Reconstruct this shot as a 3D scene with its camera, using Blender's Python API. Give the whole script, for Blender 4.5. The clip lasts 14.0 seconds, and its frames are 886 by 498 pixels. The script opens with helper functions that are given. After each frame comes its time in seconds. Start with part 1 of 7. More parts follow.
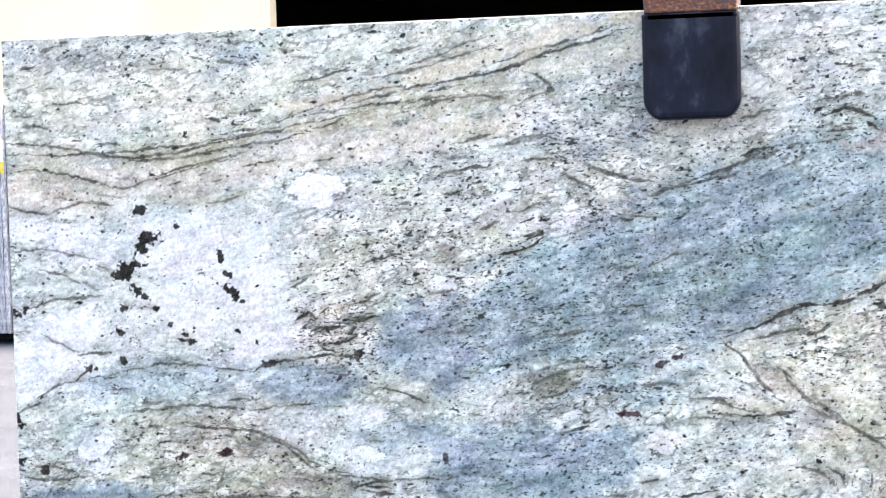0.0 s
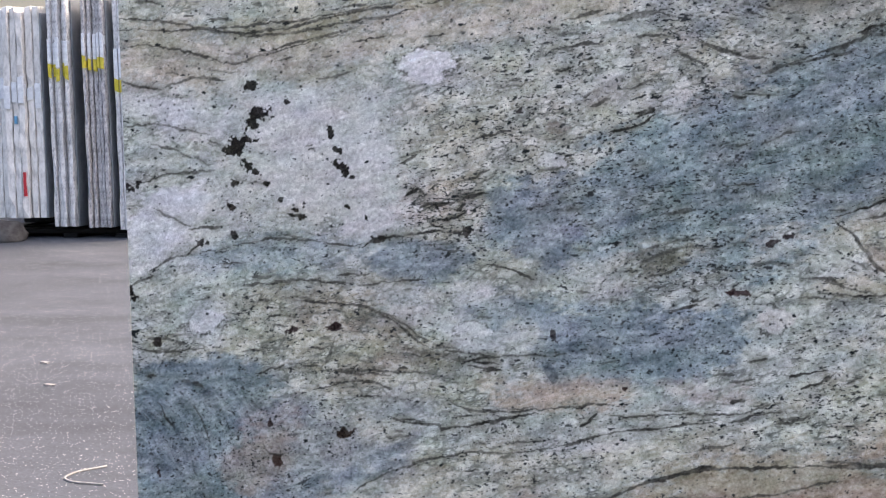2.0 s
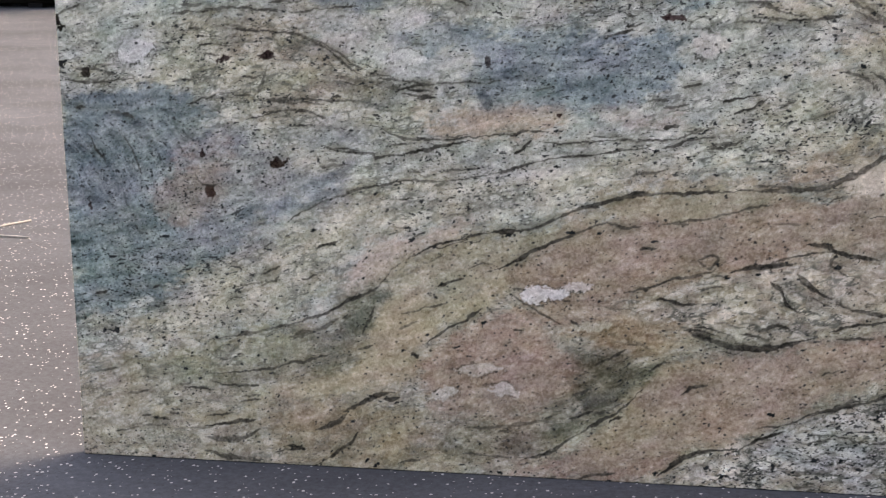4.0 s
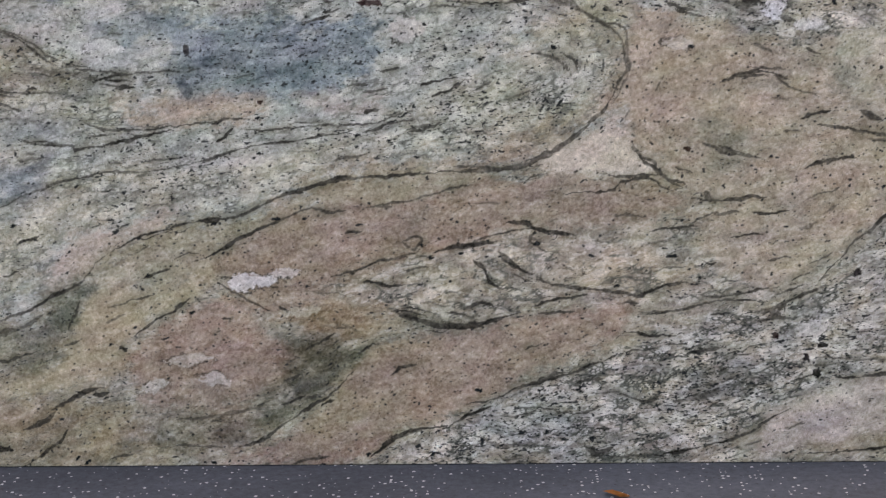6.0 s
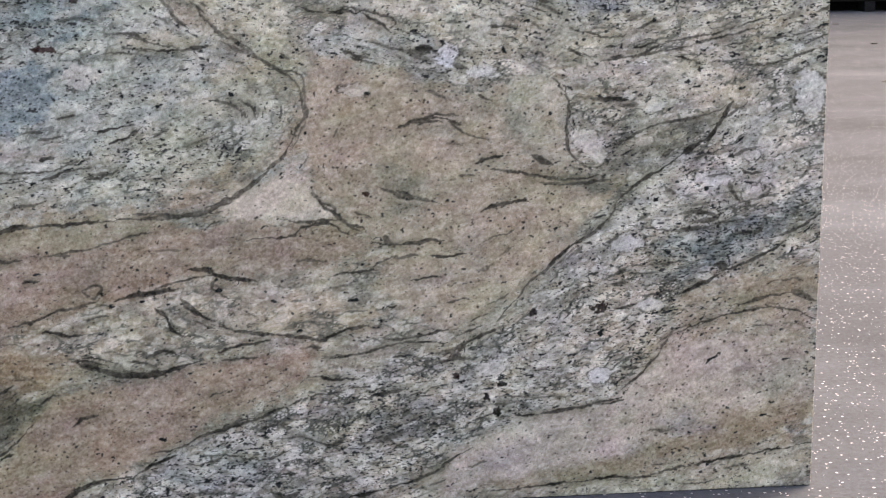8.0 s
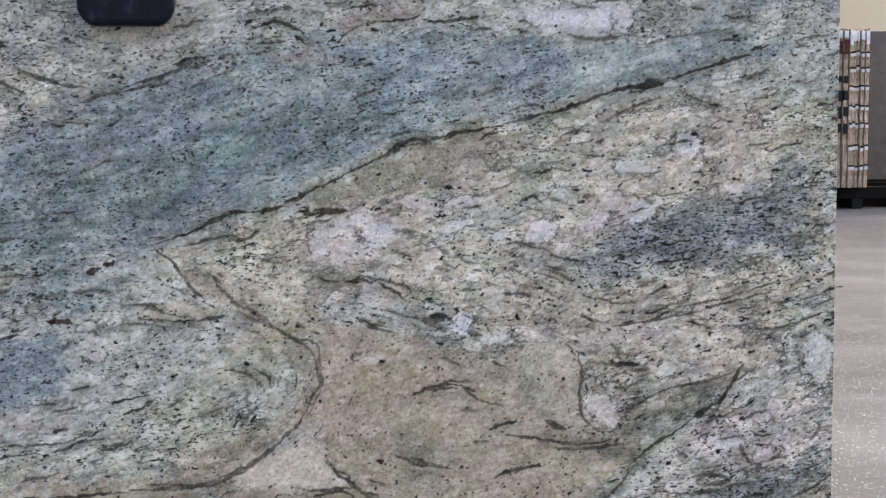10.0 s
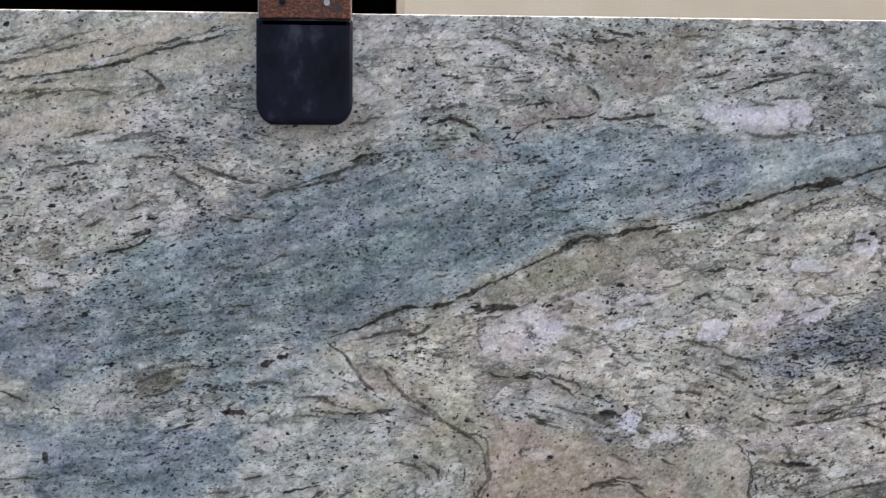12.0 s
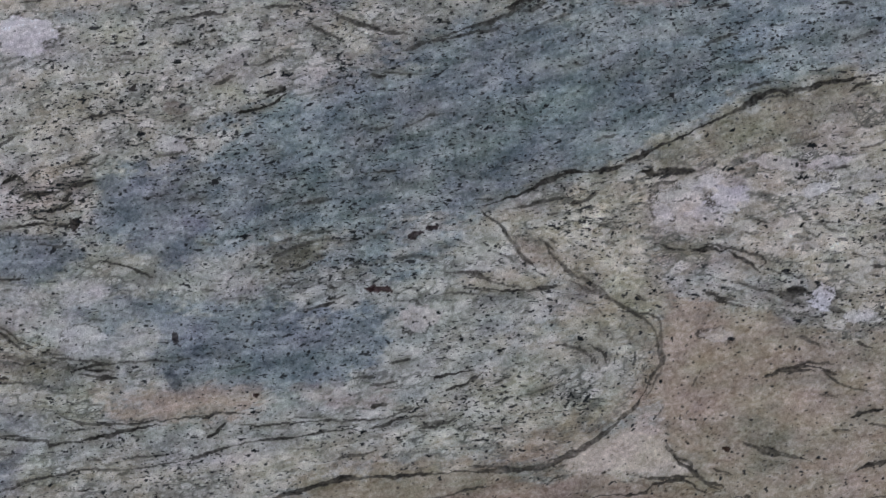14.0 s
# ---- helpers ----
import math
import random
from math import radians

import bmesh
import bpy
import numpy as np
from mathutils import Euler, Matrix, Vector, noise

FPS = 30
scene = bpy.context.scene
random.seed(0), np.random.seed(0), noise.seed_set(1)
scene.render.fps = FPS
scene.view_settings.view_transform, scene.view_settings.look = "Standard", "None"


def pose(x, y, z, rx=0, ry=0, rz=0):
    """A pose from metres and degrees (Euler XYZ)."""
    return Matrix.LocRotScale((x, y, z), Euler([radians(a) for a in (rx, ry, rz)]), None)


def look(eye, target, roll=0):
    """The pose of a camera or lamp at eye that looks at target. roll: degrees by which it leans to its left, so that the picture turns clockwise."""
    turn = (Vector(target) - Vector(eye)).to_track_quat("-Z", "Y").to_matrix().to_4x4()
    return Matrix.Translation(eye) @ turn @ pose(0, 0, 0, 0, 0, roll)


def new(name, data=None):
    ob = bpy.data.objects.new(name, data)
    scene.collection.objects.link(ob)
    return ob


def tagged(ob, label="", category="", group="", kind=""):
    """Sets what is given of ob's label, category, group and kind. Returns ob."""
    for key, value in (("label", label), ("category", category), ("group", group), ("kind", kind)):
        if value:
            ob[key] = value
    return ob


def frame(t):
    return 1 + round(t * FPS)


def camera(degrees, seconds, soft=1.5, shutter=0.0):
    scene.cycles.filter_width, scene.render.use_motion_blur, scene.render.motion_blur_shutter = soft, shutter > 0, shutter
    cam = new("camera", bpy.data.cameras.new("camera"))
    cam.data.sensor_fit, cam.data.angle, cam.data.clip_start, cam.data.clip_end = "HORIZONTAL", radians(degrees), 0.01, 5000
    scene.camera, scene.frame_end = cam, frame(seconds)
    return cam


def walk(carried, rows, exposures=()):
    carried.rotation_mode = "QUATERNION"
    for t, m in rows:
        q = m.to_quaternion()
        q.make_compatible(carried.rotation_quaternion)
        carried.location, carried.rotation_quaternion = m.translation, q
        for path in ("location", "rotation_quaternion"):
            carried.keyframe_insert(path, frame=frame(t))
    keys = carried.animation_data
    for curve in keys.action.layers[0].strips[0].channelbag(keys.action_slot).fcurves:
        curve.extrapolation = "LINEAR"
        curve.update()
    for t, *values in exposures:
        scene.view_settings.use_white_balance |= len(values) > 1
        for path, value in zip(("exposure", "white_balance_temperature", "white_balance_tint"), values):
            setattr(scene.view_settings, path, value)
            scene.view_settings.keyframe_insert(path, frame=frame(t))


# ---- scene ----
cam = camera(28.8, 14.0, 1.2)
PATH = [
    (0, (1.577, -3.37, 1.455), (1.197, -1.408, 1.362), -1.7),
    (0.5, (1.544, -3.379, 1.435), (1.1, -1.431, 1.341), -1.5),
    (1, (1.541, -3.383, 1.431), (1.067, -1.442, 1.332), -1.3),
    (1.5, (1.541, -3.38, 1.42), (1.059, -1.444, 1.282), -1.2),
    (2, (1.544, -3.384, 1.4), (1.059, -1.455, 1.2), -1.3),
    (2.5, (1.545, -3.381, 1.377), (1.07, -1.459, 1.096), -1.3),
    (2.7, (1.545, -3.378, 1.368), (1.073, -1.461, 1.051), -1.3),
    (4.8, (1.49, -3.406, 1.259), (1.215, -1.48, 0.793), -0.8),
    (5, (1.5, -3.407, 1.261), (1.26, -1.476, 0.796), -0.8),
    (5.5, (1.51, -3.415, 1.241), (1.356, -1.473, 0.788), -0.9),
    (6, (1.535, -3.423, 1.249), (1.471, -1.474, 0.802), -1.0),
    (6.5, (1.574, -3.429, 1.254), (1.589, -1.478, 0.817), -1.3),
    (7, (1.59, -3.435, 1.249), (1.675, -1.484, 0.82), -1.0),
    (7.5, (1.605, -3.437, 1.258), (1.751, -1.486, 0.845), -0.9),
    (8, (1.624, -3.455, 1.23), (1.877, -1.509, 0.845), -0.1),
    (8.5, (1.64, -3.462, 1.208), (1.936, -1.511, 0.884), -0.3),
    (9, (1.633, -3.448, 1.266), (1.95, -1.486, 1.05), -0.2),
    (9.2, (1.598, -3.441, 1.276), (1.93, -1.478, 1.087), -0.1),
    (11.3, (1.434, -3.39, 1.639), (1.698, -1.415, 1.471), 1.0),
    (11.5, (1.446, -3.388, 1.645), (1.669, -1.409, 1.463), 0.9),
    (12, (1.434, -3.386, 1.647), (1.589, -1.403, 1.438), 0.6),
    (12.5, (1.432, -3.38, 1.64), (1.505, -1.399, 1.377), 0.2),
    (13, (1.419, -3.371, 1.643), (1.464, -1.397, 1.325), 0.1),
    (13.5, (1.417, -3.284, 1.605), (1.436, -1.311, 1.277), -0.1),
    (14, (1.428, -3.045, 1.533), (1.411, -1.071, 1.211), -0.4),
]
EXPOSURE = [(0.0, 3.35, 6850, 11), (0.4, 3.10, 6850, 11), (0.8, 2.78, 6850, 11), (1.2, 2.61, 6850, 11), (1.6, 2.38, 6800, 12),
            (2.5, 2.19, 7450, 15), (5.0, 2.19, 8050, 14), (7.5, 2.24, 7750, 14), (9.0, 2.24, 7450, 13), (11.5, 2.19, 7350, 14.5), (13.0, 2.22, 7400, 15), (13.4, 2.30, 7400, 15), (14.0, 1.76, 7450, 15.5)]
walk(cam, [(t, look(eye, target, roll)) for t, eye, target, roll in PATH], EXPOSURE)

# ---- daylight: open shade under a bright hazy sky ----
world = bpy.data.worlds.new("sky")
scene.world = world
world.use_nodes = True
sky = world.node_tree.nodes.new("ShaderNodeTexSky")
sky.sky_type = "NISHITA"
sky.sun_disc = False
sky.sun_elevation = radians(47)
sky.sun_rotation = radians(53)
sky.dust_density = 7.0
sky.ozone_density = 0.4
background = world.node_tree.nodes["Background"]
background.inputs["Strength"].default_value = 0.15
world.node_tree.links.new(sky.outputs["Color"], background.inputs["Color"])

sun = new("sun", bpy.data.lights.new("sun", "SUN"))
sun.data.energy = 0.3
sun.data.angle = radians(14)
sun.data.color = (0.88, 0.94, 1.0)
sun.matrix_world = look((60, 45, 80), (0, 0, 0))


# ---- materials ----
def material(name, rough=0.6, metal=0.0):
    m = bpy.data.materials.new(name)
    m.use_nodes = True
    shader = m.node_tree.nodes["Principled BSDF"]
    shader.inputs["Roughness"].default_value = rough
    shader.inputs["Metallic"].default_value = metal
    return m, m.node_tree, shader


def node(tree, kind, **values):
    n = tree.nodes.new(kind)
    for key, value in values.items():
        n.inputs[key.replace("_", " ")].default_value = value
    return n


def ramp(tree, fac, stops):
    n = tree.nodes.new("ShaderNodeValToRGB")
    while len(n.color_ramp.elements) < len(stops):
        n.color_ramp.elements.new(0.5)
    for e, (at, c) in zip(n.color_ramp.elements, stops):
        e.position, e.color = at, (*c, 1)
    tree.links.new(fac, n.inputs["Fac"])
    return n.outputs["Color"]


def mix(tree, fac, a, b, how="MIX"):
    n = tree.nodes.new("ShaderNodeMix")
    n.data_type, n.blend_type = "RGBA", how
    for socket, value in ((n.inputs[0], fac), (n.inputs[6], a), (n.inputs[7], b)):
        if isinstance(value, bpy.types.NodeSocket):
            tree.links.new(value, socket)
        elif isinstance(value, tuple):
            socket.default_value = (*value, 1)
        else:
            socket.default_value = value
    return n.outputs[2]


def coords(tree, scale=(1, 1, 1), turn=(0, 0, 0)):
    c = tree.nodes.new("ShaderNodeTexCoord")
    m = tree.nodes.new("ShaderNodeMapping")
    m.inputs["Scale"].default_value = scale
    m.inputs["Rotation"].default_value = turn
    tree.links.new(c.outputs["Object"], m.inputs["Vector"])
    return m.outputs["Vector"]


def noise_tex(tree, vector, scale, detail=4.0, rough=0.55):
    n = node(tree, "ShaderNodeTexNoise", Scale=scale, Detail=detail, Roughness=rough)
    tree.links.new(vector, n.inputs["Vector"])
    return n.outputs["Fac"]


def bump(tree, shader, height, strength, distance):
    b = node(tree, "ShaderNodeBump", Strength=strength, Distance=distance)
    tree.links.new(height, b.inputs["Height"])
    tree.links.new(b.outputs["Normal"], shader.inputs["Normal"])


def grainy(name, colours, scale, rough=0.7, relief=0.3, depth=0.002, stretch=(1, 1, 1), metal=0.0, coarse=None):
    """A surface of two or more colours, mixed by a fine and a broad noise."""
    m, tree, shader = material(name, rough, metal)
    shader.inputs["Specular IOR Level"].default_value = 0.15 if rough > 0.55 else 0.45
    v = coords(tree, stretch)
    fine = noise_tex(tree, v, scale, 5.0, 0.7)
    n = len(colours) - 1
    base = ramp(tree, fine, [(0.3 + 0.4 * i / n, c) for i, c in enumerate(colours)])
    broad = noise_tex(tree, v, coarse or scale / 12, 3.0)
    shade = ramp(tree, broad, [(0.3, (0.72, 0.72, 0.72)), (0.7, (1.12, 1.12, 1.12))])
    tree.links.new(mix(tree, 1.0, base, shade, "MULTIPLY"), shader.inputs["Base Color"])
    bump(tree, shader, fine, relief, depth)
    return m


def concrete_material():
    m, tree, shader = material("worn_concrete", 0.92)
    shader.inputs["Specular IOR Level"].default_value = 0.08
    v = coords(tree)
    streaks = noise_tex(tree, coords(tree, (0.7, 1.25, 1)), 1.1, 7.0, 0.68)
    broad = noise_tex(tree, v, 0.5, 4.0)
    fine = noise_tex(tree, v, 60, 6.0, 0.75)
    base = ramp(tree, streaks, [(0.25, (0.041, 0.046, 0.055)), (0.55, (0.066, 0.073, 0.087)), (0.8, (0.098, 0.108, 0.128))])
    base = mix(tree, 1.0, base, ramp(tree, broad, [(0.3, (0.8, 0.79, 0.79)), (0.7, (1.1, 1.1, 1.1))]), "MULTIPLY")
    base = mix(tree, 1.0, base, ramp(tree, fine, [(0.3, (0.7, 0.69, 0.7)), (0.7, (1.2, 1.2, 1.2))]), "MULTIPLY")
    # pale stone chips in the worn surface
    chips = tree.nodes.new("ShaderNodeTexVoronoi")
    chips.inputs["Scale"].default_value = 90
    chips.inputs["Randomness"].default_value = 1.0
    tree.links.new(v, chips.inputs["Vector"])
    size = node(tree, "ShaderNodeMath")
    size.operation = "LESS_THAN"
    few = tree.nodes.new("ShaderNodeSeparateColor")
    tree.links.new(chips.outputs["Color"], few.inputs["Color"])
    limit = node(tree, "ShaderNodeMapRange")
    limit.inputs["From Min"].default_value, limit.inputs["From Max"].default_value = 0.62, 1.0
    limit.inputs["To Min"].default_value, limit.inputs["To Max"].default_value = 0.0, 0.34
    tree.links.new(few.outputs[0], limit.inputs["Value"])
    tree.links.new(chips.outputs["Distance"], size.inputs[0])
    tree.links.new(limit.outputs["Result"], size.inputs[1])
    base = mix(tree, size.outputs["Value"], base, (0.40, 0.40, 0.41))
    dark = tree.nodes.new("ShaderNodeTexVoronoi")
    dark.inputs["Scale"].default_value = 45
    tree.links.new(v, dark.inputs["Vector"])
    base = mix(tree, ramp(tree, dark.outputs["Distance"], [(0.08, (0.6, 0.6, 0.6)), (0.16, (0, 0, 0))]), base, (0.035, 0.034, 0.038))
    tree.links.new(base, shader.inputs["Base Color"])
    bump(tree, shader, fine, 0.5, 0.003)
    return m


def stucco_material():
    m, tree, shader = material("cream_stucco", 0.85)
    v = coords(tree)
    fine = noise_tex(tree, v, 45, 5.0, 0.7)
    broad = noise_tex(tree, coords(tree, (1, 1, 0.35)), 0.7, 4.0)
    base = ramp(tree, broad, [(0.3, (0.73, 0.595, 0.41)), (0.7, (0.81, 0.67, 0.48))])
    base = mix(tree, 1.0, base, ramp(tree, fine, [(0.3, (0.9, 0.9, 0.9)), (0.7, (1.05, 1.05, 1.05))]), "MULTIPLY")
    tree.links.new(base, shader.inputs["Base Color"])
    bump(tree, shader, fine, 0.4, 0.004)
    return m


def rubber_material():
    m, tree, shader = material("black_rubber", 0.42)
    shader.inputs["Specular IOR Level"].default_value = 0.10
    v = coords(tree)
    smear = noise_tex(tree, coords(tree, (1, 1, 0.6), (0, 0.5, 0)), 11, 6.0, 0.62)
    base = ramp(tree, smear, [(0.36, (0.003, 0.0035, 0.006)), (0.52, (0.009, 0.011, 0.020)), (0.68, (0.055, 0.058, 0.072))])
    scratch = noise_tex(tree, coords(tree, (26, 1, 2.2), (0, -0.45, 0)), 5, 3.0)
    base = mix(tree, ramp(tree, scratch, [(0.72, (0, 0, 0)), (0.80, (0.3, 0.3, 0.3))]), base, (0.07, 0.07, 0.085))
    tree.links.new(base, shader.inputs["Base Color"])
    tree.links.new(ramp(tree, smear, [(0.3, (0.35, 0.35, 0.35)), (0.8, (0.6, 0.6, 0.6))]), shader.inputs["Roughness"])
    bump(tree, shader, noise_tex(tree, v, 120, 4.0), 0.15, 0.001)
    return m


def rust_material(name, paint, amount):
    m, tree, shader = material(name, 0.6)
    v = coords(tree, (1, 1, 1.6))
    n1 = noise_tex(tree, v, 22, 6.0, 0.7)
    n2 = noise_tex(tree, v, 140, 4.0, 0.7)
    rust = ramp(tree, n2, [(0.3, (0.016, 0.007, 0.005)), (0.5, (0.075, 0.022, 0.010)), (0.72, (0.36, 0.11, 0.022))])
    edge = ramp(tree, n1, [(amount - 0.04, (1, 1, 1)), (amount + 0.04, (0, 0, 0))])
    tree.links.new(mix(tree, edge, paint, rust), shader.inputs["Base Color"])
    bump(tree, shader, n2, 0.5, 0.002)
    return m


CONCRETE = concrete_material()
STUCCO = stucco_material()
RUBBER = rubber_material()
RUSTY = rust_material("rusty_steel", (0.03, 0.020, 0.018), 0.60)
GREY_STEEL = rust_material("worn_grey_steel", (0.075, 0.075, 0.085), 0.41)
RUST_ORANGE = grainy("orange_rust", [(0.06, 0.02, 0.008), (0.30, 0.10, 0.015), (0.5, 0.2, 0.03)], 160, 0.8)
BOLT = grainy("zinc_bolt", [(0.25, 0.25, 0.26), (0.5, 0.5, 0.52)], 80, 0.45, metal=0.6)
WHITE_GRANITE = grainy("sawn_white_granite", [(0.26, 0.25, 0.26), (0.64, 0.62, 0.62), (0.82, 0.80, 0.79)], 42, 0.8, stretch=(1, 1, 0.5))
GREY_GRANITE = grainy("sawn_grey_granite", [(0.13, 0.125, 0.13), (0.42, 0.40, 0.41), (0.74, 0.71, 0.71)], 46, 0.8, stretch=(1, 1, 0.5))
PALE_GRANITE = grainy("sawn_pale_granite", [(0.46, 0.44, 0.43), (0.72, 0.69, 0.67), (0.85, 0.82, 0.80)], 30, 0.8, stretch=(1, 1, 0.4))
TAN_GRANITE = grainy("sawn_tan_granite", [(0.16, 0.10, 0.065), (0.46, 0.34, 0.25), (0.80, 0.68, 0.55)], 28, 0.8, stretch=(1, 1, 0.35))
FACE_GREY = grainy("honed_grey_face", [(0.30, 0.30, 0.32), (0.42, 0.42, 0.44)], 20, 0.5)
FACE_BLUE = grainy("honed_blue_grey_face", [(0.17, 0.18, 0.20), (0.25, 0.265, 0.29)], 14, 0.5)
DULL_FACE = grainy("dull_brown_grey_face", [(0.10, 0.09, 0.085), (0.16, 0.145, 0.135)], 9, 0.6)
PLASTIC = grainy("white_wrap", [(0.55, 0.56, 0.6), (0.82, 0.83, 0.86)], 30, 0.35)
YELLOW = grainy("yellow_tape", [(0.42, 0.33, 0.03), (0.70, 0.58, 0.09)], 40, 0.6)
# black pads and straps, and the shade between stacked tiers
BLACK_MARK_SHADE = grainy("black_mark_shade", [(0.01, 0.01, 0.012), (0.03, 0.03, 0.034)], 40, 0.6)
DARK_RED = grainy("red_brown_stain", [(0.05, 0.015, 0.012), (0.14, 0.05, 0.04)], 40, 0.7)
RED = grainy("red_mark", [(0.40, 0.03, 0.04), (0.55, 0.06, 0.07)], 40, 0.6)
BLUE = grainy("blue_mark", [(0.10, 0.28, 0.45), (0.2, 0.42, 0.62)], 40, 0.6)
# rack timber, with the shade under the slabs put into its colour
SHADED_TIMBER = grainy("shaded_timber", [(0.003, 0.0025, 0.002), (0.011, 0.009, 0.008)], 14, 0.85, stretch=(0.2, 1, 1))
DARK_STEEL = grainy("dark_steel", [(0.004, 0.004, 0.005), (0.014, 0.013, 0.013)], 25, 0.6)
WHITE_PAINT = grainy("white_paint", [(0.66, 0.66, 0.66), (0.78, 0.78, 0.77)], 20, 0.5, relief=0.1)
TRIM_PAINT = grainy("beige_trim_paint", [(0.66, 0.53, 0.36), (0.74, 0.60, 0.42)], 20, 0.6, relief=0.1)
# near black: the shade inside the doorway is put into this colour
INSIDE_SHADE = grainy("interior_shade", [(0.010, 0.010, 0.011), (0.02, 0.02, 0.021)], 3, 0.9)
BOULDER = grainy("grey_rubble", [(0.03, 0.028, 0.028), (0.09, 0.086, 0.086)], 12, 0.9)
LEAF = grainy("orange_leaf", [(0.22, 0.08, 0.02), (0.34, 0.14, 0.04)], 60, 0.7)
CHIP = grainy("pale_splinter", [(0.2, 0.2, 0.2), (0.36, 0.35, 0.34)], 60, 0.8)
CHIP_DARK = grainy("dark_splinter", [(0.04, 0.035, 0.03), (0.09, 0.08, 0.07)], 60, 0.8)


# ---- building helpers ----
def part(name, bm, mat, parent=None, label="", smooth=False):
    me = bpy.data.meshes.new(name)
    bm.to_mesh(me)
    bm.free()
    me.materials.append(mat)
    if smooth:
        me.shade_smooth()
    ob = new(name, me)
    if parent:
        ob.parent = parent
    return tagged(ob, label)


def thing(name, x, y, z, label, category, group="", kind=""):
    ob = new(name)
    ob.location = (x, y, z)
    return tagged(ob, label, category, group, kind)


def box(x0, y0, z0, x1, y1, z1, bevel=0.0, segments=2):
    bm = bmesh.new()
    bmesh.ops.create_cube(bm, size=1.0)
    for v in bm.verts:
        v.co = Vector((x0 if v.co.x < 0 else x1, y0 if v.co.y < 0 else y1, z0 if v.co.z < 0 else z1))
    if bevel:
        bmesh.ops.bevel(bm, geom=bm.edges[:], offset=bevel, segments=segments, profile=0.5, affect="EDGES")
    return bm


def outline_plate(points, y0, y1, bevel=0.0, segments=3):
    """A plate with the given x, z outline, from y0 (front) to y1."""
    bm = bmesh.new()
    front = bm.faces.new([bm.verts.new((x, y0, z)) for x, z in points])
    made = bmesh.ops.extrude_face_region(bm, geom=[front])
    for v in made["geom"]:
        if isinstance(v, bmesh.types.BMVert):
            v.co.y = y1
    bmesh.ops.recalc_face_normals(bm, faces=bm.faces[:])
    if bevel:
        rim = [e for e in bm.edges if all(abs(v.co.y - y0) < 1e-6 for v in e.verts)]
        bmesh.ops.bevel(bm, geom=rim, offset=bevel, segments=segments, profile=0.5, affect="EDGES")
    return bm


def rounded(x0, z0, x1, z1, low, high, belly=0.0, n=6):
    """An outline with corner radii low (bottom) and high (top); belly: how far the bottom bows down."""
    pts = []
    for cx, cz, r, a0 in ((x1, z0, low, -90), (x1, z1, high, 0), (x0, z1, high, 90), (x0, z0, low, 180)):
        sx, sz = (-1 if cx == x1 else 1), (-1 if cz == z1 else 1)
        for i in range(n + 1):
            a = radians(a0 + 90 * i / n)
            pts.append((cx + sx * r + r * math.cos(a), cz + sz * r + r * math.sin(a)))
    mid = (x0 + x1) / 2
    return [(x, z - belly * max(0.0, 1 - ((x - mid) / (x1 - mid)) ** 2) if z < z0 + low else z) for x, z in pts]


# ---- the yard ----
def ground():
    bm = bmesh.new()
    xs = [-900, -200, -60, -30, *range(-15, 19, 3), 30, 60, 200, 900]
    ys = [-900, -200, -60, -20, *range(-9, 36, 3), 60, 200, 900]
    grid = [[bm.verts.new((x, y, 0)) for x in xs] for y in ys]
    for j in range(len(ys) - 1):
        for i in range(len(xs) - 1):
            bm.faces.new((grid[j][i], grid[j][i + 1], grid[j + 1][i + 1], grid[j + 1][i]))
    tagged(part("ground", bm, CONCRETE), "worn grey concrete yard with pale stone chips", "ground", kind="structure")


def building():
    """The cream wall behind the yard, with a wide dark doorway."""
    y0, y1, left, right, top, lintel = 20.0, 20.3, -5.31, 2.60, 8.0, 5.2
    wall = thing("wall_north", 0, y0, 0, "cream stucco warehouse wall with a panel joint", "wall", kind="structure")
    for name, x0, z0, x1, z1 in (("wall_panel", -40, 0, left, 3.42), ("wall_panel", -40, 3.435, left, top), ("wall_panel", right, 0, 45, top),
                                 ("wall_panel", left, lintel, right, top)):
        part(name, box(x0, 0, z0, x1, y1 - y0, z1), STUCCO, wall)
    part("joint", box(-40, 0.012, 3.42, left, 0.2, 3.435), STUCCO, wall)
    trim = thing("trim", right, y0, 0, "painted steel door jamb beside the dark doorway", "trim", kind="structure")
    part("jamb", box(0.0, -0.03, 0, 0.11, 0.32, lintel, 0.006), TRIM_PAINT, trim)
    # room surfaces hold their shade as near-black colour
    room = thing("wall_inside", 0, y0, 0, "warehouse interior with its shade painted near black", "wall", kind="structure")
    part("back_wall", box(left - 6, 22, 0, right + 6, 22.2, 6), INSIDE_SHADE, room)
    part("side_wall", box(left - 6.2, 0.32, 0, left - 6, 22, 6), INSIDE_SHADE, room)
    part("side_wall", box(right + 6, 0.32, 0, right + 6.2, 22, 6), INSIDE_SHADE, room)
    part("floor_slab", box(left - 6, 0.32, 0.004, right + 6, 22, 0.02), INSIDE_SHADE, room)
    tagged(part("ceiling", box(left - 6, y1 + 0.02, 6.0, right + 6, y0 + 22, 6.2), INSIDE_SHADE), "warehouse ceiling with its shade painted near black", "ceiling", kind="structure")


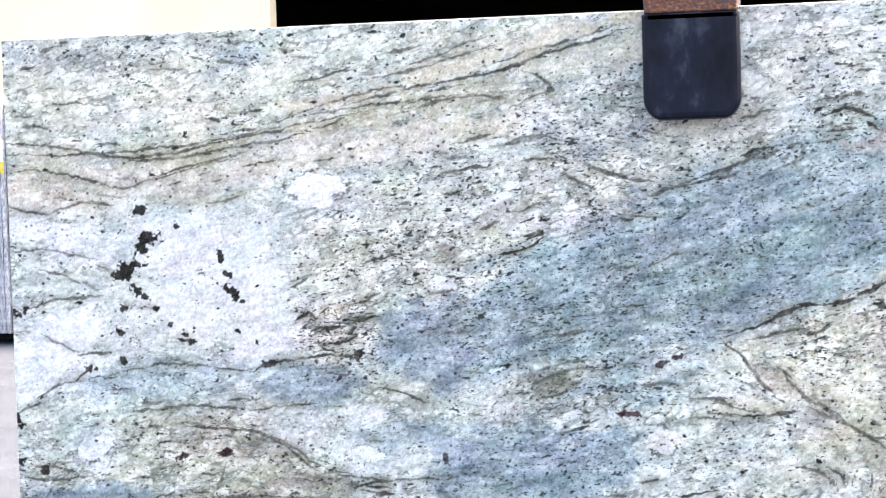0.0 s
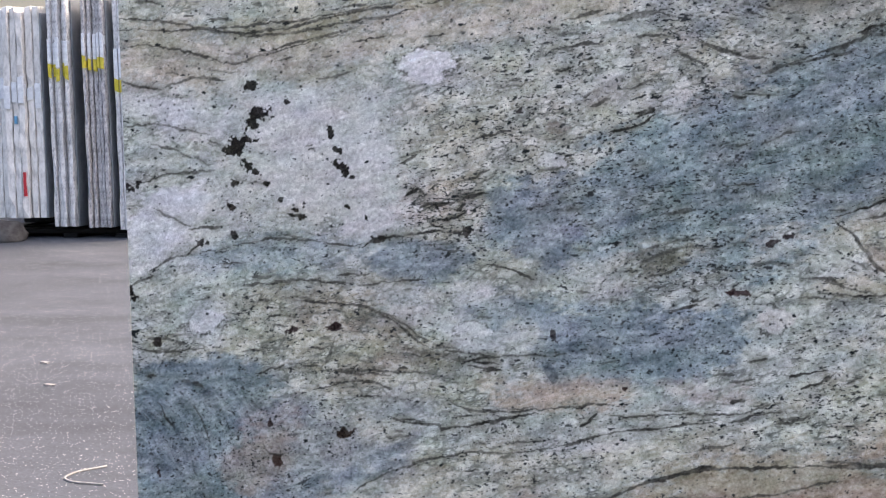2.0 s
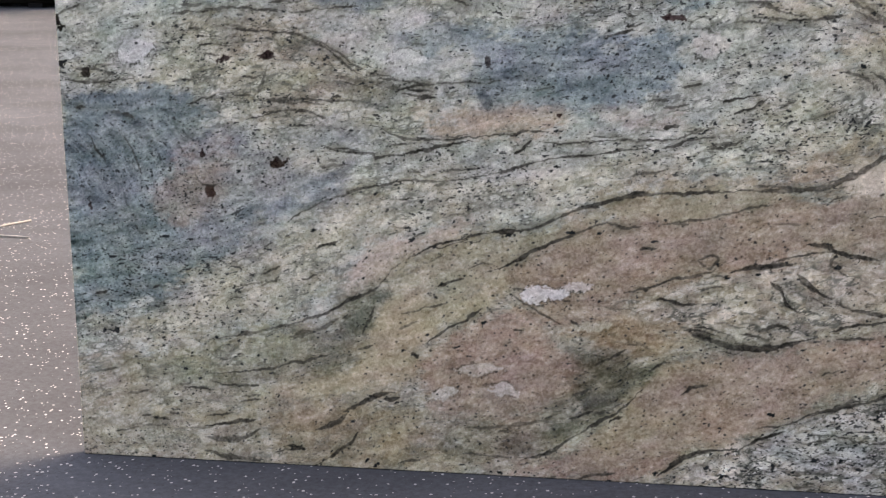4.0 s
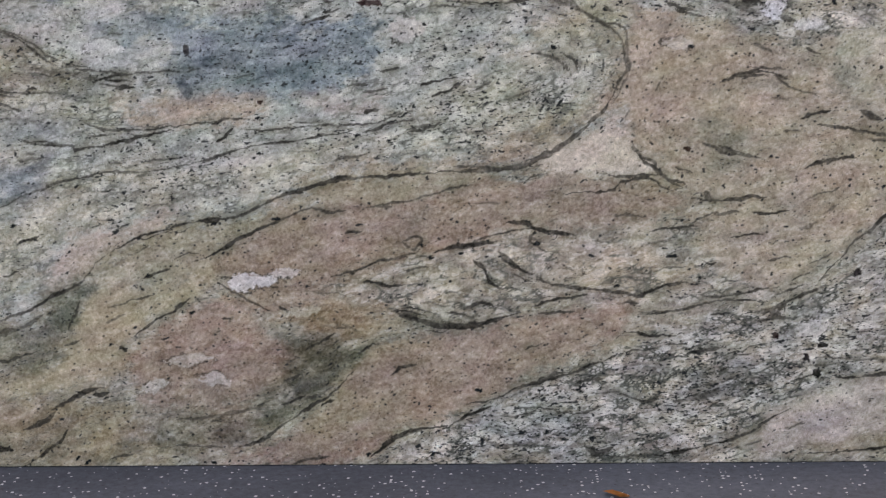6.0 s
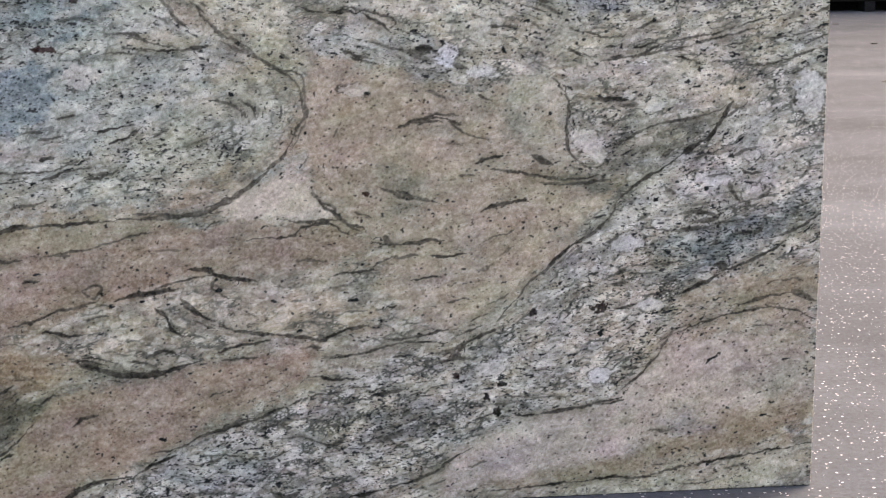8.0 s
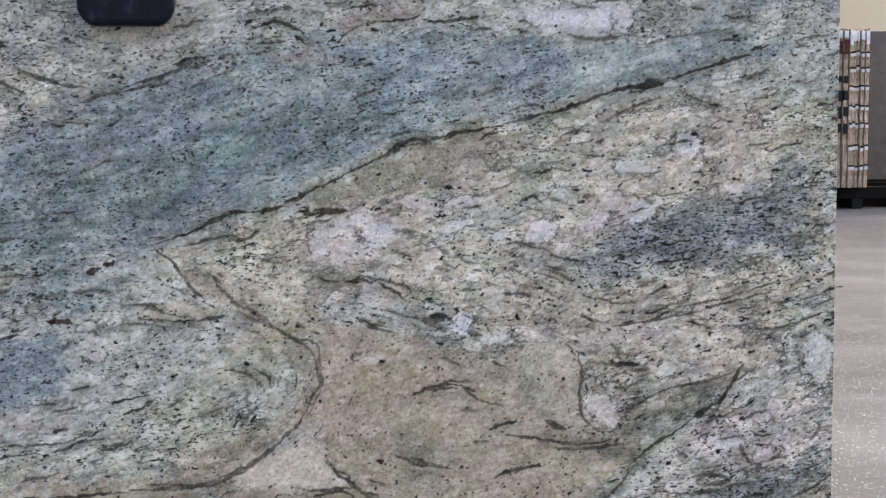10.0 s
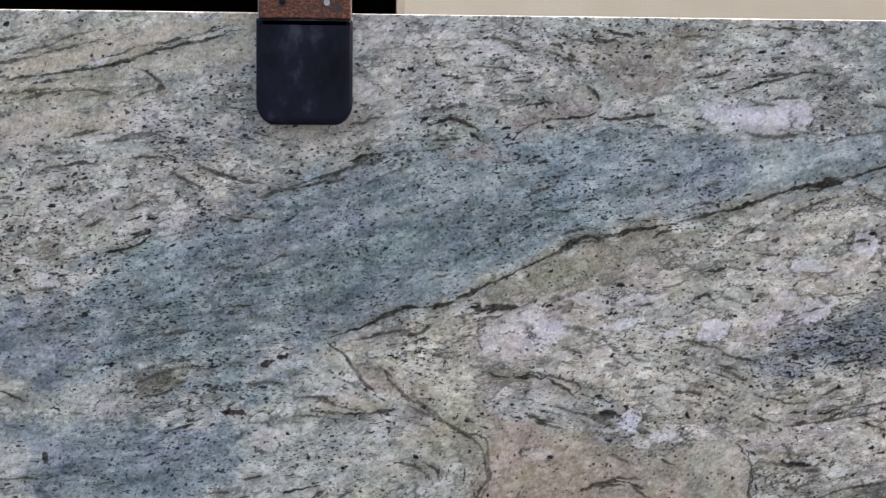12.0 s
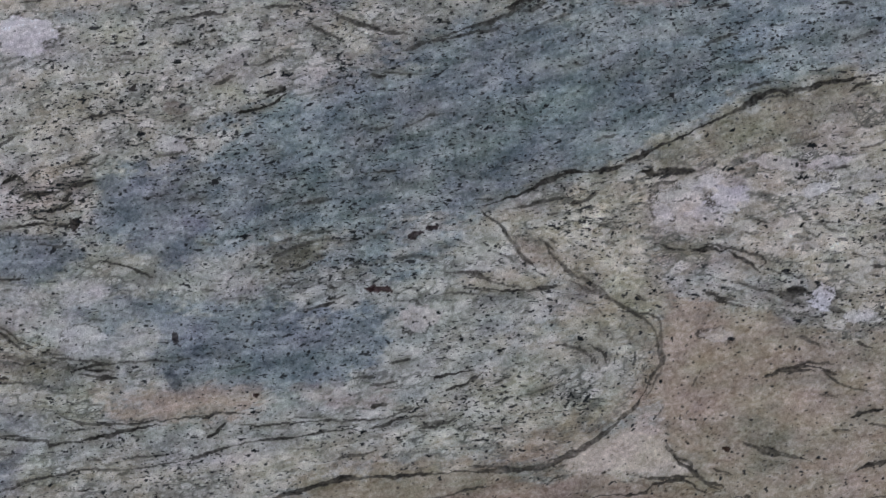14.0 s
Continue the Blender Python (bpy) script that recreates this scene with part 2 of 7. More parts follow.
def vent(x, z):
    v = thing("wall_vent", x, 20.0, z, "white louvred metal vent set in a cream wall", "vent")
    w, h = 0.98, 1.02
    part("backing", box(-w, -0.02, 0, 0, -0.002, h), DARK_STEEL, v)
    for x0, z0, x1, z1 in ((-w, 0, 0, 0.09), (-w, h - 0.09, 0, h), (-w, 0.09, -w + 0.09, h - 0.09), (-0.09, 0.09, 0, h - 0.09)):
        part("frame", box(x0, -0.07, z0, x1, -0.02, z1, 0.006), WHITE_PAINT, v)
    for i in range(5):
        bm = box(-w + 0.09, -0.012, -0.075, -0.09, 0.0, 0.055, 0.004)
        bmesh.ops.rotate(bm, cent=(0, 0, 0), matrix=Matrix.Rotation(radians(-38), 3, "X"), verts=bm.verts)
        bmesh.ops.translate(bm, vec=(0, -0.03, 0.16 + 0.165 * i), verts=bm.verts)
        part("slat", bm, WHITE_PAINT, v)


def tube_light():
    lamp = thing("tube_light", -0.1, 30.0, 3.4, "lit fluorescent tube fitting hanging in a dark interior", "lamp")
    m, tree, shader = material("lit_tube", 0.5)
    shader.inputs["Emission Color"].default_value = (1.0, 0.86, 0.45, 1)
    shader.inputs["Emission Strength"].default_value = 2.2
    part("tube", box(-1.12, -0.06, 0.0, 0.0, 0.06, 0.10, 0.03), m, lamp)
    part("housing", box(-1.17, -0.1, 0.105, 0.05, 0.1, 0.16, 0.01), WHITE_PAINT, lamp)
    for x in (-0.9, -0.2):
        part("rod", box(x - 0.01, -0.01, 0.16, x + 0.01, 0.01, 2.6), DARK_STEEL, lamp)


# ---- stacked slabs on racks ----
def slab_mesh(thick, depth, height, seed):
    """An upright sawn slab, seen on its narrow end, with chipped arrises."""
    rng = random.Random(seed)
    bm = box(0, 0, 0, thick, depth, height)
    tall = [e for e in bm.edges if abs(e.verts[0].co.z - e.verts[1].co.z) > height / 2]
    bmesh.ops.subdivide_edges(bm, edges=tall, cuts=18)
    for v in bm.verts:
        front = v.co.y < depth / 2
        v.co += Vector((rng.uniform(-0.003, 0.003), rng.uniform(-0.012, 0.012) if front else 0, rng.uniform(-0.035, 0.0) if v.co.z > height - 0.01 else 0))
    bmesh.ops.bevel(bm, geom=[e for e in bm.edges if len(e.link_faces) == 2 and e.calc_face_angle(0) > 0.8], offset=0.004, segments=1, affect="EDGES")
    return bm


def band(parent, name, x, thick, z0, z1, mat, label):
    inset = 0.3 * thick if name == "mark" else 0.002
    bm = box(x + inset, -0.017, z0, x + thick - inset, 0.05, z1, 0.003)
    if name in ("wrap", "tape"):
        for v in bm.verts:
            v.co.z += 0.03 * noise.noise(Vector((v.co.x * 40 + parent.location.x * 90, z0 * 7, v.co.z * 3)))
    part(name, bm, mat, parent, label)


def standing_slab(x, y, z, thick, depth, height, mat, label, group, seed, bands=(), lean=0.0):
    s = thing("stone_slab", x, y, z, label, "stone slab", group)
    s.rotation_euler = (0, radians(lean), 0)
    part("slab_body", slab_mesh(thick, depth, height, seed), mat, s)
    for name, z0, z1, m, text in bands:
        band(s, name, 0, thick, z0, z1, m, text)


def rack(x0, x1, y, depth, height):
    r = thing("slab_rack", x0, y, 0, "low dark steel and timber rack with a shade board under stacked stone slabs", "rack")
    n = 3
    for i in range(n):
        yy = 0.12 + (depth - 0.4) * i / (n - 1)
        part("beam", box(0, yy, height * 0.45, x1 - x0, yy + 0.16, height, 0.008), SHADED_TIMBER, r)
    # added filler board: near black in place of the shaded gap
    part("shade_board", box(0, 0.42, 0, x1 - x0, 0.5, height * 0.97, 0.006), SHADED_TIMBER, r)
    k = max(2, int((x1 - x0) / 0.55) + 1)
    for i in range(k):
        xx = (x1 - x0 - 0.14) * i / (k - 1)
        part("skid", box(xx, 0.1, 0, xx + 0.14, depth - 0.1, height * 0.45, 0.006), DARK_STEEL, r)


def left_stack():
    rng = random.Random(5)
    y, base = 10.95, 0.11
    group = "slabs stacked on the left rack"
    bundles = (
        # x0, x1, count, height, base lift, material, label, white band, yellow band
        (-6.62, -5.78, 12, 1.88, 0.08, PALE_GRANITE, "pale sawn granite slab standing upright in a bundle", None, None),
        (-5.69, -5.475, 5, 2.11, 0.0, WHITE_GRANITE, "grey-white speckled granite slab with yellow tape", (1.46, 1.66), (1.34, 1.47)),
        (-5.345, -5.135, 5, 2.10, -0.01, GREY_GRANITE, "grey speckled granite slab with yellow tape", (1.53, 1.74), (1.42, 1.54)),
        (-5.065, -4.62, 8, 2.08, -0.03, WHITE_GRANITE, "grey-white speckled granite slab with yellow tape", (1.36, 1.60), (1.25, 1.37)),
    )
    for x0, x1, count, height, lift, mat, label, white, yellow in bundles:
        step = (x1 - x0) / count
        for i in range(count):
            bands = []
            dz = rng.uniform(-0.02, 0.02)
            if white:
                bands.append(("wrap", white[0] + dz, white[1] + rng.uniform(0, 0.05), PLASTIC, "torn white plastic wrap"))
                bands.append(("tape", yellow[0] + dz, white[0] + dz - 0.002, YELLOW, "yellow tape"))
            else:
                bands.append(("wrap", 1.05 + rng.uniform(-0.06, 0.05), 1.24 + rng.uniform(-0.05, 0.08), PLASTIC, "torn white plastic wrap"))
                if i in (4, 8):
                    bands.append(("mark", 0.86, 0.93, BLUE, "blue crayon mark"))
                elif i == 9:
                    bands.append(("mark", 0.2, 0.42, RED, "red crayon mark"))
            standing_slab(x0 + i * step, y + rng.uniform(-0.03, 0.03), base + lift, step - rng.uniform(0.004, 0.012), 2.8,
                          height + 0.04 + rng.uniform(-0.03, 0.03), mat, label, group, 100 + i, bands, 0.0)
        face = thing("stone_slab", x1 - 0.002, y + 0.03, base + lift, "smooth blue-grey slab face closing a bundle of slabs", "stone slab", group)
        part("slab_body", slab_mesh(0.014, 2.75, height - 0.02, 40 + count), FACE_BLUE, face)
    rack(-6.7, -4.5, y, 2.8, base - 0.03)


def right_stack():
    rng = random.Random(8)
    y, base = 17.0, 0.27
    group = "slabs stacked on the right rack"
    bundles = (
        (9.06, 9.14, 2, "black"), (9.27, 9.46, 4, "wrap"), (9.75, 9.99, 4, "black"), (9.995, 10.27, 5, "rope"))
    for x0, x1, count, how in bundles:
        step = (x1 - x0) / count
        for i in range(count):
            bands = []
            if how == "black":
                for z0, z1 in ((0.685, 0.80), (0.87, 1.01), (1.08, 1.21), (1.32, 1.39)):
                    if rng.random() < 0.85:
                        bands.append(("patch", z0 + rng.uniform(-0.02, 0.02), z1, BLACK_MARK_SHADE, "black spacer pad"))
                bands.append(("rust_patch", 1.66, 1.80 + rng.uniform(0, 0.05), DARK_RED, "dark red-brown stain"))
                bands.append(("wrap", 1.86, 1.95, PLASTIC, "white plastic wrap"))
            if how == "wrap":
                bands.append(("wrap", 1.57 + rng.uniform(-0.03, 0.03), 1.86, PLASTIC, "white plastic wrap"))
                bands.append(("strap", 1.51, 1.53, BLACK_MARK_SHADE, "dark strap"))
            if how == "rope":
                bands.append(("wrap", 1.80 + rng.uniform(-0.05, 0.03), 1.95, PLASTIC, "white plastic wrap"))
                # protruding black bands stand in for the shade between tiers
                for z0 in (0.265, 0.51, 0.79, 1.01, 1.26, 1.49, 1.68):
                    dz = rng.uniform(-0.015, 0.015)
                    bands.append(("groove_shade", z0 + dz, z0 + dz + 0.022, BLACK_MARK_SHADE, "black band as the shade of a groove"))
                    bands.append(("lip", z0 + dz - 0.045, z0 + dz - 0.003, PALE_GRANITE, "pale chipped lip"))
            standing_slab(x0 + i * step, y + rng.uniform(-0.04, 0.04), base, step - rng.uniform(0.006, 0.016), 2.6, 1.99 + rng.uniform(-0.03, 0.02),
                          TAN_GRANITE, "tan rough-edged stone slab standing upright in a bundle", group, 300 + i, bands)
        face = thing("stone_slab", x0 - 0.035, y + 0.02, base, "dull grey slab face closing a bundle of tan slabs", "stone slab", group)
        part("slab_body", slab_mesh(0.03, 2.6, 1.98, 77), FACE_GREY, face)
    face = thing("stone_slab", 10.32, y + 1.2, base + 0.04, "dull brown-grey stone slab facing the yard", "stone slab")
    part("slab_body", box(0, 0, 0, 1.6, 0.03, 1.95, 0.004), DULL_FACE, face)
    rack(8.95, 12.0, y, 2.6, base)


def rubble(x, y):
    bm = bmesh.new()
    bmesh.ops.create_icosphere(bm, subdivisions=3, radius=1)
    for v in bm.verts:
        n = noise.fractal(v.co * 1.6, 1, 2, 4)
        v.co = Vector((v.co.x * 0.26, v.co.y * 0.2, max(-0.02, v.co.z * 0.17))) * (1 + 0.25 * n)
    ob = part("rubble_stone", bm, BOULDER, None, smooth=True)
    ob.location = (x, y, 0.02)
    tagged(ob, "grey dusty lump of rubble beside a slab rack", "stone")


def splinters():
    """Scraps and a bent strip lying on the yard."""
    rng = random.Random(3)
    for i in range(46):
        left = i < 24
        x, y = (rng.uniform(-4.5, -0.6), rng.uniform(1.0, 10)) if left else (rng.uniform(3.6, 9.0), rng.uniform(1.0, 15))
        w, d = rng.uniform(0.012, 0.05), rng.uniform(0.008, 0.018)
        bm = box(-w, -d, 0, w, d, 0.008)
        for v in bm.verts:
            v.co += Vector((rng.uniform(-0.4, 0.4) * w, rng.uniform(-0.5, 0.5) * d, 0))
        ob = part("stone_chip", bm, CHIP if rng.random() < 0.4 else CHIP_DARK)
        ob.location, ob.rotation_euler = (x, y, 0.001), (0, 0, rng.uniform(-0.5, 0.5))
        tagged(ob, "small splinter of stone lying on concrete", "stone chip", "stone chips on the yard")


def leaf(x, y):
    bm = bmesh.new()
    rim = [(0.0, 0.045), (0.014, 0.02), (0.016, -0.01), (0.006, -0.036), (-0.004, -0.036), (-0.015, -0.012), (-0.013, 0.018)]
    mid = bm.verts.new((0, 0, 0.004))
    ring = [bm.verts.new((u, v, 0.010 + 0.004 * math.sin(9 * u + 60 * v))) for u, v in rim]
    for p, q in zip(ring, ring[1:] + ring[:1]):
        bm.faces.new((mid, q, p))
    made = bmesh.ops.solidify(bm, geom=bm.faces[:], thickness=0.0015)
    ob = part("dry_leaf", bm, LEAF)
    ob.location, ob.rotation_euler, ob.scale = (x, y, 0.0), (0, 0, 1.2), (0.7, 0.7, 0.7)
    tagged(ob, "small dry orange leaf lying on the concrete", "leaf")


def bent_strip(x, y):
    curve = bpy.data.curves.new("bent_strip", "CURVE")
    curve.dimensions, curve.bevel_depth = "3D", 0.0035
    s = curve.splines.new("BEZIER")
    pts = ((0.075, 0.19), (0.0, 0.04), (0.03, -0.04), (0.19, -0.085))
    s.bezier_points.add(len(pts) - 1)
    for p, (u, v) in zip(s.bezier_points, pts):
        p.co = (u, v, 0)
        p.handle_left_type = p.handle_right_type = "AUTO"
    curve.materials.append(CHIP)
    ob = new("bent_strip", curve)
    ob.location = (x, y, 0.0045)
    tagged(ob, "bent white plastic strip lying on the concrete", "strip")


# ---- the lifting clamp that grips the slab's top ----
def clamp():
    x0, x1 = 1.333, 1.517
    c = thing("lifting_clamp", (x0 + x1) / 2, -0.02, TOP, "steel lifting clamp with black rubber pads gripping the slab", "clamp")
    w = (x1 - x0) / 2
    part("rubber_pad", outline_plate(rounded(-w, 1.544 - TOP, w, -0.012, 0.03, 0.004, 0.017), -0.048, 0.0, 0.013), RUBBER, c, "scuffed black rubber pad")
    part("backing_plate", outline_plate(rounded(-w + 0.004, -0.010, w - 0.002, 0.083, 0.003, 0.022), -0.034, -0.012, 0.004), GREY_STEEL, c, "worn grey steel plate")
    part("rusty_strip", box(-w + 0.005, -0.044, -0.013, w - 0.004, -0.033, 0.034, 0.003), RUSTY, c, "rust-brown steel strip")
    part("weld_seam", box(-w + 0.006, -0.038, 0.0335, w - 0.005, -0.033, 0.037, 0.001), BOLT, c, "bright worn edge")
    for x in (-0.042, 0.042):
        # lowest pair stands for holes; the left hole's shade is dark colour
        for r0, r1, d, z, mat, y in ((0.0125, 0.0115, 0.005, 0.063, BOLT, -0.036), (0.0075, 0.0065, 0.010, 0.063, DARK_STEEL, -0.038), (0.006, 0.005, 0.006, 0.018, DARK_STEEL if x < 0 else BOLT, -0.046)):
            bm = bmesh.new()
            bmesh.ops.create_cone(bm, cap_ends=True, segments=20, radius1=r1, radius2=r0, depth=d)
            bmesh.ops.rotate(bm, cent=(0, 0, 0), matrix=Matrix.Rotation(radians(90), 3, "X"), verts=bm.verts)
            bmesh.ops.translate(bm, vec=(x, y, z), verts=bm.verts)
            part("bolt_hole_disc" if r0 < 0.01 else "washer", bm, mat, c)
    bm = bmesh.new()
    bmesh.ops.create_icosphere(bm, subdivisions=2, radius=1)
    for v in bm.verts:
        v.co = Vector((v.co.x * 0.019, v.co.y * 0.002 - 0.034, v.co.z * 0.007 + 0.063)) + Vector((0, 0, 0.004 * noise.noise(v.co * 2)))
    part("rust_scale", bm, RUST_ORANGE, c, "orange rust scale")
    part("rear_pad", outline_plate(rounded(-w, -0.19, w, -0.005, 0.024, 0.004), 0.052, 0.095, 0.0), RUBBER, c)
    part("rear_plate", box(-w, 0.062, -0.004, w, 0.082, 0.13, 0.004), GREY_STEEL, c)
    part("bridge", box(-0.03, -0.012, 0.055, 0.03, 0.062, 0.095, 0.004), GREY_STEEL, c)


# ---- the granite slab: its pattern is worked out on a fine grid of points ----
WIDE, TOP, THICK = 2.880, 1.75, 0.03
STEP = 0.002
NX, NZ = int(WIDE / STEP) + 1, int(TOP / STEP) + 1
GX, GZ = np.meshgrid(np.linspace(0, WIDE, NX), np.linspace(0, TOP, NZ))
TABLE = np.random.default_rng(11).random((256, 256)).astype(np.float32)


def value_noise(x, z, size, seed=0):
    """Smooth noise, 0 to 1, of grains of that size in metres."""
    u, v = x / size + 37.3 * seed, z / size + 91.7 * seed
    i, j = np.floor(u).astype(int), np.floor(v).astype(int)
    f, g = u - i, v - j
    f, g = f * f * (3 - 2 * f), g * g * (3 - 2 * g)
    a, b = TABLE[j % 256, i % 256], TABLE[j % 256, (i + 1) % 256]
    c, d = TABLE[(j + 1) % 256, i % 256], TABLE[(j + 1) % 256, (i + 1) % 256]
    return (a * (1 - f) + b * f) * (1 - g) + (c * (1 - f) + d * f) * g


def cloud(x, z, size, seed, octaves=4, fall=0.55):
    total, weight, out = 0.0, 1.0, 0.0
    for k in range(octaves):
        out = out + weight * value_noise(x, z, size / 2**k, seed + k)
        total, weight = total + weight, weight * fall
    return out / total * 2 - 1


def cells(x, z, size, seed):
    """Angular grains: a random tone for each, and how far it is to the grain's border."""
    u, v = x / size, z / size
    i, j = np.floor(u).astype(int), np.floor(v).astype(int)
    first, second = np.full(x.shape, 9.0), np.full(x.shape, 9.0)
    tone = np.zeros(x.shape)
    for di in (-1, 0, 1):
        for dj in (-1, 0, 1):
            p, q = i + di, j + dj
            px, pz = TABLE[(q + seed) % 256, (p + 3 * seed) % 256], TABLE[(q + 5 * seed + 31) % 256, (p + 77) % 256]
            d = np.hypot(p + px - u, q + pz - v)
            near = d < first
            second = np.where(near, first, np.minimum(second, d))
            tone = np.where(near, TABLE[(q + 130) % 256, (p + 9 * seed) % 256], tone)
            first = np.where(near, d, first)
    return tone, (second - first) * size


def rise(a, b, v):
    t = np.clip((v - a) / (b - a), 0, 1)
    return t * t * (3 - 2 * t)


# ragged coordinates, in which all outlines are drawn
RX = GX + 0.024 * cloud(GX, GZ, 0.13, 1) + 0.016 * cloud(GX, GZ * 1.8, 0.045, 5, 4, 0.7)
RZ = GZ + 0.014 * cloud(GX, GZ, 0.13, 20) + 0.010 * cloud(GX, GZ * 1.5, 0.04, 25, 4, 0.7)
VX = GX + 0.005 * cloud(GX, GZ, 0.05, 31) + 0.003 * cloud(GX, GZ, 0.014, 35, 2)
VZ = GZ + 0.005 * cloud(GX, GZ, 0.05, 41) + 0.003 * cloud(GX, GZ, 0.014, 45, 2)
FRAY = 2.1 * cloud(0.5 * GX + 0.11 * GZ, GZ - 0.23 * GX, 0.045, 50, 5, 0.85)
STONE = np.zeros((NZ, NX, 3)) + (159, 164, 158)
FLECK = np.full((NZ, NX), 0.6)
MOTTLE = np.full((NZ, NX), 0.9)
DARK = np.zeros((NZ, NX))
OLIVE = np.zeros((NZ, NX))
WAYS = []


def window(pts, margin):
    x = [p[0] for p in pts]
    z = [p[1] for p in pts]
    i0, i1 = max(0, int((min(x) - margin) / STEP)), min(NX, int((max(x) + margin) / STEP) + 2)
    j0, j1 = max(0, int((min(z) - margin) / STEP)), min(NZ, int((max(z) + margin) / STEP) + 2)
    return slice(j0, max(j0, j1)), slice(i0, max(i0, i1))


def away(x, z, pts):
    """The distance from a line of points."""
    best = np.full(x.shape, 9.0)
    for (ax, az), (bx, bz) in zip(pts, pts[1:]):
        dx, dz = bx - ax, bz - az
        t = np.clip(((x - ax) * dx + (z - az) * dz) / (dx * dx + dz * dz + 1e-9), 0, 1)
        np.minimum(best, (x - ax - t * dx) ** 2 + (z - az - t * dz) ** 2, out=best)
    return np.sqrt(best)


def inside(x, z, pts):
    odd = np.zeros(x.shape, bool)
    for (ax, az), (bx, bz) in zip(pts, pts[1:] + pts[:1]):
        if az != bz:
            odd ^= ((az > z) != (bz > z)) & (x < (bx - ax) * (z - az) / (bz - az) + ax)
    return odd


def curved(pts, n=4):
    """A smooth line through the points."""
    p = [np.array(q) for q in (pts[0], *pts, pts[-1])]
    out = []
    for a, b, c, d in zip(p, p[1:], p[2:], p[3:]):
        for k in range(n):
            t = k / n
            out.append(tuple(0.5 * (2 * b + (c - a) * t + (2 * a - 5 * b + 4 * c - d) * t * t + (3 * b - a - 3 * c + d) * t**3)))
    return out + [tuple(p[-1])]


def blend(w, colour, mask, fleck=None, mottle=None):
    STONE[w] += (np.array(colour, float) - STONE[w]) * mask[..., None]
    if fleck is not None:
        FLECK[w] += (fleck - FLECK[w]) * mask
        MOTTLE[w] += (mottle - MOTTLE[w]) * mask


def region(colour, strength, soft, fleck, mottle, pts):
    w = window(pts, 5 * soft + 0.06)
    x, z = RX[w], RZ[w]
    d = away(x, z, pts + pts[:1])
    d = np.where(inside(x, z, pts), -d, d) + 1.9 * soft * FRAY[w]
    blend(w, colour, strength * rise(1.7 * soft, -1.3 * soft, d), fleck, mottle)


def spot(colour, strength, centre, rx, rz, turn):
    w = window([centre], 2 * max(rx, rz) + 0.02)
    x, z = VX[w] - centre[0], VZ[w] - centre[1]
    a = radians(turn)
    u, v = x * math.cos(a) + z * math.sin(a), z * math.cos(a) - x * math.sin(a)
    dark = sum(colour) < 150
    if dark:
        d = np.sqrt((u / rx) ** 2 + (v / rz) ** 2) * 1.05 + 1.25 * cloud(GX[w], GZ[w], 0.016, 60, 3, 0.9)
        blend(w, colour, strength * rise(1.12, 0.92, d), 0.0, 0.1)
        return
    # a pale lens of feldspar, partly outlined by mica
    d = (np.abs(u / rx) ** 1.7 + np.abs(v / rz) ** 1.7) ** 0.6 + 0.95 * cloud(GX[w] * 0.7, GZ[w], max(0.018, 1.1 * min(rx, rz)), 60, 5, 0.8)
    blend(w, colour, strength * rise(1.10, 0.90, d), 0.1, 0.5)
    seam = np.exp(-(((d - 1.12) / 0.11) ** 2)) * rise(0.42, 0.7, value_noise(GX[w], GZ[w], 0.02, 64))
    np.maximum(DARK[w], 0.6 * seam * rise(0.008, 0.014, np.float64(min(rx, rz))), out=DARK[w])


def vein(width, dark, pts):
    line = curved(pts)
    WAYS.extend(zip(line, line[1:]))
    stroke(width, dark, pts, line)


def along(x, z, pts):
    """The distance from a line of points, and how far along it, 0 to 1."""
    long = [math.hypot(q[0] - p[0], q[1] - p[1]) for p, q in zip(pts, pts[1:])]
    whole, gone = sum(long) + 1e-9, 0.0
    best, place = np.full(x.shape, 9.0), np.zeros(x.shape)
    for (ax, az), (bx, bz), length in zip(pts, pts[1:], long):
        dx, dz = bx - ax, bz - az
        t = np.clip(((x - ax) * dx + (z - az) * dz) / (dx * dx + dz * dz + 1e-9), 0, 1)
        d = (x - ax - t * dx) ** 2 + (z - az - t * dz) ** 2
        near = d < best
        best, place = np.where(near, d, best), np.where(near, (gone + t * length) / whole, place)
        gone += length
    return np.sqrt(best), place


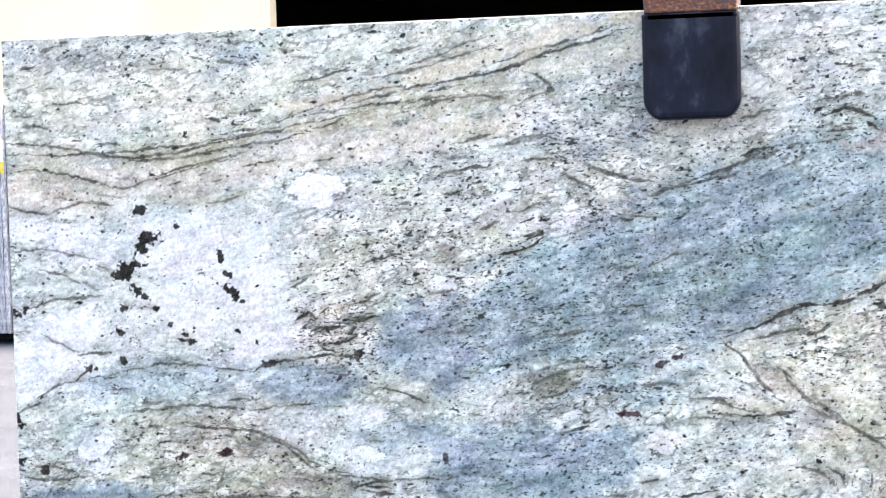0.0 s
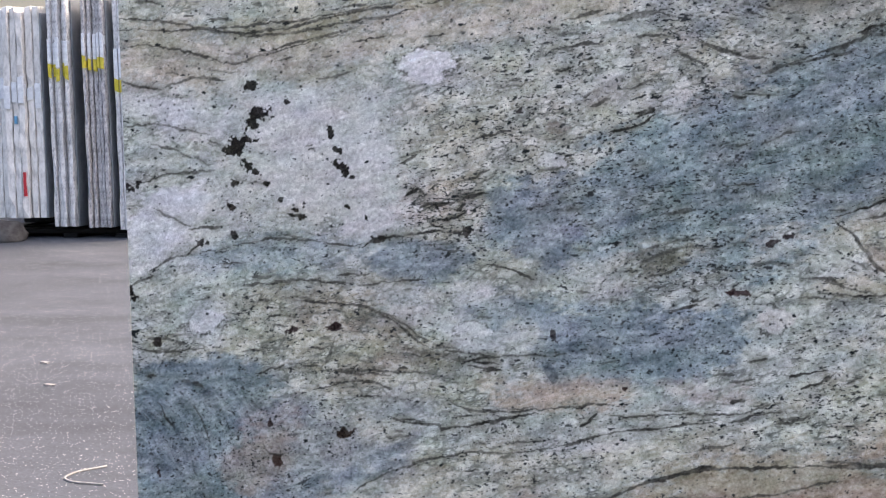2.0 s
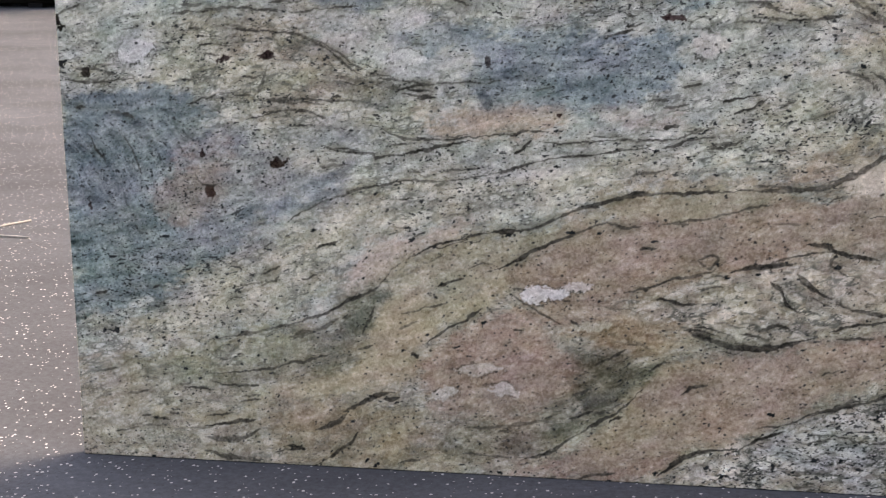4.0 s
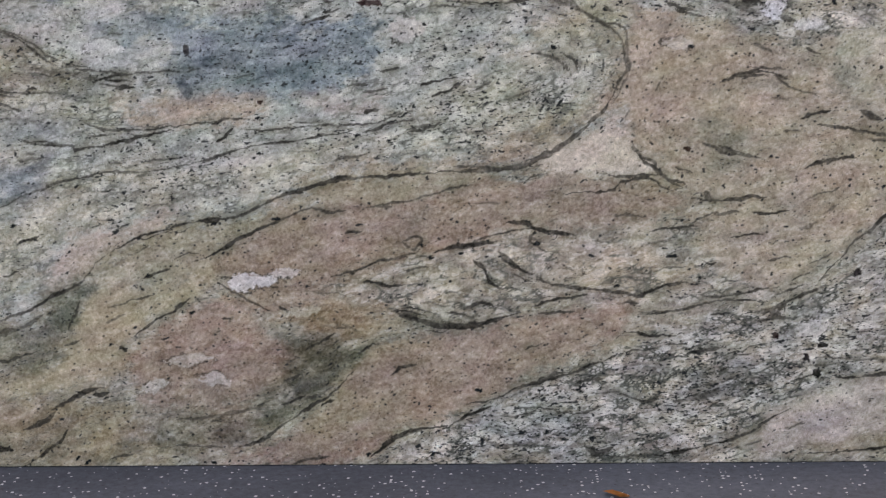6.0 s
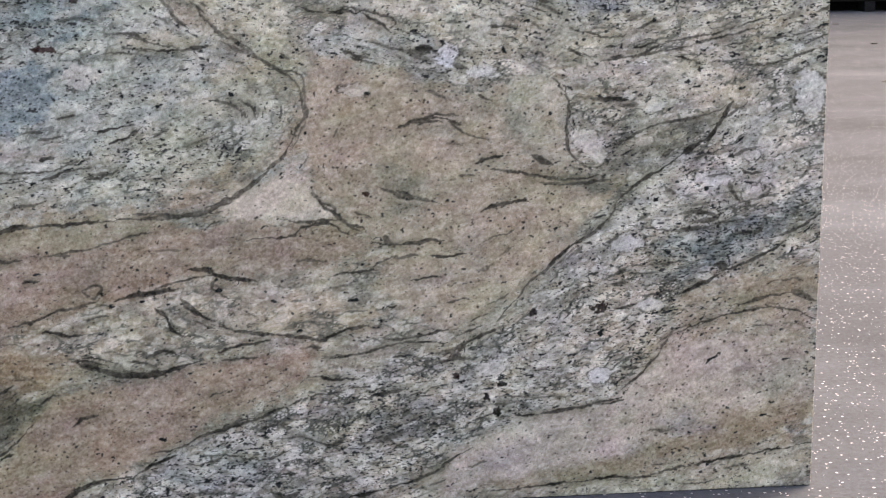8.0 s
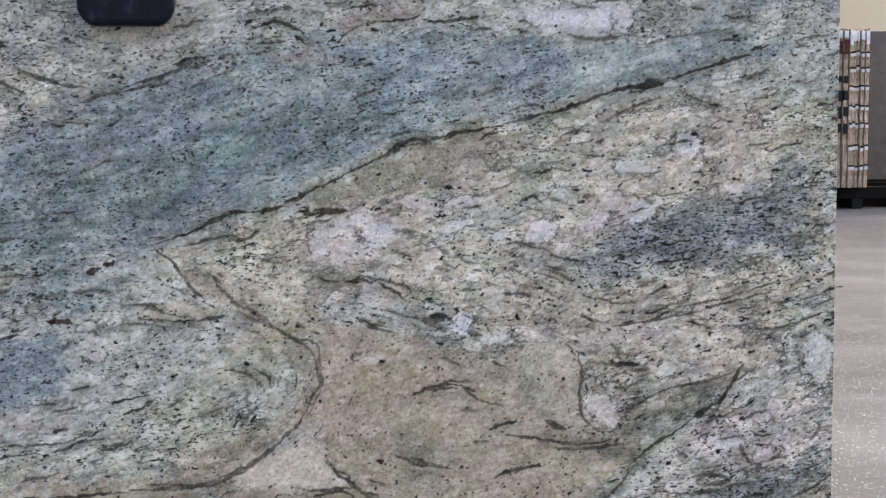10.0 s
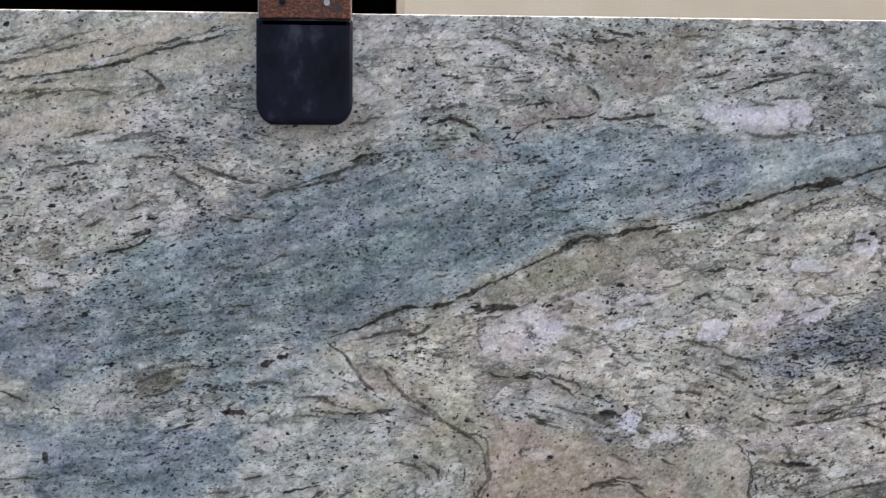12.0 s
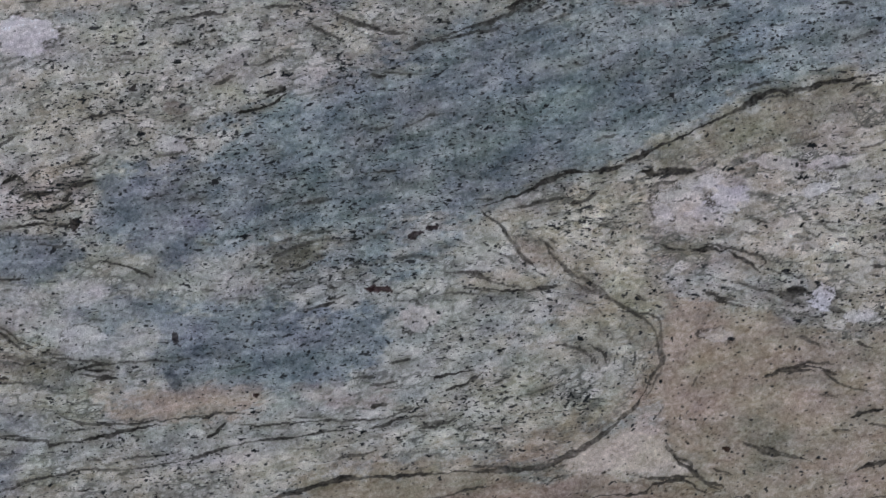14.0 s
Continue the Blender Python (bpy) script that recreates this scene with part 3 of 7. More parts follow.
def stroke(width, dark, pts, line):
    """A seam of mica: strands along its middle, thinning out to flecks, with a dull olive tinge beside it."""
    w = window(pts, 0.06)
    d, place = along(VX[w], VZ[w], line)
    x, z = GX[w], GZ[w]
    a = math.atan2(pts[-1][1] - pts[0][1], pts[-1][0] - pts[0][0])
    u, v = x * math.cos(a) + z * math.sin(a), z * math.cos(a) - x * math.sin(a)
    taper = 0.25 + 0.75 * np.clip(5 * np.minimum(place, 1 - place), 0, 1)
    wide = (0.5 * width * (0.3 + 1.1 * value_noise(x, z, 0.04, 71)) + 0.0007) * taper
    strand = 0.55 * value_noise(u * 0.32, v, 0.0052, 73) + 0.45 * value_noise(u * 0.6, v, 0.0042, 77)
    near = np.exp(-((d / (1.5 * wide)) ** 2))
    thick = rise(0.2, 0.7, value_noise(x, z, 0.028, 75))
    packed = rise(0.0, 0.30, (0.85 + 0.40 * thick) * near - 0.85 * strand - 0.04)
    np.maximum(DARK[w], dark * (0.72 + 0.28 * thick) * packed, out=DARK[w])
    halo = 0.55 * dark * np.exp(-((d / (1.6 * width + 0.006)) ** 2)) * rise(0.15, 0.75, value_noise(x, z, 0.03, 76)) * taper
    np.maximum(OLIVE[w], halo, out=OLIVE[w])


def bands_of_colour():
    region((154, 146, 132), 0.9, 0.040, 0.5, 0.8, [(-0.140, 0.198), (0.368, 0.285), (0.618, 0.401), (0.859, 0.518), (1.046, 0.550), (1.230, 0.616), (1.544, 0.628), (1.760, 0.751), (1.797, 0.927), (2.270, 1.053), (2.760, 1.152), (2.892, -0.059), (-0.177, -0.169)])
    region((160, 158, 148), 0.7, 0.040, 0.8, 1.1, [(2.087, 0.915), (2.438, 0.931), (2.946, 1.004), (2.959, 0.315), (2.201, 0.350), (2.320, 0.700)])
    region((168, 170, 156), 0.9, 0.030, 0.55, 0.9, [(-0.177, 1.743), (0.206, 1.750), (0.787, 1.757), (1.304, 1.738), (1.304, 1.722), (1.029, 1.642), (0.782, 1.579), (0.565, 1.547), (0.383, 1.512), (0.184, 1.507), (0.007, 1.512)])
    region((172, 162, 148), 0.85, 0.018, 0.25, 0.6, [(0.007, 1.506), (0.184, 1.507), (0.345, 1.488), (0.564, 1.513), (0.781, 1.545), (1.027, 1.565), (1.144, 1.597), (1.025, 1.493), (0.778, 1.467), (0.561, 1.439), (0.440, 1.407), (0.342, 1.398), (0.230, 1.389), (0.002, 1.393)])
    region((176, 164, 146), 0.95, 0.012, 0.12, 0.4, [(0.684, 1.582), (1.029, 1.647), (1.304, 1.722), (1.379, 1.746), (1.250, 1.746), (1.085, 1.697), (0.882, 1.659), (0.783, 1.635), (0.565, 1.564)])
    region((150, 146, 130), 0.85, 0.012, 0.35, 0.8, [(0.071, 1.524), (0.235, 1.510), (0.383, 1.517), (0.565, 1.547), (0.782, 1.579), (0.961, 1.637), (1.084, 1.641), (1.144, 1.599), (1.027, 1.565), (0.781, 1.554), (0.612, 1.535), (0.419, 1.497), (0.259, 1.495), (0.184, 1.507)])
    region((176, 176, 173), 0.8, 0.026, 0.1, 0.5, [(0.256, 1.423), (0.354, 1.392), (0.464, 1.401), (0.573, 1.433), (0.629, 1.323), (0.578, 1.210), (0.598, 1.106), (0.537, 1.072), (0.405, 1.095), (0.308, 1.142), (0.219, 1.095), (0.179, 1.048), (0.089, 1.024), (-0.014, 1.000), (-0.008, 1.143), (0.172, 1.190), (0.227, 1.307)])
    region((181, 180, 181), 0.8, 0.016, 0.12, 0.4, [(0.001, 1.358), (0.129, 1.367), (0.228, 1.330), (0.226, 1.283), (0.063, 1.309)])
    region((187, 186, 187), 0.9, 0.010, 0.05, 0.3, [(0.043, 1.143), (0.108, 1.178), (0.185, 1.196), (0.181, 1.095), (0.116, 1.048), (0.051, 1.024), (-0.001, 1.024)])
    region((191, 190, 191), 0.95, 0.010, 0.05, 0.3, [(0.620, 1.415), (0.656, 1.439), (0.703, 1.435), (0.720, 1.407), (0.678, 1.379), (0.631, 1.386)])
    region((168, 168, 158), 0.8, 0.030, 0.75, 1.0, [(0.721, 1.446), (1.025, 1.493), (1.301, 1.572), (1.351, 1.419), (1.198, 1.314), (0.973, 1.195), (0.823, 1.162), (0.768, 1.106), (0.623, 1.117), (0.616, 1.301)])
    region((150, 152, 150), 0.7, 0.014, 0.9, 1.0, [(1.221, 1.390), (1.340, 1.387), (1.231, 1.324), (1.143, 1.314), (1.077, 1.338)])
    region((142, 144, 150), 0.6, 0.020, 0.9, 1.0, [(1.137, 1.556), (1.311, 1.561), (1.342, 1.506), (1.223, 1.488), (1.091, 1.481)])
    region((117, 131, 135), 0.92, 0.014, 0.75, 0.7, [(0.973, 1.195), (1.086, 1.255), (1.198, 1.303), (1.351, 1.370), (1.457, 1.400), (1.633, 1.452), (1.767, 1.482), (1.764, 1.198), (1.558, 1.149), (1.484, 1.106), (1.399, 1.088), (1.237, 1.093), (1.015, 1.094), (0.935, 1.049), (0.786, 1.094), (0.823, 1.151)])
    region((118, 133, 138), 0.92, 0.022, 0.7, 0.7, [(0.995, 1.230), (1.103, 1.297), (1.318, 1.375), (1.558, 1.459), (1.668, 1.494), (1.868, 1.512), (2.094, 1.515), (2.323, 1.506), (2.438, 1.507), (2.613, 1.521), (2.752, 1.528), (2.753, 1.505), (2.546, 1.438), (2.326, 1.384), (2.144, 1.330), (1.962, 1.301), (1.855, 1.255), (1.672, 1.167), (1.561, 1.137), (1.462, 1.092), (1.319, 1.064), (1.102, 1.054), (0.994, 1.032)])
    region((100, 116, 118), 0.8, 0.025, 0.75, 0.7, [(1.105, 1.162), (1.216, 1.240), (1.393, 1.285), (1.570, 1.340), (1.746, 1.384), (1.901, 1.423), (1.903, 1.340), (1.681, 1.240), (1.548, 1.161), (1.348, 1.106), (1.181, 1.084)])
    region((127, 141, 145), 0.6, 0.012, 0.6, 0.6, [(1.305, 1.301), (1.525, 1.351), (1.746, 1.423), (1.923, 1.473), (2.067, 1.462), (1.946, 1.418), (1.747, 1.368), (1.503, 1.318), (1.371, 1.274)])
    region((100, 114, 119), 0.6, 0.014, 0.7, 0.6, [(1.105, 1.229), (1.238, 1.285), (1.481, 1.362), (1.680, 1.418), (1.636, 1.384), (1.459, 1.318), (1.260, 1.240)])
    region((147, 158, 159), 0.6, 0.018, 0.5, 0.6, [(2.094, 1.493), (2.381, 1.496), (2.556, 1.475), (2.326, 1.393), (2.098, 1.346), (2.051, 1.391)])
    region((108, 123, 128), 0.85, 0.022, 0.7, 0.7, [(0.776, 1.093), (0.812, 1.160), (0.915, 1.160), (0.971, 1.115), (0.947, 1.036), (0.879, 1.047)])
    region((110, 124, 129), 0.85, 0.014, 0.7, 0.7, [(0.502, 1.047), (0.587, 1.076), (0.717, 1.070), (0.751, 1.036), (0.704, 0.995), (0.597, 0.995), (0.537, 1.006)])
    region((126, 138, 140), 0.75, 0.018, 0.7, 0.8, [(0.157, 1.034), (0.295, 1.064), (0.491, 1.052), (0.513, 1.012), (0.367, 0.994), (0.193, 0.999)])
    region((108, 123, 131), 0.9, 0.020, 0.6, 0.6, [(0.900, 0.899), (1.025, 0.935), (1.182, 0.925), (1.292, 0.904), (1.292, 0.837), (1.159, 0.812), (0.979, 0.809), (0.899, 0.842)])
    region((115, 129, 134), 0.8, 0.016, 0.7, 0.7, [(1.093, 1.036), (1.270, 1.059), (1.431, 1.048), (1.421, 1.010), (1.270, 0.998), (1.127, 1.003)])
    region((117, 131, 135), 0.7, 0.016, 0.6, 0.6, [(0.726, 0.932), (0.797, 0.967), (0.912, 0.951), (0.911, 0.911), (0.795, 0.910)])
    region((158, 158, 142), 0.85, 0.022, 0.75, 1.0, [(0.000, 0.841), (0.161, 0.843), (0.267, 0.975), (0.439, 0.965), (0.607, 0.931), (0.724, 0.839), (0.817, 0.818), (0.886, 0.773), (0.745, 0.729), (0.603, 0.761), (0.432, 0.740), (0.285, 0.809), (0.056, 0.805)])
    region((128, 124, 112), 0.75, 0.014, 0.7, 0.9, [(0.486, 0.918), (0.594, 0.896), (0.712, 0.839), (0.817, 0.823), (0.782, 0.800), (0.652, 0.803), (0.532, 0.813), (0.593, 0.849)])
    region((138, 134, 116), 0.5, 0.016, 0.7, 0.9, [(0.267, 0.981), (0.439, 0.962), (0.559, 0.931), (0.486, 0.895), (0.340, 0.929)])
    region((107, 122, 125), 0.95, 0.016, 0.65, 0.6, [(-0.003, 0.786), (0.108, 0.800), (0.235, 0.808), (0.321, 0.761), (0.304, 0.640), (0.350, 0.544), (0.476, 0.585), (0.587, 0.648), (0.599, 0.613), (0.524, 0.550), (0.372, 0.459), (0.216, 0.354), (-0.008, 0.305)])
    region((132, 128, 126), 0.6, 0.025, 0.6, 0.6, [(0.267, 0.663), (0.405, 0.691), (0.527, 0.670), (0.427, 0.595), (0.276, 0.578)])
    region((119, 130, 131), 0.6, 0.014, 0.6, 0.6, [(0.480, 0.723), (0.578, 0.743), (0.649, 0.709), (0.528, 0.694)])
    region((170, 152, 139), 0.8, 0.018, 0.4, 0.6, [(0.793, 0.759), (0.956, 0.797), (1.081, 0.799), (1.069, 0.753), (0.909, 0.750), (0.816, 0.730)])
    region((177, 176, 177), 0.75, 0.016, 0.4, 0.5, [(0.701, 0.886), (0.725, 0.915), (0.865, 0.922), (0.899, 0.876), (0.794, 0.846), (0.724, 0.839)])
    region((177, 176, 177), 0.7, 0.012, 0.3, 0.5, [(0.099, 0.890), (0.164, 0.921), (0.239, 0.904), (0.212, 0.856), (0.123, 0.848)])
    region((166, 164, 150), 0.9, 0.020, 0.55, 0.9, [(0.120, 0.280), (0.393, 0.482), (0.627, 0.604), (0.909, 0.642), (1.365, 0.743), (1.464, 0.811), (1.647, 0.927), (1.776, 0.916), (1.800, 0.839), (1.739, 0.740), (1.544, 0.637), (1.321, 0.625), (1.207, 0.622), (1.046, 0.556), (0.789, 0.535), (0.622, 0.485), (0.594, 0.400), (0.369, 0.292)])
    region((181, 180, 181), 0.6, 0.014, 0.4, 0.6, [(0.886, 0.648), (1.049, 0.692), (1.253, 0.712), (1.320, 0.726), (1.275, 0.691), (1.094, 0.667), (0.956, 0.640)])
    region((158, 160, 150), 0.6, 0.020, 1.0, 1.3, [(1.208, 0.737), (1.431, 0.772), (1.606, 0.828), (1.684, 0.750), (1.543, 0.682), (1.320, 0.669), (1.151, 0.656)])
    region((160, 160, 156), 0.5, 0.016, 0.8, 1.0, [(1.616, 1.049), (1.797, 1.028), (2.018, 0.996), (2.186, 1.005), (2.190, 0.892), (1.919, 0.914), (1.767, 0.946), (1.666, 0.977)])
    region((156, 138, 121), 0.7, 0.016, 0.4, 0.7, [(1.207, 0.628), (1.321, 0.644), (1.488, 0.650), (1.598, 0.683), (1.695, 0.745), (1.759, 0.795), (1.778, 0.850), (1.802, 0.795), (1.744, 0.740), (1.664, 0.677), (1.544, 0.632), (1.321, 0.621)])
    region((176, 162, 153), 0.9, 0.010, 0.12, 0.4, [(0.602, 0.376), (0.610, 0.449), (0.658, 0.492), (0.789, 0.521), (0.883, 0.539), (0.859, 0.512), (0.740, 0.465), (0.655, 0.423)])
    region((96, 98, 92), 0.8, 0.016, 0.6, 0.9, [(0.475, 0.225), (0.592, 0.364), (0.683, 0.392), (0.662, 0.328), (0.619, 0.291), (0.634, 0.235), (0.536, 0.214)])
    region((142, 140, 122), 0.85, 0.016, 0.4, 0.8, [(0.116, 0.230), (0.305, 0.265), (0.529, 0.313), (0.641, 0.377), (0.489, 0.251), (0.399, 0.186), (0.112, 0.179)])
    region((163, 149, 127), 0.9, 0.010, 0.15, 0.4, [(0.640, 0.242), (0.662, 0.316), (0.690, 0.359), (0.784, 0.382), (0.880, 0.405), (0.974, 0.443), (0.926, 0.382), (0.806, 0.313), (0.756, 0.275), (0.748, 0.213), (0.692, 0.178), (0.632, 0.179), (0.434, 0.159), (0.401, 0.123), (0.356, 0.094), (0.181, 0.098), (0.358, 0.122), (0.423, 0.171), (0.609, 0.206)])
    region((149, 140, 121), 0.85, 0.012, 0.2, 0.5, [(0.739, 0.451), (0.882, 0.503), (1.046, 0.541), (1.173, 0.604), (1.321, 0.612), (1.544, 0.625), (1.545, 0.612), (1.343, 0.566), (1.167, 0.552), (1.046, 0.517), (0.964, 0.478), (0.810, 0.440)])
    region((144, 125, 114), 0.9, 0.016, 0.35, 0.6, [(0.962, 0.431), (1.046, 0.509), (1.167, 0.549), (1.343, 0.560), (1.545, 0.608), (1.852, 0.611), (1.875, 0.583), (1.657, 0.535), (1.446, 0.462), (1.264, 0.430), (1.183, 0.416), (1.275, 0.376), (1.182, 0.302), (1.066, 0.318), (1.020, 0.372)])
    region((148, 122, 107), 0.9, 0.016, 0.35, 0.6, [(0.779, 0.245), (0.853, 0.320), (0.973, 0.365), (1.042, 0.324), (1.065, 0.251), (0.968, 0.163), (0.848, 0.147), (0.777, 0.170)])
    region((128, 116, 102), 0.8, 0.016, 0.4, 0.7, [(0.970, 0.237), (1.065, 0.263), (1.123, 0.204), (1.039, 0.127), (0.895, 0.098), (0.798, 0.083), (0.848, 0.147)])
    region((144, 124, 99), 0.7, 0.014, 0.3, 0.6, [(1.077, 0.318), (1.206, 0.351), (1.275, 0.304), (1.206, 0.279), (1.124, 0.287)])
    region((74, 76, 66), 0.9, 0.016, 0.5, 0.8, [(1.065, 0.263), (1.159, 0.290), (1.275, 0.266), (1.229, 0.206), (1.181, 0.156), (1.062, 0.097), (0.918, 0.059), (0.797, 0.058), (0.967, 0.098), (1.087, 0.172), (1.111, 0.216)])
    region((138, 124, 105), 0.8, 0.016, 0.3, 0.6, [(0.393, 0.084), (0.605, 0.141), (0.751, 0.132), (0.773, 0.070), (0.894, 0.048), (0.722, 0.005), (0.525, -0.001), (0.553, 0.063), (0.404, 0.059)])
    region((144, 119, 111), 0.95, 0.012, 0.35, 0.5, [(0.965, 0.012), (1.181, 0.144), (1.275, 0.250), (1.493, 0.307), (1.796, 0.341), (1.799, 0.280), (1.609, 0.203), (1.473, 0.139), (1.322, 0.073), (1.275, 0.016)])
    region((148, 130, 107), 0.8, 0.012, 0.25, 0.5, [(1.181, 0.144), (1.275, 0.250), (1.414, 0.271), (1.322, 0.209), (1.205, 0.107)])
    region((160, 155, 147), 0.95, 0.012, 0.8, 1.4, [(1.275, 0.009), (1.461, 0.124), (1.666, 0.202), (1.997, 0.320), (2.013, -0.017), (1.786, 0.007), (1.556, -0.001)])
    region((158, 152, 142), 0.85, 0.016, 0.5, 1.2, [(1.168, 0.401), (1.397, 0.454), (1.547, 0.486), (1.697, 0.477), (1.861, 0.491), (2.014, 0.559), (2.097, 0.486), (2.097, 0.390), (1.907, 0.346), (1.694, 0.346), (1.508, 0.308), (1.369, 0.300), (1.289, 0.332)])
    region((168, 158, 142), 0.8, 0.010, 0.3, 0.8, [(1.512, 0.451), (1.627, 0.472), (1.790, 0.421), (1.883, 0.395), (1.789, 0.361), (1.626, 0.401)])
    region((140, 122, 109), 0.9, 0.014, 0.35, 0.5, [(0.995, 0.509), (1.199, 0.584), (1.403, 0.598), (1.630, 0.596), (1.862, 0.571), (1.909, 0.537), (1.791, 0.513), (1.652, 0.505), (1.537, 0.509), (1.444, 0.471), (1.282, 0.427), (1.008, 0.369)])
    region((142, 128, 111), 0.92, 0.018, 0.3, 0.7, [(1.809, 0.920), (1.927, 0.895), (2.087, 0.857), (2.156, 0.786), (2.226, 0.738), (2.320, 0.710), (2.427, 0.650), (2.320, 0.535), (2.237, 0.479), (2.084, 0.520), (1.992, 0.565), (1.907, 0.608), (1.856, 0.656), (1.823, 0.715), (1.790, 0.807)])
    region((150, 134, 117), 0.8, 0.020, 0.25, 0.5, [(1.820, 0.920), (1.905, 0.896), (1.903, 0.804), (1.857, 0.760), (1.812, 0.761)])
    region((128, 116, 98), 0.6, 0.020, 0.35, 0.7, [(2.028, 0.709), (2.202, 0.704), (2.320, 0.653), (2.225, 0.562), (2.085, 0.591)])
    region((150, 144, 126), 0.75, 0.014, 0.2, 0.5, [(2.191, 0.855), (2.273, 0.888), (2.320, 0.840), (2.337, 0.747), (2.355, 0.717), (2.261, 0.737), (2.202, 0.797)])
    region((120, 118, 104), 0.85, 0.008, 0.6, 0.9, [(2.156, 0.731), (2.261, 0.711), (2.355, 0.709), (2.438, 0.756), (2.558, 0.788), (2.660, 0.823), (2.637, 0.774), (2.534, 0.720), (2.439, 0.664), (2.320, 0.683), (2.202, 0.698)])
    region((188, 178, 168), 0.98, 0.006, 0.2, 0.2, [(1.739, 0.729), (1.778, 0.725), (1.805, 0.670), (1.844, 0.636), (1.853, 0.615), (1.742, 0.614), (1.619, 0.626), (1.665, 0.668)])
    region((164, 162, 148), 0.85, 0.020, 0.8, 1.2, [(1.488, 1.093), (1.697, 1.168), (1.932, 1.289), (2.113, 1.333), (2.320, 1.384), (2.865, 1.384), (2.872, 0.994), (2.557, 0.969), (2.343, 0.938), (2.088, 0.972), (1.929, 1.031), (1.783, 1.045), (1.704, 0.990), (1.584, 1.025)])
    region((140, 140, 124), 0.8, 0.014, 0.35, 0.6, [(1.752, 1.168), (1.932, 1.284), (2.113, 1.328), (2.090, 1.277), (1.931, 1.222), (1.841, 1.178)])
    region((126, 124, 112), 0.7, 0.010, 0.4, 0.6, [(1.862, 1.233), (1.963, 1.278), (2.099, 1.290), (2.077, 1.233), (1.964, 1.210), (1.874, 1.176)])
    region((185, 184, 185), 0.9, 0.010, 0.2, 0.4, [(1.762, 1.142), (1.829, 1.165), (1.942, 1.165), (1.966, 1.119), (1.876, 1.063), (1.808, 1.051), (1.763, 1.097)])
    region((120, 131, 133), 0.85, 0.020, 0.9, 0.9, [(2.289, 1.073), (2.404, 1.136), (2.566, 1.200), (2.802, 1.235), (2.809, 1.072), (2.572, 1.049), (2.396, 1.026), (2.280, 0.992), (2.152, 0.993), (2.106, 1.010), (2.220, 1.039)])
    region((160, 156, 146), 0.85, 0.016, 0.7, 1.2, [(1.996, 0.962), (2.157, 0.959), (2.296, 0.934), (2.438, 0.937), (2.677, 0.985), (2.921, 1.016), (2.924, 0.826), (2.654, 0.821), (2.438, 0.750), (2.379, 0.710), (2.326, 0.794), (2.308, 0.875), (2.203, 0.878), (2.087, 0.869)])
    region((166, 163, 157), 0.75, 0.018, 0.7, 1.2, [(2.654, 0.809), (2.775, 0.889), (2.923, 0.898), (2.928, 0.634), (2.743, 0.544), (2.560, 0.454), (2.416, 0.364), (2.260, 0.371), (2.284, 0.489), (2.415, 0.603), (2.534, 0.717)])
    region((162, 158, 150), 0.92, 0.010, 0.8, 1.4, [(1.263, 0.011), (1.525, 0.123), (1.740, 0.220), (1.859, 0.250), (2.098, 0.335), (2.218, 0.363), (2.277, 0.458), (2.455, 0.569), (2.575, 0.620), (2.817, 0.652), (2.889, 0.686), (2.897, 0.542), (2.702, 0.486), (2.581, 0.452), (2.534, 0.379), (2.494, 0.269), (2.441, 0.209), (2.220, 0.184), (2.039, 0.065), (1.832, 0.003)])
    region((105, 116, 117), 0.7, 0.018, 0.9, 1.0, [(2.541, 0.549), (2.637, 0.577), (2.759, 0.569), (2.738, 0.509), (2.604, 0.488)])
    region((162, 148, 137), 0.92, 0.012, 0.45, 0.6, [(2.594, 0.427), (2.704, 0.455), (2.876, 0.470), (2.894, 0.144), (2.719, 0.106), (2.470, 0.054), (2.222, 0.025), (2.051, 0.011), (2.075, 0.064), (2.221, 0.153), (2.466, 0.202), (2.531, 0.305)])
    region((128, 116, 99), 0.7, 0.012, 0.45, 0.7, [(2.469, 0.082), (2.655, 0.145), (2.878, 0.208), (2.883, 0.119), (2.694, 0.088), (2.533, 0.057)])
    region((158, 152, 140), 0.8, 0.010, 0.5, 0.9, [(2.100, 0.004), (2.408, 0.026), (2.695, 0.075), (2.896, 0.106), (2.904, -0.036), (2.473, -0.033)])
    region((148, 136, 125), 0.6, 0.016, 0.3, 0.5, [(1.823, 1.551), (1.956, 1.597), (1.969, 1.545), (1.868, 1.529)])
    region((138, 134, 120), 0.6, 0.020, 0.5, 0.7, [(1.966, 1.691), (2.089, 1.715), (2.181, 1.672), (2.137, 1.616), (2.001, 1.614)])
    region((183, 182, 183), 0.9, 0.008, 0.08, 0.3, [(2.218, 1.567), (2.274, 1.590), (2.321, 1.574), (2.366, 1.597), (2.418, 1.581), (2.420, 1.541), (2.357, 1.527), (2.253, 1.539)])
    region((123, 135, 139), 0.6, 0.020, 0.6, 0.8, [(2.547, 1.723), (2.745, 1.693), (2.749, 1.579), (2.621, 1.612), (2.549, 1.656)])
    region((110, 110, 100), 0.7, 0.014, 0.5, 0.8, [(1.069, 1.016), (1.125, 1.039), (1.181, 1.047), (1.169, 1.027), (1.113, 1.007)])
    region((170, 160, 150), 0.6, 0.016, 0.3, 0.5, [(1.717, 0.968), (1.784, 0.991), (1.808, 0.911), (1.763, 0.922)])
    region((162, 158, 150), 0.5, 0.020, 1.1, 1.3, [(0.598, 1.193), (0.762, 1.193), (0.784, 1.090), (0.619, 1.090)])
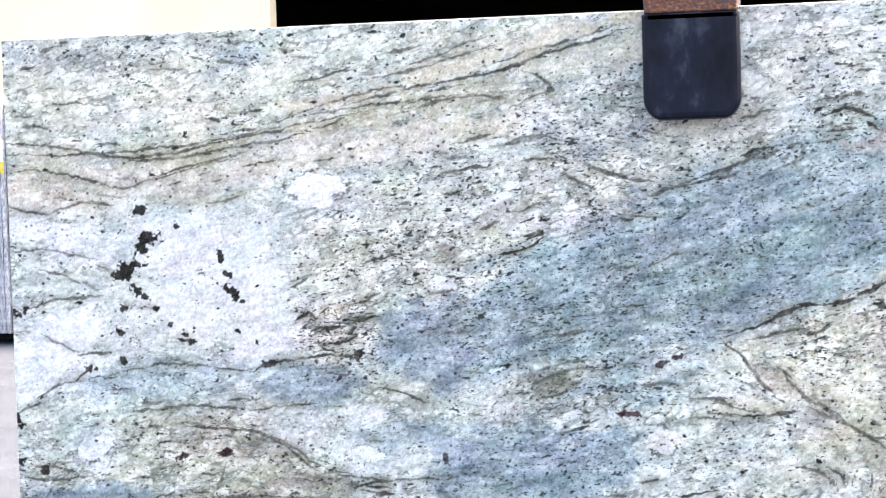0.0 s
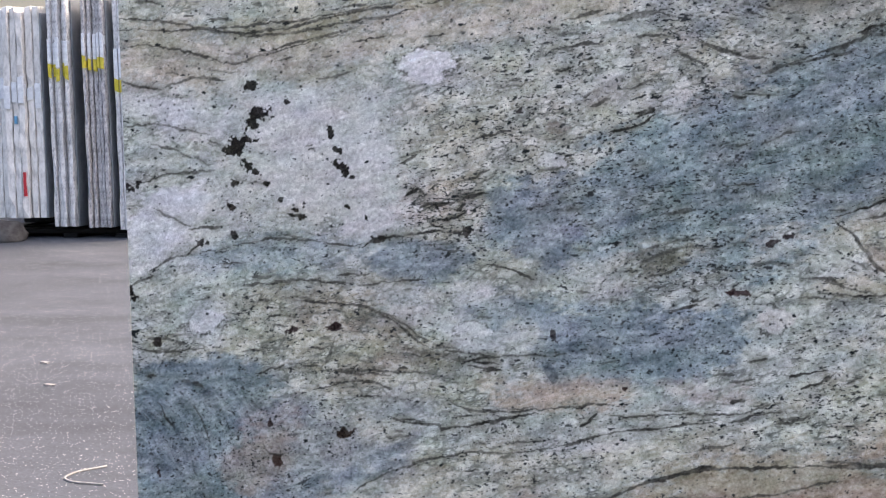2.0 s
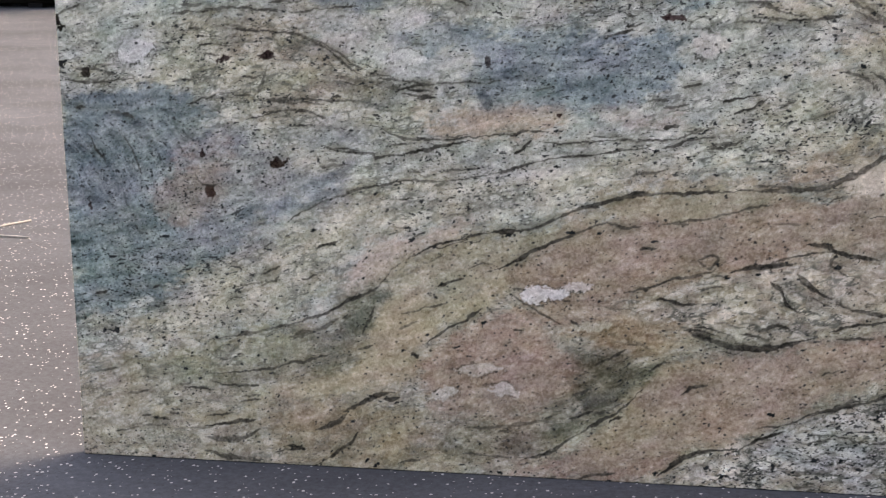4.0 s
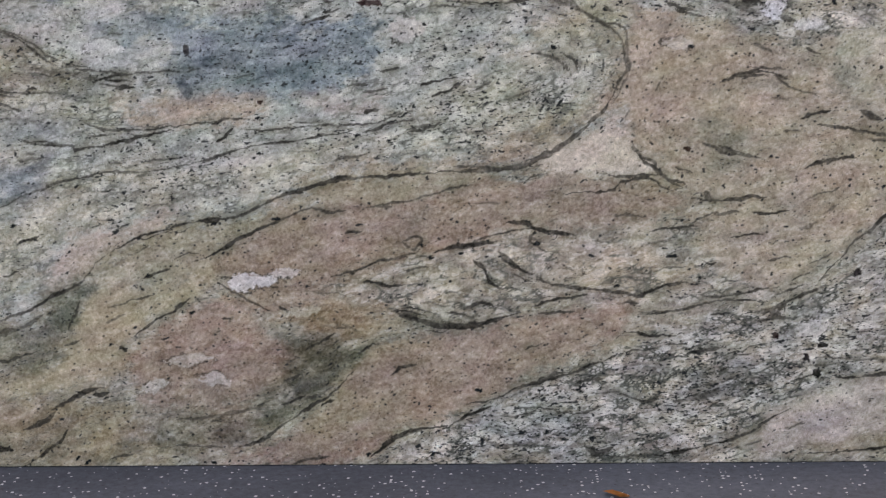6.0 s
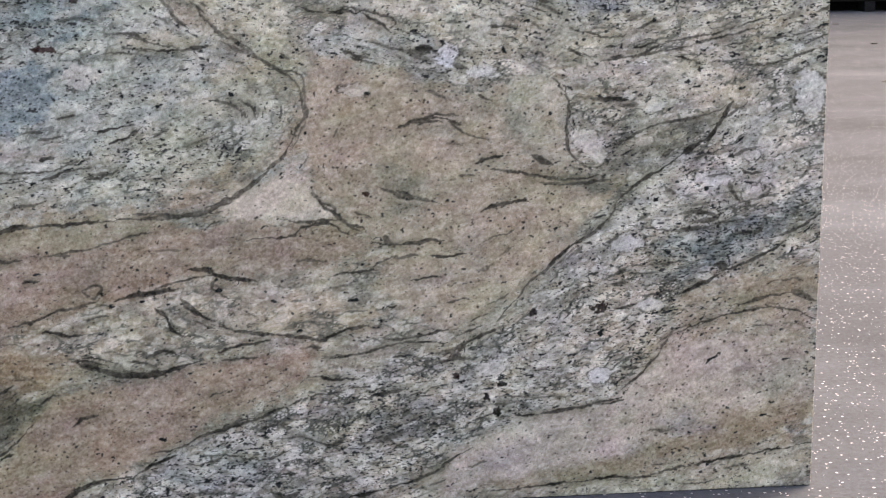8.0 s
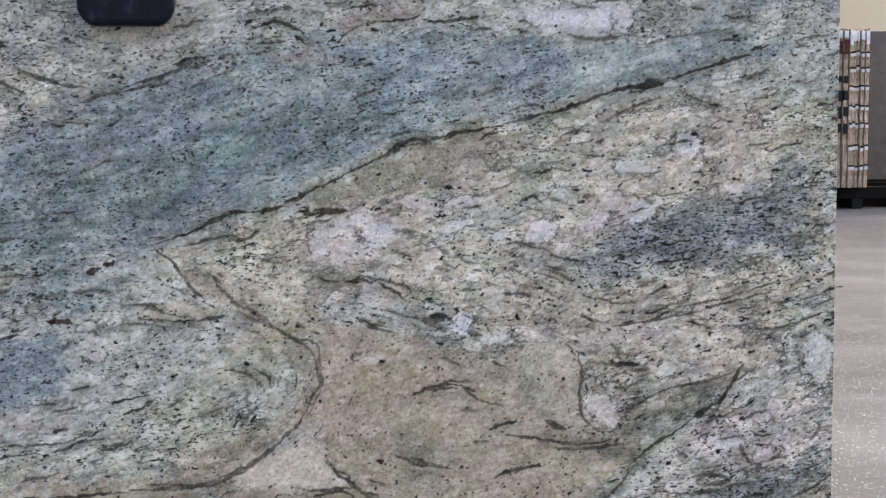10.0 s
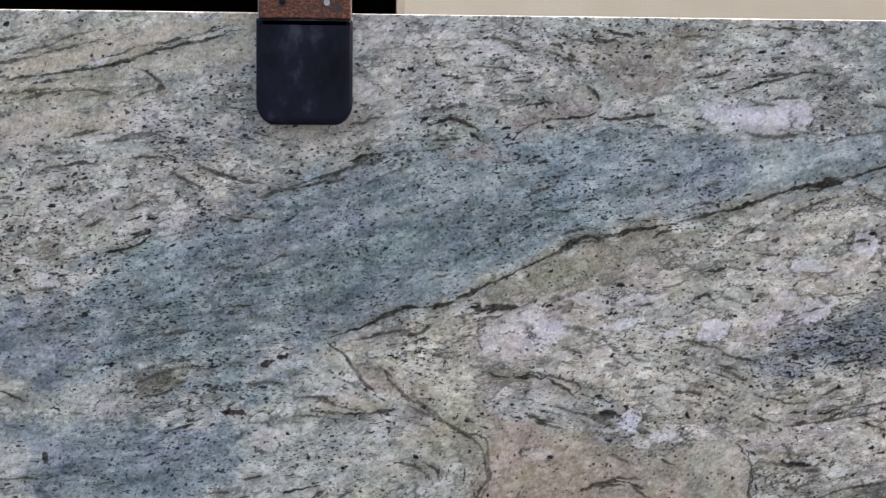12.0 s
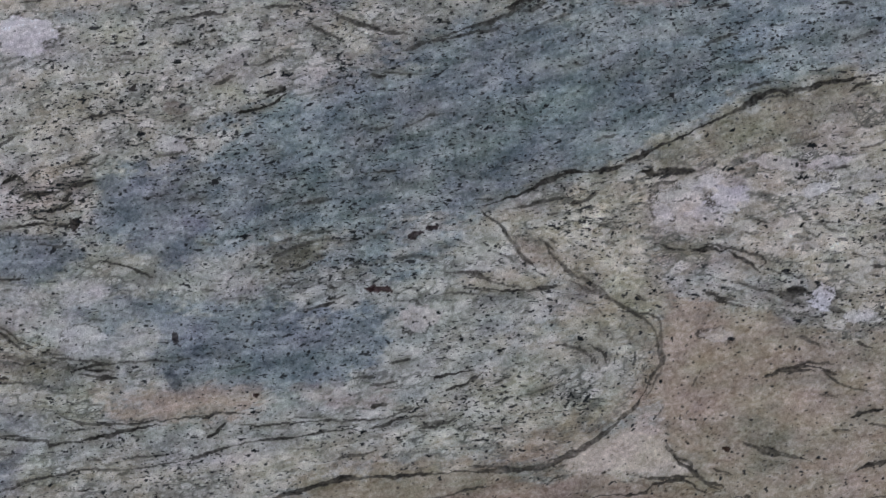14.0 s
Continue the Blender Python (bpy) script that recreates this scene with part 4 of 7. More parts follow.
    region((132, 141, 142), 0.5, 0.020, 1.0, 1.1, [(1.206, 1.529), (1.324, 1.536), (1.334, 1.455), (1.194, 1.459)])
    region((180, 178, 178), 0.75, 0.012, 0.1, 0.3, [(0.294, 1.291), (0.358, 1.359), (0.455, 1.346), (0.502, 1.322), (0.573, 1.275), (0.606, 1.195), (0.592, 1.127), (0.543, 1.081), (0.447, 1.104), (0.350, 1.139), (0.303, 1.198)])
    region((176, 179, 184), 0.7, 0.010, 0.1, 0.3, [(0.049, 1.165), (0.165, 1.182), (0.189, 1.152), (0.147, 1.081), (0.069, 1.045), (0.014, 1.093)])
    region((172, 176, 180), 0.6, 0.010, 0.15, 0.3, [(0.084, 1.353), (0.173, 1.363), (0.184, 1.328), (0.095, 1.306)])
    region((170, 176, 182), 0.6, 0.010, 0.15, 0.3, [(0.129, 1.235), (0.206, 1.269), (0.217, 1.222), (0.166, 1.205)])
    region((170, 164, 156), 0.8, 0.012, 0.95, 1.2, [(0.606, 1.195), (0.770, 1.171), (0.780, 1.114), (0.733, 1.080), (0.615, 1.086), (0.592, 1.138)])
    region((116, 126, 134), 0.85, 0.010, 0.6, 0.5, [(0.541, 1.034), (0.614, 1.063), (0.733, 1.063), (0.767, 1.034), (0.707, 0.994), (0.588, 0.988), (0.541, 1.005)])
    region((128, 138, 142), 0.7, 0.012, 0.7, 0.7, [(0.221, 1.034), (0.310, 1.063), (0.445, 1.051), (0.492, 1.011), (0.369, 0.993), (0.245, 0.998)])
    region((106, 119, 127), 0.85, 0.014, 0.5, 0.45, [(0.011, 0.802), (0.148, 0.817), (0.262, 0.807), (0.271, 0.734), (0.243, 0.661), (0.163, 0.597), (0.121, 0.509), (0.015, 0.499), (0.004, 0.654)])
    region((118, 123, 130), 0.6, 0.014, 0.5, 0.6, [(0.271, 0.734), (0.384, 0.713), (0.554, 0.645), (0.628, 0.671), (0.602, 0.610), (0.503, 0.571), (0.425, 0.471), (0.324, 0.467), (0.224, 0.513), (0.201, 0.586)])
    region((142, 131, 125), 0.6, 0.014, 0.4, 0.6, [(0.256, 0.661), (0.358, 0.688), (0.353, 0.566), (0.250, 0.513), (0.200, 0.561)])
    region((112, 122, 130), 0.85, 0.016, 0.6, 0.45, [(0.927, 0.909), (1.076, 0.934), (1.242, 0.901), (1.286, 0.857), (1.164, 0.787), (1.029, 0.773), (0.914, 0.783), (0.903, 0.840)])
    region((118, 127, 135), 0.7, 0.012, 0.5, 0.5, [(0.753, 0.931), (0.812, 0.966), (0.905, 0.944), (0.904, 0.909), (0.799, 0.897)])
    region((112, 121, 129), 0.85, 0.014, 0.5, 0.45, [(0.793, 1.148), (0.886, 1.181), (0.976, 1.158), (0.976, 1.102), (0.952, 1.023), (0.906, 1.012), (0.826, 1.057), (0.792, 1.091)])
    region((178, 174, 168), 0.55, 0.014, 0.3, 0.6, [(0.974, 1.012), (1.065, 1.035), (1.064, 0.956), (0.985, 0.967)])
    region((180, 178, 176), 0.6, 0.012, 0.3, 0.5, [(0.539, 0.941), (0.659, 0.965), (0.658, 0.907), (0.562, 0.906)])
    region((177, 177, 180), 0.7, 0.010, 0.3, 0.4, [(0.719, 0.977), (0.790, 0.994), (0.801, 0.966), (0.730, 0.936)])
    region((104, 104, 94), 0.7, 0.010, 0.6, 0.6, [(1.082, 1.012), (1.143, 1.041), (1.188, 1.052), (1.177, 1.029), (1.110, 1.001)])
    region((172, 151, 138), 0.7, 0.010, 0.3, 0.5, [(0.796, 0.740), (0.914, 0.771), (1.063, 0.780), (1.063, 0.757), (0.936, 0.731), (0.843, 0.711)])
    region((168, 154, 150), 0.5, 0.012, 0.4, 0.6, [(1.131, 0.781), (1.297, 0.773), (1.308, 0.745), (1.187, 0.737)])
    region((150, 160, 162), 0.5, 0.008, 0.5, 0.5, [(1.074, 1.165), (1.182, 1.220), (1.313, 1.276), (1.401, 1.304), (1.621, 1.378), (1.732, 1.424), (1.957, 1.470), (1.957, 1.457), (1.732, 1.399), (1.511, 1.325), (1.324, 1.263), (1.182, 1.196)])
    region((104, 113, 121), 0.5, 0.010, 0.6, 0.5, [(1.291, 1.287), (1.422, 1.332), (1.577, 1.378), (1.576, 1.400), (1.422, 1.366), (1.291, 1.321)])
    region((98, 113, 116), 0.55, 0.014, 0.7, 0.5, [(1.489, 1.243), (1.622, 1.311), (1.845, 1.380), (1.846, 1.335), (1.667, 1.244), (1.512, 1.199)])
    region((112, 122, 132), 0.5, 0.014, 0.6, 0.5, [(2.025, 1.460), (2.184, 1.507), (2.300, 1.485), (2.302, 1.417), (2.130, 1.382), (2.027, 1.381)])
    region((150, 140, 140), 0.6, 0.010, 0.5, 0.6, [(1.842, 1.570), (1.909, 1.587), (1.988, 1.577), (1.989, 1.555), (1.899, 1.548), (1.842, 1.542)])
    region((168, 150, 140), 0.5, 0.012, 0.3, 0.5, [(1.720, 1.474), (1.798, 1.491), (1.821, 1.469), (1.743, 1.452)])
    region((140, 134, 124), 0.5, 0.020, 0.4, 0.7, [(2.020, 1.695), (2.167, 1.708), (2.180, 1.653), (2.044, 1.639)])
    region((100, 104, 104), 0.6, 0.012, 0.9, 0.8, [(2.436, 1.611), (2.529, 1.624), (2.531, 1.556), (2.450, 1.544)])
    region((84, 88, 92), 0.6, 0.014, 0.8, 0.8, [(2.584, 1.716), (2.643, 1.722), (2.651, 1.660), (2.598, 1.654)])
    region((120, 126, 132), 0.5, 0.014, 0.8, 0.8, [(2.576, 1.602), (2.726, 1.638), (2.730, 1.547), (2.590, 1.557)])
    region((136, 134, 116), 0.75, 0.010, 0.35, 0.6, [(1.847, 1.233), (1.960, 1.279), (2.074, 1.308), (2.189, 1.331), (2.132, 1.268), (2.018, 1.245), (1.905, 1.199), (1.826, 1.176)])
    region((120, 116, 102), 0.6, 0.012, 0.4, 0.6, [(1.949, 1.245), (2.029, 1.268), (2.110, 1.256), (2.030, 1.233), (1.961, 1.228)])
    region((178, 171, 160), 0.65, 0.020, 0.35, 1.0, [(1.736, 1.154), (1.961, 1.216), (2.190, 1.280), (2.538, 1.350), (2.737, 1.374), (2.743, 1.212), (2.544, 1.176), (2.369, 1.119), (2.301, 1.049), (2.081, 0.992), (1.805, 1.040)])
    region((172, 166, 154), 0.55, 0.020, 0.45, 1.0, [(2.081, 1.015), (2.313, 1.032), (2.549, 1.048), (2.750, 1.059), (2.758, 0.846), (2.437, 0.850), (2.200, 0.864)])
    region((174, 170, 164), 0.5, 0.020, 0.55, 1.0, [(1.574, 1.720), (1.839, 1.725), (1.952, 1.694), (1.988, 1.605), (1.842, 1.581), (1.664, 1.556), (1.574, 1.621)])
    region((116, 125, 131), 0.75, 0.020, 0.9, 0.8, [(2.336, 1.061), (2.428, 1.107), (2.545, 1.153), (2.745, 1.177), (2.748, 1.095), (2.608, 1.071), (2.489, 1.048), (2.348, 1.037)])
    region((172, 164, 150), 0.5, 0.020, 0.5, 0.9, [(1.668, 1.142), (1.758, 1.154), (1.805, 1.040), (1.965, 1.027), (2.197, 1.015), (2.314, 1.003), (2.081, 0.981), (1.851, 0.994), (1.692, 1.063)])
    region((148, 141, 127), 0.6, 0.012, 0.4, 0.6, [(1.512, 1.097), (1.580, 1.052), (1.670, 0.995), (1.785, 0.891), (1.739, 0.868), (1.671, 0.937), (1.580, 0.995), (1.524, 1.041)])
    region((178, 172, 152), 0.7, 0.008, 0.3, 0.4, [(1.513, 0.995), (1.614, 0.974), (1.513, 0.966), (1.424, 0.985)])
    region((158, 148, 132), 0.6, 0.014, 0.4, 0.6, [(1.581, 0.938), (1.739, 0.914), (1.774, 0.856), (1.626, 0.846)])
    region((104, 104, 94), 0.55, 0.012, 0.6, 0.6, [(1.079, 1.009), (1.128, 1.042), (1.204, 1.053), (1.193, 1.031), (1.128, 1.009)])
    region((126, 133, 140), 0.45, 0.020, 0.8, 0.9, [(0.005, 1.731), (0.270, 1.732), (0.466, 1.729), (0.465, 1.706), (0.244, 1.680), (0.004, 1.689)])
    region((178, 176, 164), 0.5, 0.020, 0.4, 0.9, [(0.015, 1.642), (0.268, 1.644), (0.463, 1.637), (0.461, 1.545), (0.264, 1.534), (0.011, 1.541)])
    region((112, 121, 132), 0.45, 0.014, 0.9, 0.9, [(0.466, 1.718), (0.538, 1.715), (0.561, 1.679), (0.465, 1.677)])
    region((182, 172, 150), 0.6, 0.010, 0.12, 0.35, [(0.978, 1.644), (1.112, 1.667), (1.244, 1.694), (1.331, 1.717), (1.331, 1.671), (1.200, 1.622), (1.134, 1.624), (1.068, 1.646)])
    region((132, 131, 113), 0.6, 0.010, 0.4, 0.5, [(0.322, 1.409), (0.384, 1.425), (0.482, 1.423), (0.530, 1.428), (0.457, 1.401), (0.383, 1.396)])
    region((158, 152, 130), 0.5, 0.010, 0.3, 0.5, [(0.300, 1.497), (0.509, 1.530), (0.700, 1.561), (0.977, 1.628), (1.090, 1.648), (0.977, 1.608), (0.805, 1.580), (0.629, 1.546), (0.460, 1.508)])
    region((149, 131, 120), 0.8, 0.010, 0.2, 0.45, [(1.259, 0.549), (1.374, 0.563), (1.487, 0.593), (1.600, 0.604), (1.768, 0.604), (1.869, 0.583), (1.925, 0.570), (1.860, 0.519), (1.770, 0.503), (1.691, 0.498), (1.623, 0.516), (1.555, 0.530), (1.487, 0.502), (1.407, 0.479), (1.327, 0.493), (1.258, 0.457), (1.189, 0.457), (1.073, 0.457), (1.015, 0.469), (1.086, 0.518), (1.167, 0.544), (1.230, 0.537)])
    region((151, 129, 119), 0.75, 0.010, 0.2, 0.45, [(0.796, 0.276), (0.869, 0.331), (0.929, 0.361), (1.011, 0.355), (1.069, 0.313), (1.091, 0.253), (1.077, 0.192), (1.017, 0.142), (0.921, 0.129), (0.802, 0.140), (0.780, 0.202)])
    region((164, 150, 131), 0.75, 0.008, 0.15, 0.35, [(0.668, 0.348), (0.705, 0.378), (0.789, 0.397), (0.873, 0.418), (0.836, 0.385), (0.739, 0.348), (0.719, 0.300), (0.729, 0.251), (0.709, 0.201), (0.648, 0.189), (0.538, 0.173), (0.429, 0.168), (0.423, 0.181), (0.516, 0.200), (0.638, 0.226), (0.664, 0.263), (0.648, 0.299)])
    region((152, 144, 126), 0.7, 0.010, 0.15, 0.35, [(0.719, 0.408), (0.816, 0.468), (0.934, 0.504), (1.051, 0.525), (1.168, 0.569), (1.374, 0.609), (1.487, 0.611), (1.374, 0.574), (1.259, 0.557), (1.167, 0.557), (1.074, 0.528), (0.980, 0.481), (0.884, 0.421), (0.789, 0.397)])
    region((98, 98, 84), 0.8, 0.012, 0.5, 0.6, [(1.080, 0.295), (1.138, 0.263), (1.185, 0.273), (1.236, 0.252), (1.272, 0.245), (1.219, 0.203), (1.159, 0.141), (1.075, 0.103), (1.015, 0.078), (0.967, 0.077), (1.040, 0.110), (1.112, 0.143), (1.146, 0.190), (1.135, 0.227), (1.093, 0.263)])
    region((72, 74, 62), 0.75, 0.008, 0.4, 0.5, [(1.126, 0.263), (1.185, 0.266), (1.236, 0.247), (1.196, 0.210), (1.151, 0.229)])
    region((118, 114, 98), 0.55, 0.012, 0.4, 0.6, [(1.064, 0.130), (0.968, 0.105), (0.860, 0.091), (0.799, 0.065), (0.894, 0.054), (0.991, 0.067), (1.063, 0.099)])
    region((90, 96, 88), 0.7, 0.008, 0.5, 0.6, [(0.616, 0.372), (0.670, 0.387), (0.706, 0.392), (0.675, 0.366), (0.662, 0.324), (0.630, 0.299), (0.581, 0.287), (0.596, 0.335)])
    region((128, 124, 108), 0.6, 0.012, 0.4, 0.6, [(0.422, 0.249), (0.545, 0.280), (0.641, 0.287), (0.645, 0.250), (0.577, 0.219), (0.442, 0.193), (0.320, 0.186)])
    region((144, 130, 112), 0.7, 0.010, 0.3, 0.6, [(0.427, 0.149), (0.560, 0.138), (0.655, 0.089), (0.602, 0.013), (0.479, 0.005), (0.422, 0.074)])
    region((150, 130, 118), 0.8, 0.008, 0.25, 0.4, [(1.255, 0.230), (1.372, 0.267), (1.545, 0.304), (1.774, 0.323), (1.786, 0.293), (1.752, 0.257), (1.638, 0.202), (1.546, 0.159), (1.441, 0.121), (1.323, 0.083), (1.229, 0.058), (1.133, 0.019), (1.073, 0.031), (1.135, 0.106), (1.206, 0.144)])
    region((150, 134, 108), 0.45, 0.010, 0.2, 0.4, [(1.135, 0.143), (1.207, 0.181), (1.277, 0.132), (1.229, 0.082), (1.157, 0.044), (1.122, 0.081)])
    region((134, 112, 92), 0.6, 0.010, 0.3, 0.5, [(1.092, 0.314), (1.163, 0.344), (1.256, 0.338), (1.337, 0.303), (1.255, 0.272), (1.162, 0.284)])
    region((166, 160, 144), 0.7, 0.008, 0.4, 1.2, [(1.350, 0.434), (1.465, 0.455), (1.533, 0.411), (1.556, 0.370), (1.487, 0.351), (1.430, 0.339), (1.372, 0.327), (1.326, 0.363)])
    region((172, 158, 146), 0.7, 0.008, 0.4, 1.2, [(1.601, 0.458), (1.714, 0.464), (1.850, 0.447), (1.941, 0.412), (1.840, 0.388), (1.716, 0.388), (1.613, 0.411)])
    region((112, 112, 100), 0.5, 0.008, 0.5, 0.8, [(1.326, 0.345), (1.372, 0.327), (1.487, 0.316), (1.556, 0.322), (1.487, 0.298), (1.372, 0.293), (1.314, 0.315)])
    region((196, 184, 170), 0.5, 0.004, 0.1, 0.15, [(1.655, 0.677), (1.727, 0.711), (1.789, 0.688), (1.823, 0.631), (1.757, 0.620), (1.622, 0.620)])
    region((118, 114, 98), 0.65, 0.008, 0.4, 0.6, [(1.851, 0.631), (1.874, 0.609), (1.913, 0.586), (1.969, 0.574), (2.014, 0.551), (1.970, 0.540), (1.925, 0.563), (1.869, 0.597)])
    region((146, 150, 150), 0.6, 0.012, 0.9, 1.3, [(1.441, 0.085), (1.557, 0.135), (1.662, 0.148), (1.720, 0.100), (1.640, 0.025), (1.441, 0.016)])
    region((128, 132, 130), 0.5, 0.012, 0.9, 1.3, [(1.869, 0.138), (1.947, 0.199), (2.127, 0.236), (2.131, 0.152), (1.996, 0.115)])
    region((120, 124, 116), 0.5, 0.012, 0.6, 0.9, [(0.578, 0.836), (0.671, 0.841), (0.797, 0.829), (0.801, 0.800), (0.691, 0.784), (0.599, 0.796)])
    region((161, 146, 132), 0.85, 0.010, 0.25, 0.5, [(1.802, 0.912), (1.864, 0.933), (1.978, 0.909), (2.092, 0.850), (2.185, 0.883), (2.214, 0.883), (2.208, 0.826), (2.244, 0.755), (2.327, 0.707), (2.398, 0.694), (2.446, 0.669), (2.411, 0.622), (2.329, 0.553), (2.246, 0.471), (2.175, 0.413), (2.092, 0.380), (1.997, 0.407), (1.928, 0.481), (1.975, 0.550), (1.906, 0.599), (1.849, 0.647), (1.804, 0.695), (1.794, 0.810)])
    region((166, 148, 134), 0.6, 0.012, 0.2, 0.4, [(1.818, 0.889), (1.909, 0.899), (1.931, 0.830), (1.907, 0.727), (1.827, 0.729), (1.806, 0.809)])
    region((136, 122, 100), 0.6, 0.006, 0.3, 0.5, [(2.115, 0.804), (2.150, 0.809), (2.173, 0.786), (2.150, 0.763), (2.118, 0.769)])
    region((124, 122, 106), 0.55, 0.012, 0.4, 0.6, [(1.953, 0.715), (2.046, 0.701), (2.069, 0.654), (2.022, 0.620), (1.964, 0.633), (1.930, 0.680)])
    region((168, 148, 132), 0.5, 0.012, 0.2, 0.4, [(2.023, 0.760), (2.092, 0.770), (2.127, 0.734), (2.069, 0.701), (2.017, 0.713)])
    region((170, 161, 147), 0.7, 0.008, 0.2, 0.35, [(2.220, 0.883), (2.278, 0.905), (2.319, 0.881), (2.326, 0.812), (2.332, 0.742), (2.374, 0.706), (2.315, 0.707), (2.256, 0.743), (2.214, 0.825)])
    region((126, 124, 112), 0.6, 0.012, 0.4, 0.6, [(2.208, 0.837), (2.267, 0.825), (2.279, 0.778), (2.244, 0.755), (2.209, 0.779)])
    region((118, 118, 108), 0.8, 0.006, 0.6, 0.8, [(2.421, 0.740), (2.504, 0.780), (2.575, 0.805), (2.670, 0.832), (2.659, 0.800), (2.612, 0.772), (2.541, 0.720), (2.470, 0.674), (2.423, 0.663), (2.327, 0.671), (2.280, 0.687), (2.398, 0.699)])
    region((172, 160, 152), 0.9, 0.010, 0.25, 0.35, [(2.092, 0.123), (2.212, 0.167), (2.333, 0.181), (2.455, 0.213), (2.515, 0.279), (2.575, 0.327), (2.686, 0.335), (2.825, 0.281), (2.878, 0.216), (2.766, 0.164), (2.642, 0.131), (2.519, 0.098), (2.396, 0.066), (2.213, 0.042), (2.092, 0.025)])
    region((138, 125, 110), 0.8, 0.010, 0.3, 0.45, [(2.188, 0.041), (2.335, 0.060), (2.457, 0.079), (2.580, 0.127), (2.703, 0.179), (2.853, 0.211), (2.880, 0.153), (2.743, 0.101), (2.582, 0.070), (2.458, 0.044), (2.213, 0.020)])
    region((150, 142, 142), 0.55, 0.012, 0.3, 0.4, [(2.176, 0.107), (2.249, 0.122), (2.285, 0.083), (2.213, 0.068)])
    region((138, 132, 134), 0.6, 0.012, 0.5, 0.5, [(2.542, 0.166), (2.616, 0.170), (2.655, 0.137), (2.568, 0.121)])
    region((166, 162, 146), 0.8, 0.008, 0.5, 0.8, [(2.335, 0.014), (2.582, 0.049), (2.744, 0.074), (2.883, 0.091), (2.873, 0.010), (2.335, -0.001)])
    region((142, 128, 112), 0.6, 0.012, 0.3, 0.6, [(2.596, 0.449), (2.731, 0.469), (2.853, 0.502), (2.880, 0.452), (2.770, 0.419), (2.622, 0.405)])
    region((150, 142, 132), 0.6, 0.012, 0.4, 0.6, [(2.700, 0.285), (2.875, 0.291), (2.879, 0.178), (2.739, 0.221)])
    region((176, 174, 168), 0.6, 0.012, 0.6, 1.2, [(2.446, 0.704), (2.565, 0.725), (2.683, 0.818), (2.875, 0.873), (2.872, 0.659), (2.787, 0.625), (2.664, 0.640), (2.508, 0.608)])
    region((110, 120, 122), 0.6, 0.012, 0.9, 1.1, [(2.569, 0.582), (2.727, 0.597), (2.835, 0.648), (2.862, 0.599), (2.790, 0.553), (2.668, 0.507), (2.570, 0.522)])
    region((172, 168, 156), 0.55, 0.012, 0.7, 1.2, [(2.418, 0.926), (2.559, 0.959), (2.871, 0.979), (2.876, 0.838), (2.718, 0.841), (2.563, 0.820), (2.421, 0.775), (2.396, 0.857)])
    region((176, 172, 150), 0.5, 0.010, 0.4, 0.7, [(1.686, 0.991), (1.797, 0.968), (1.796, 0.912), (1.751, 0.901), (1.718, 0.935)])


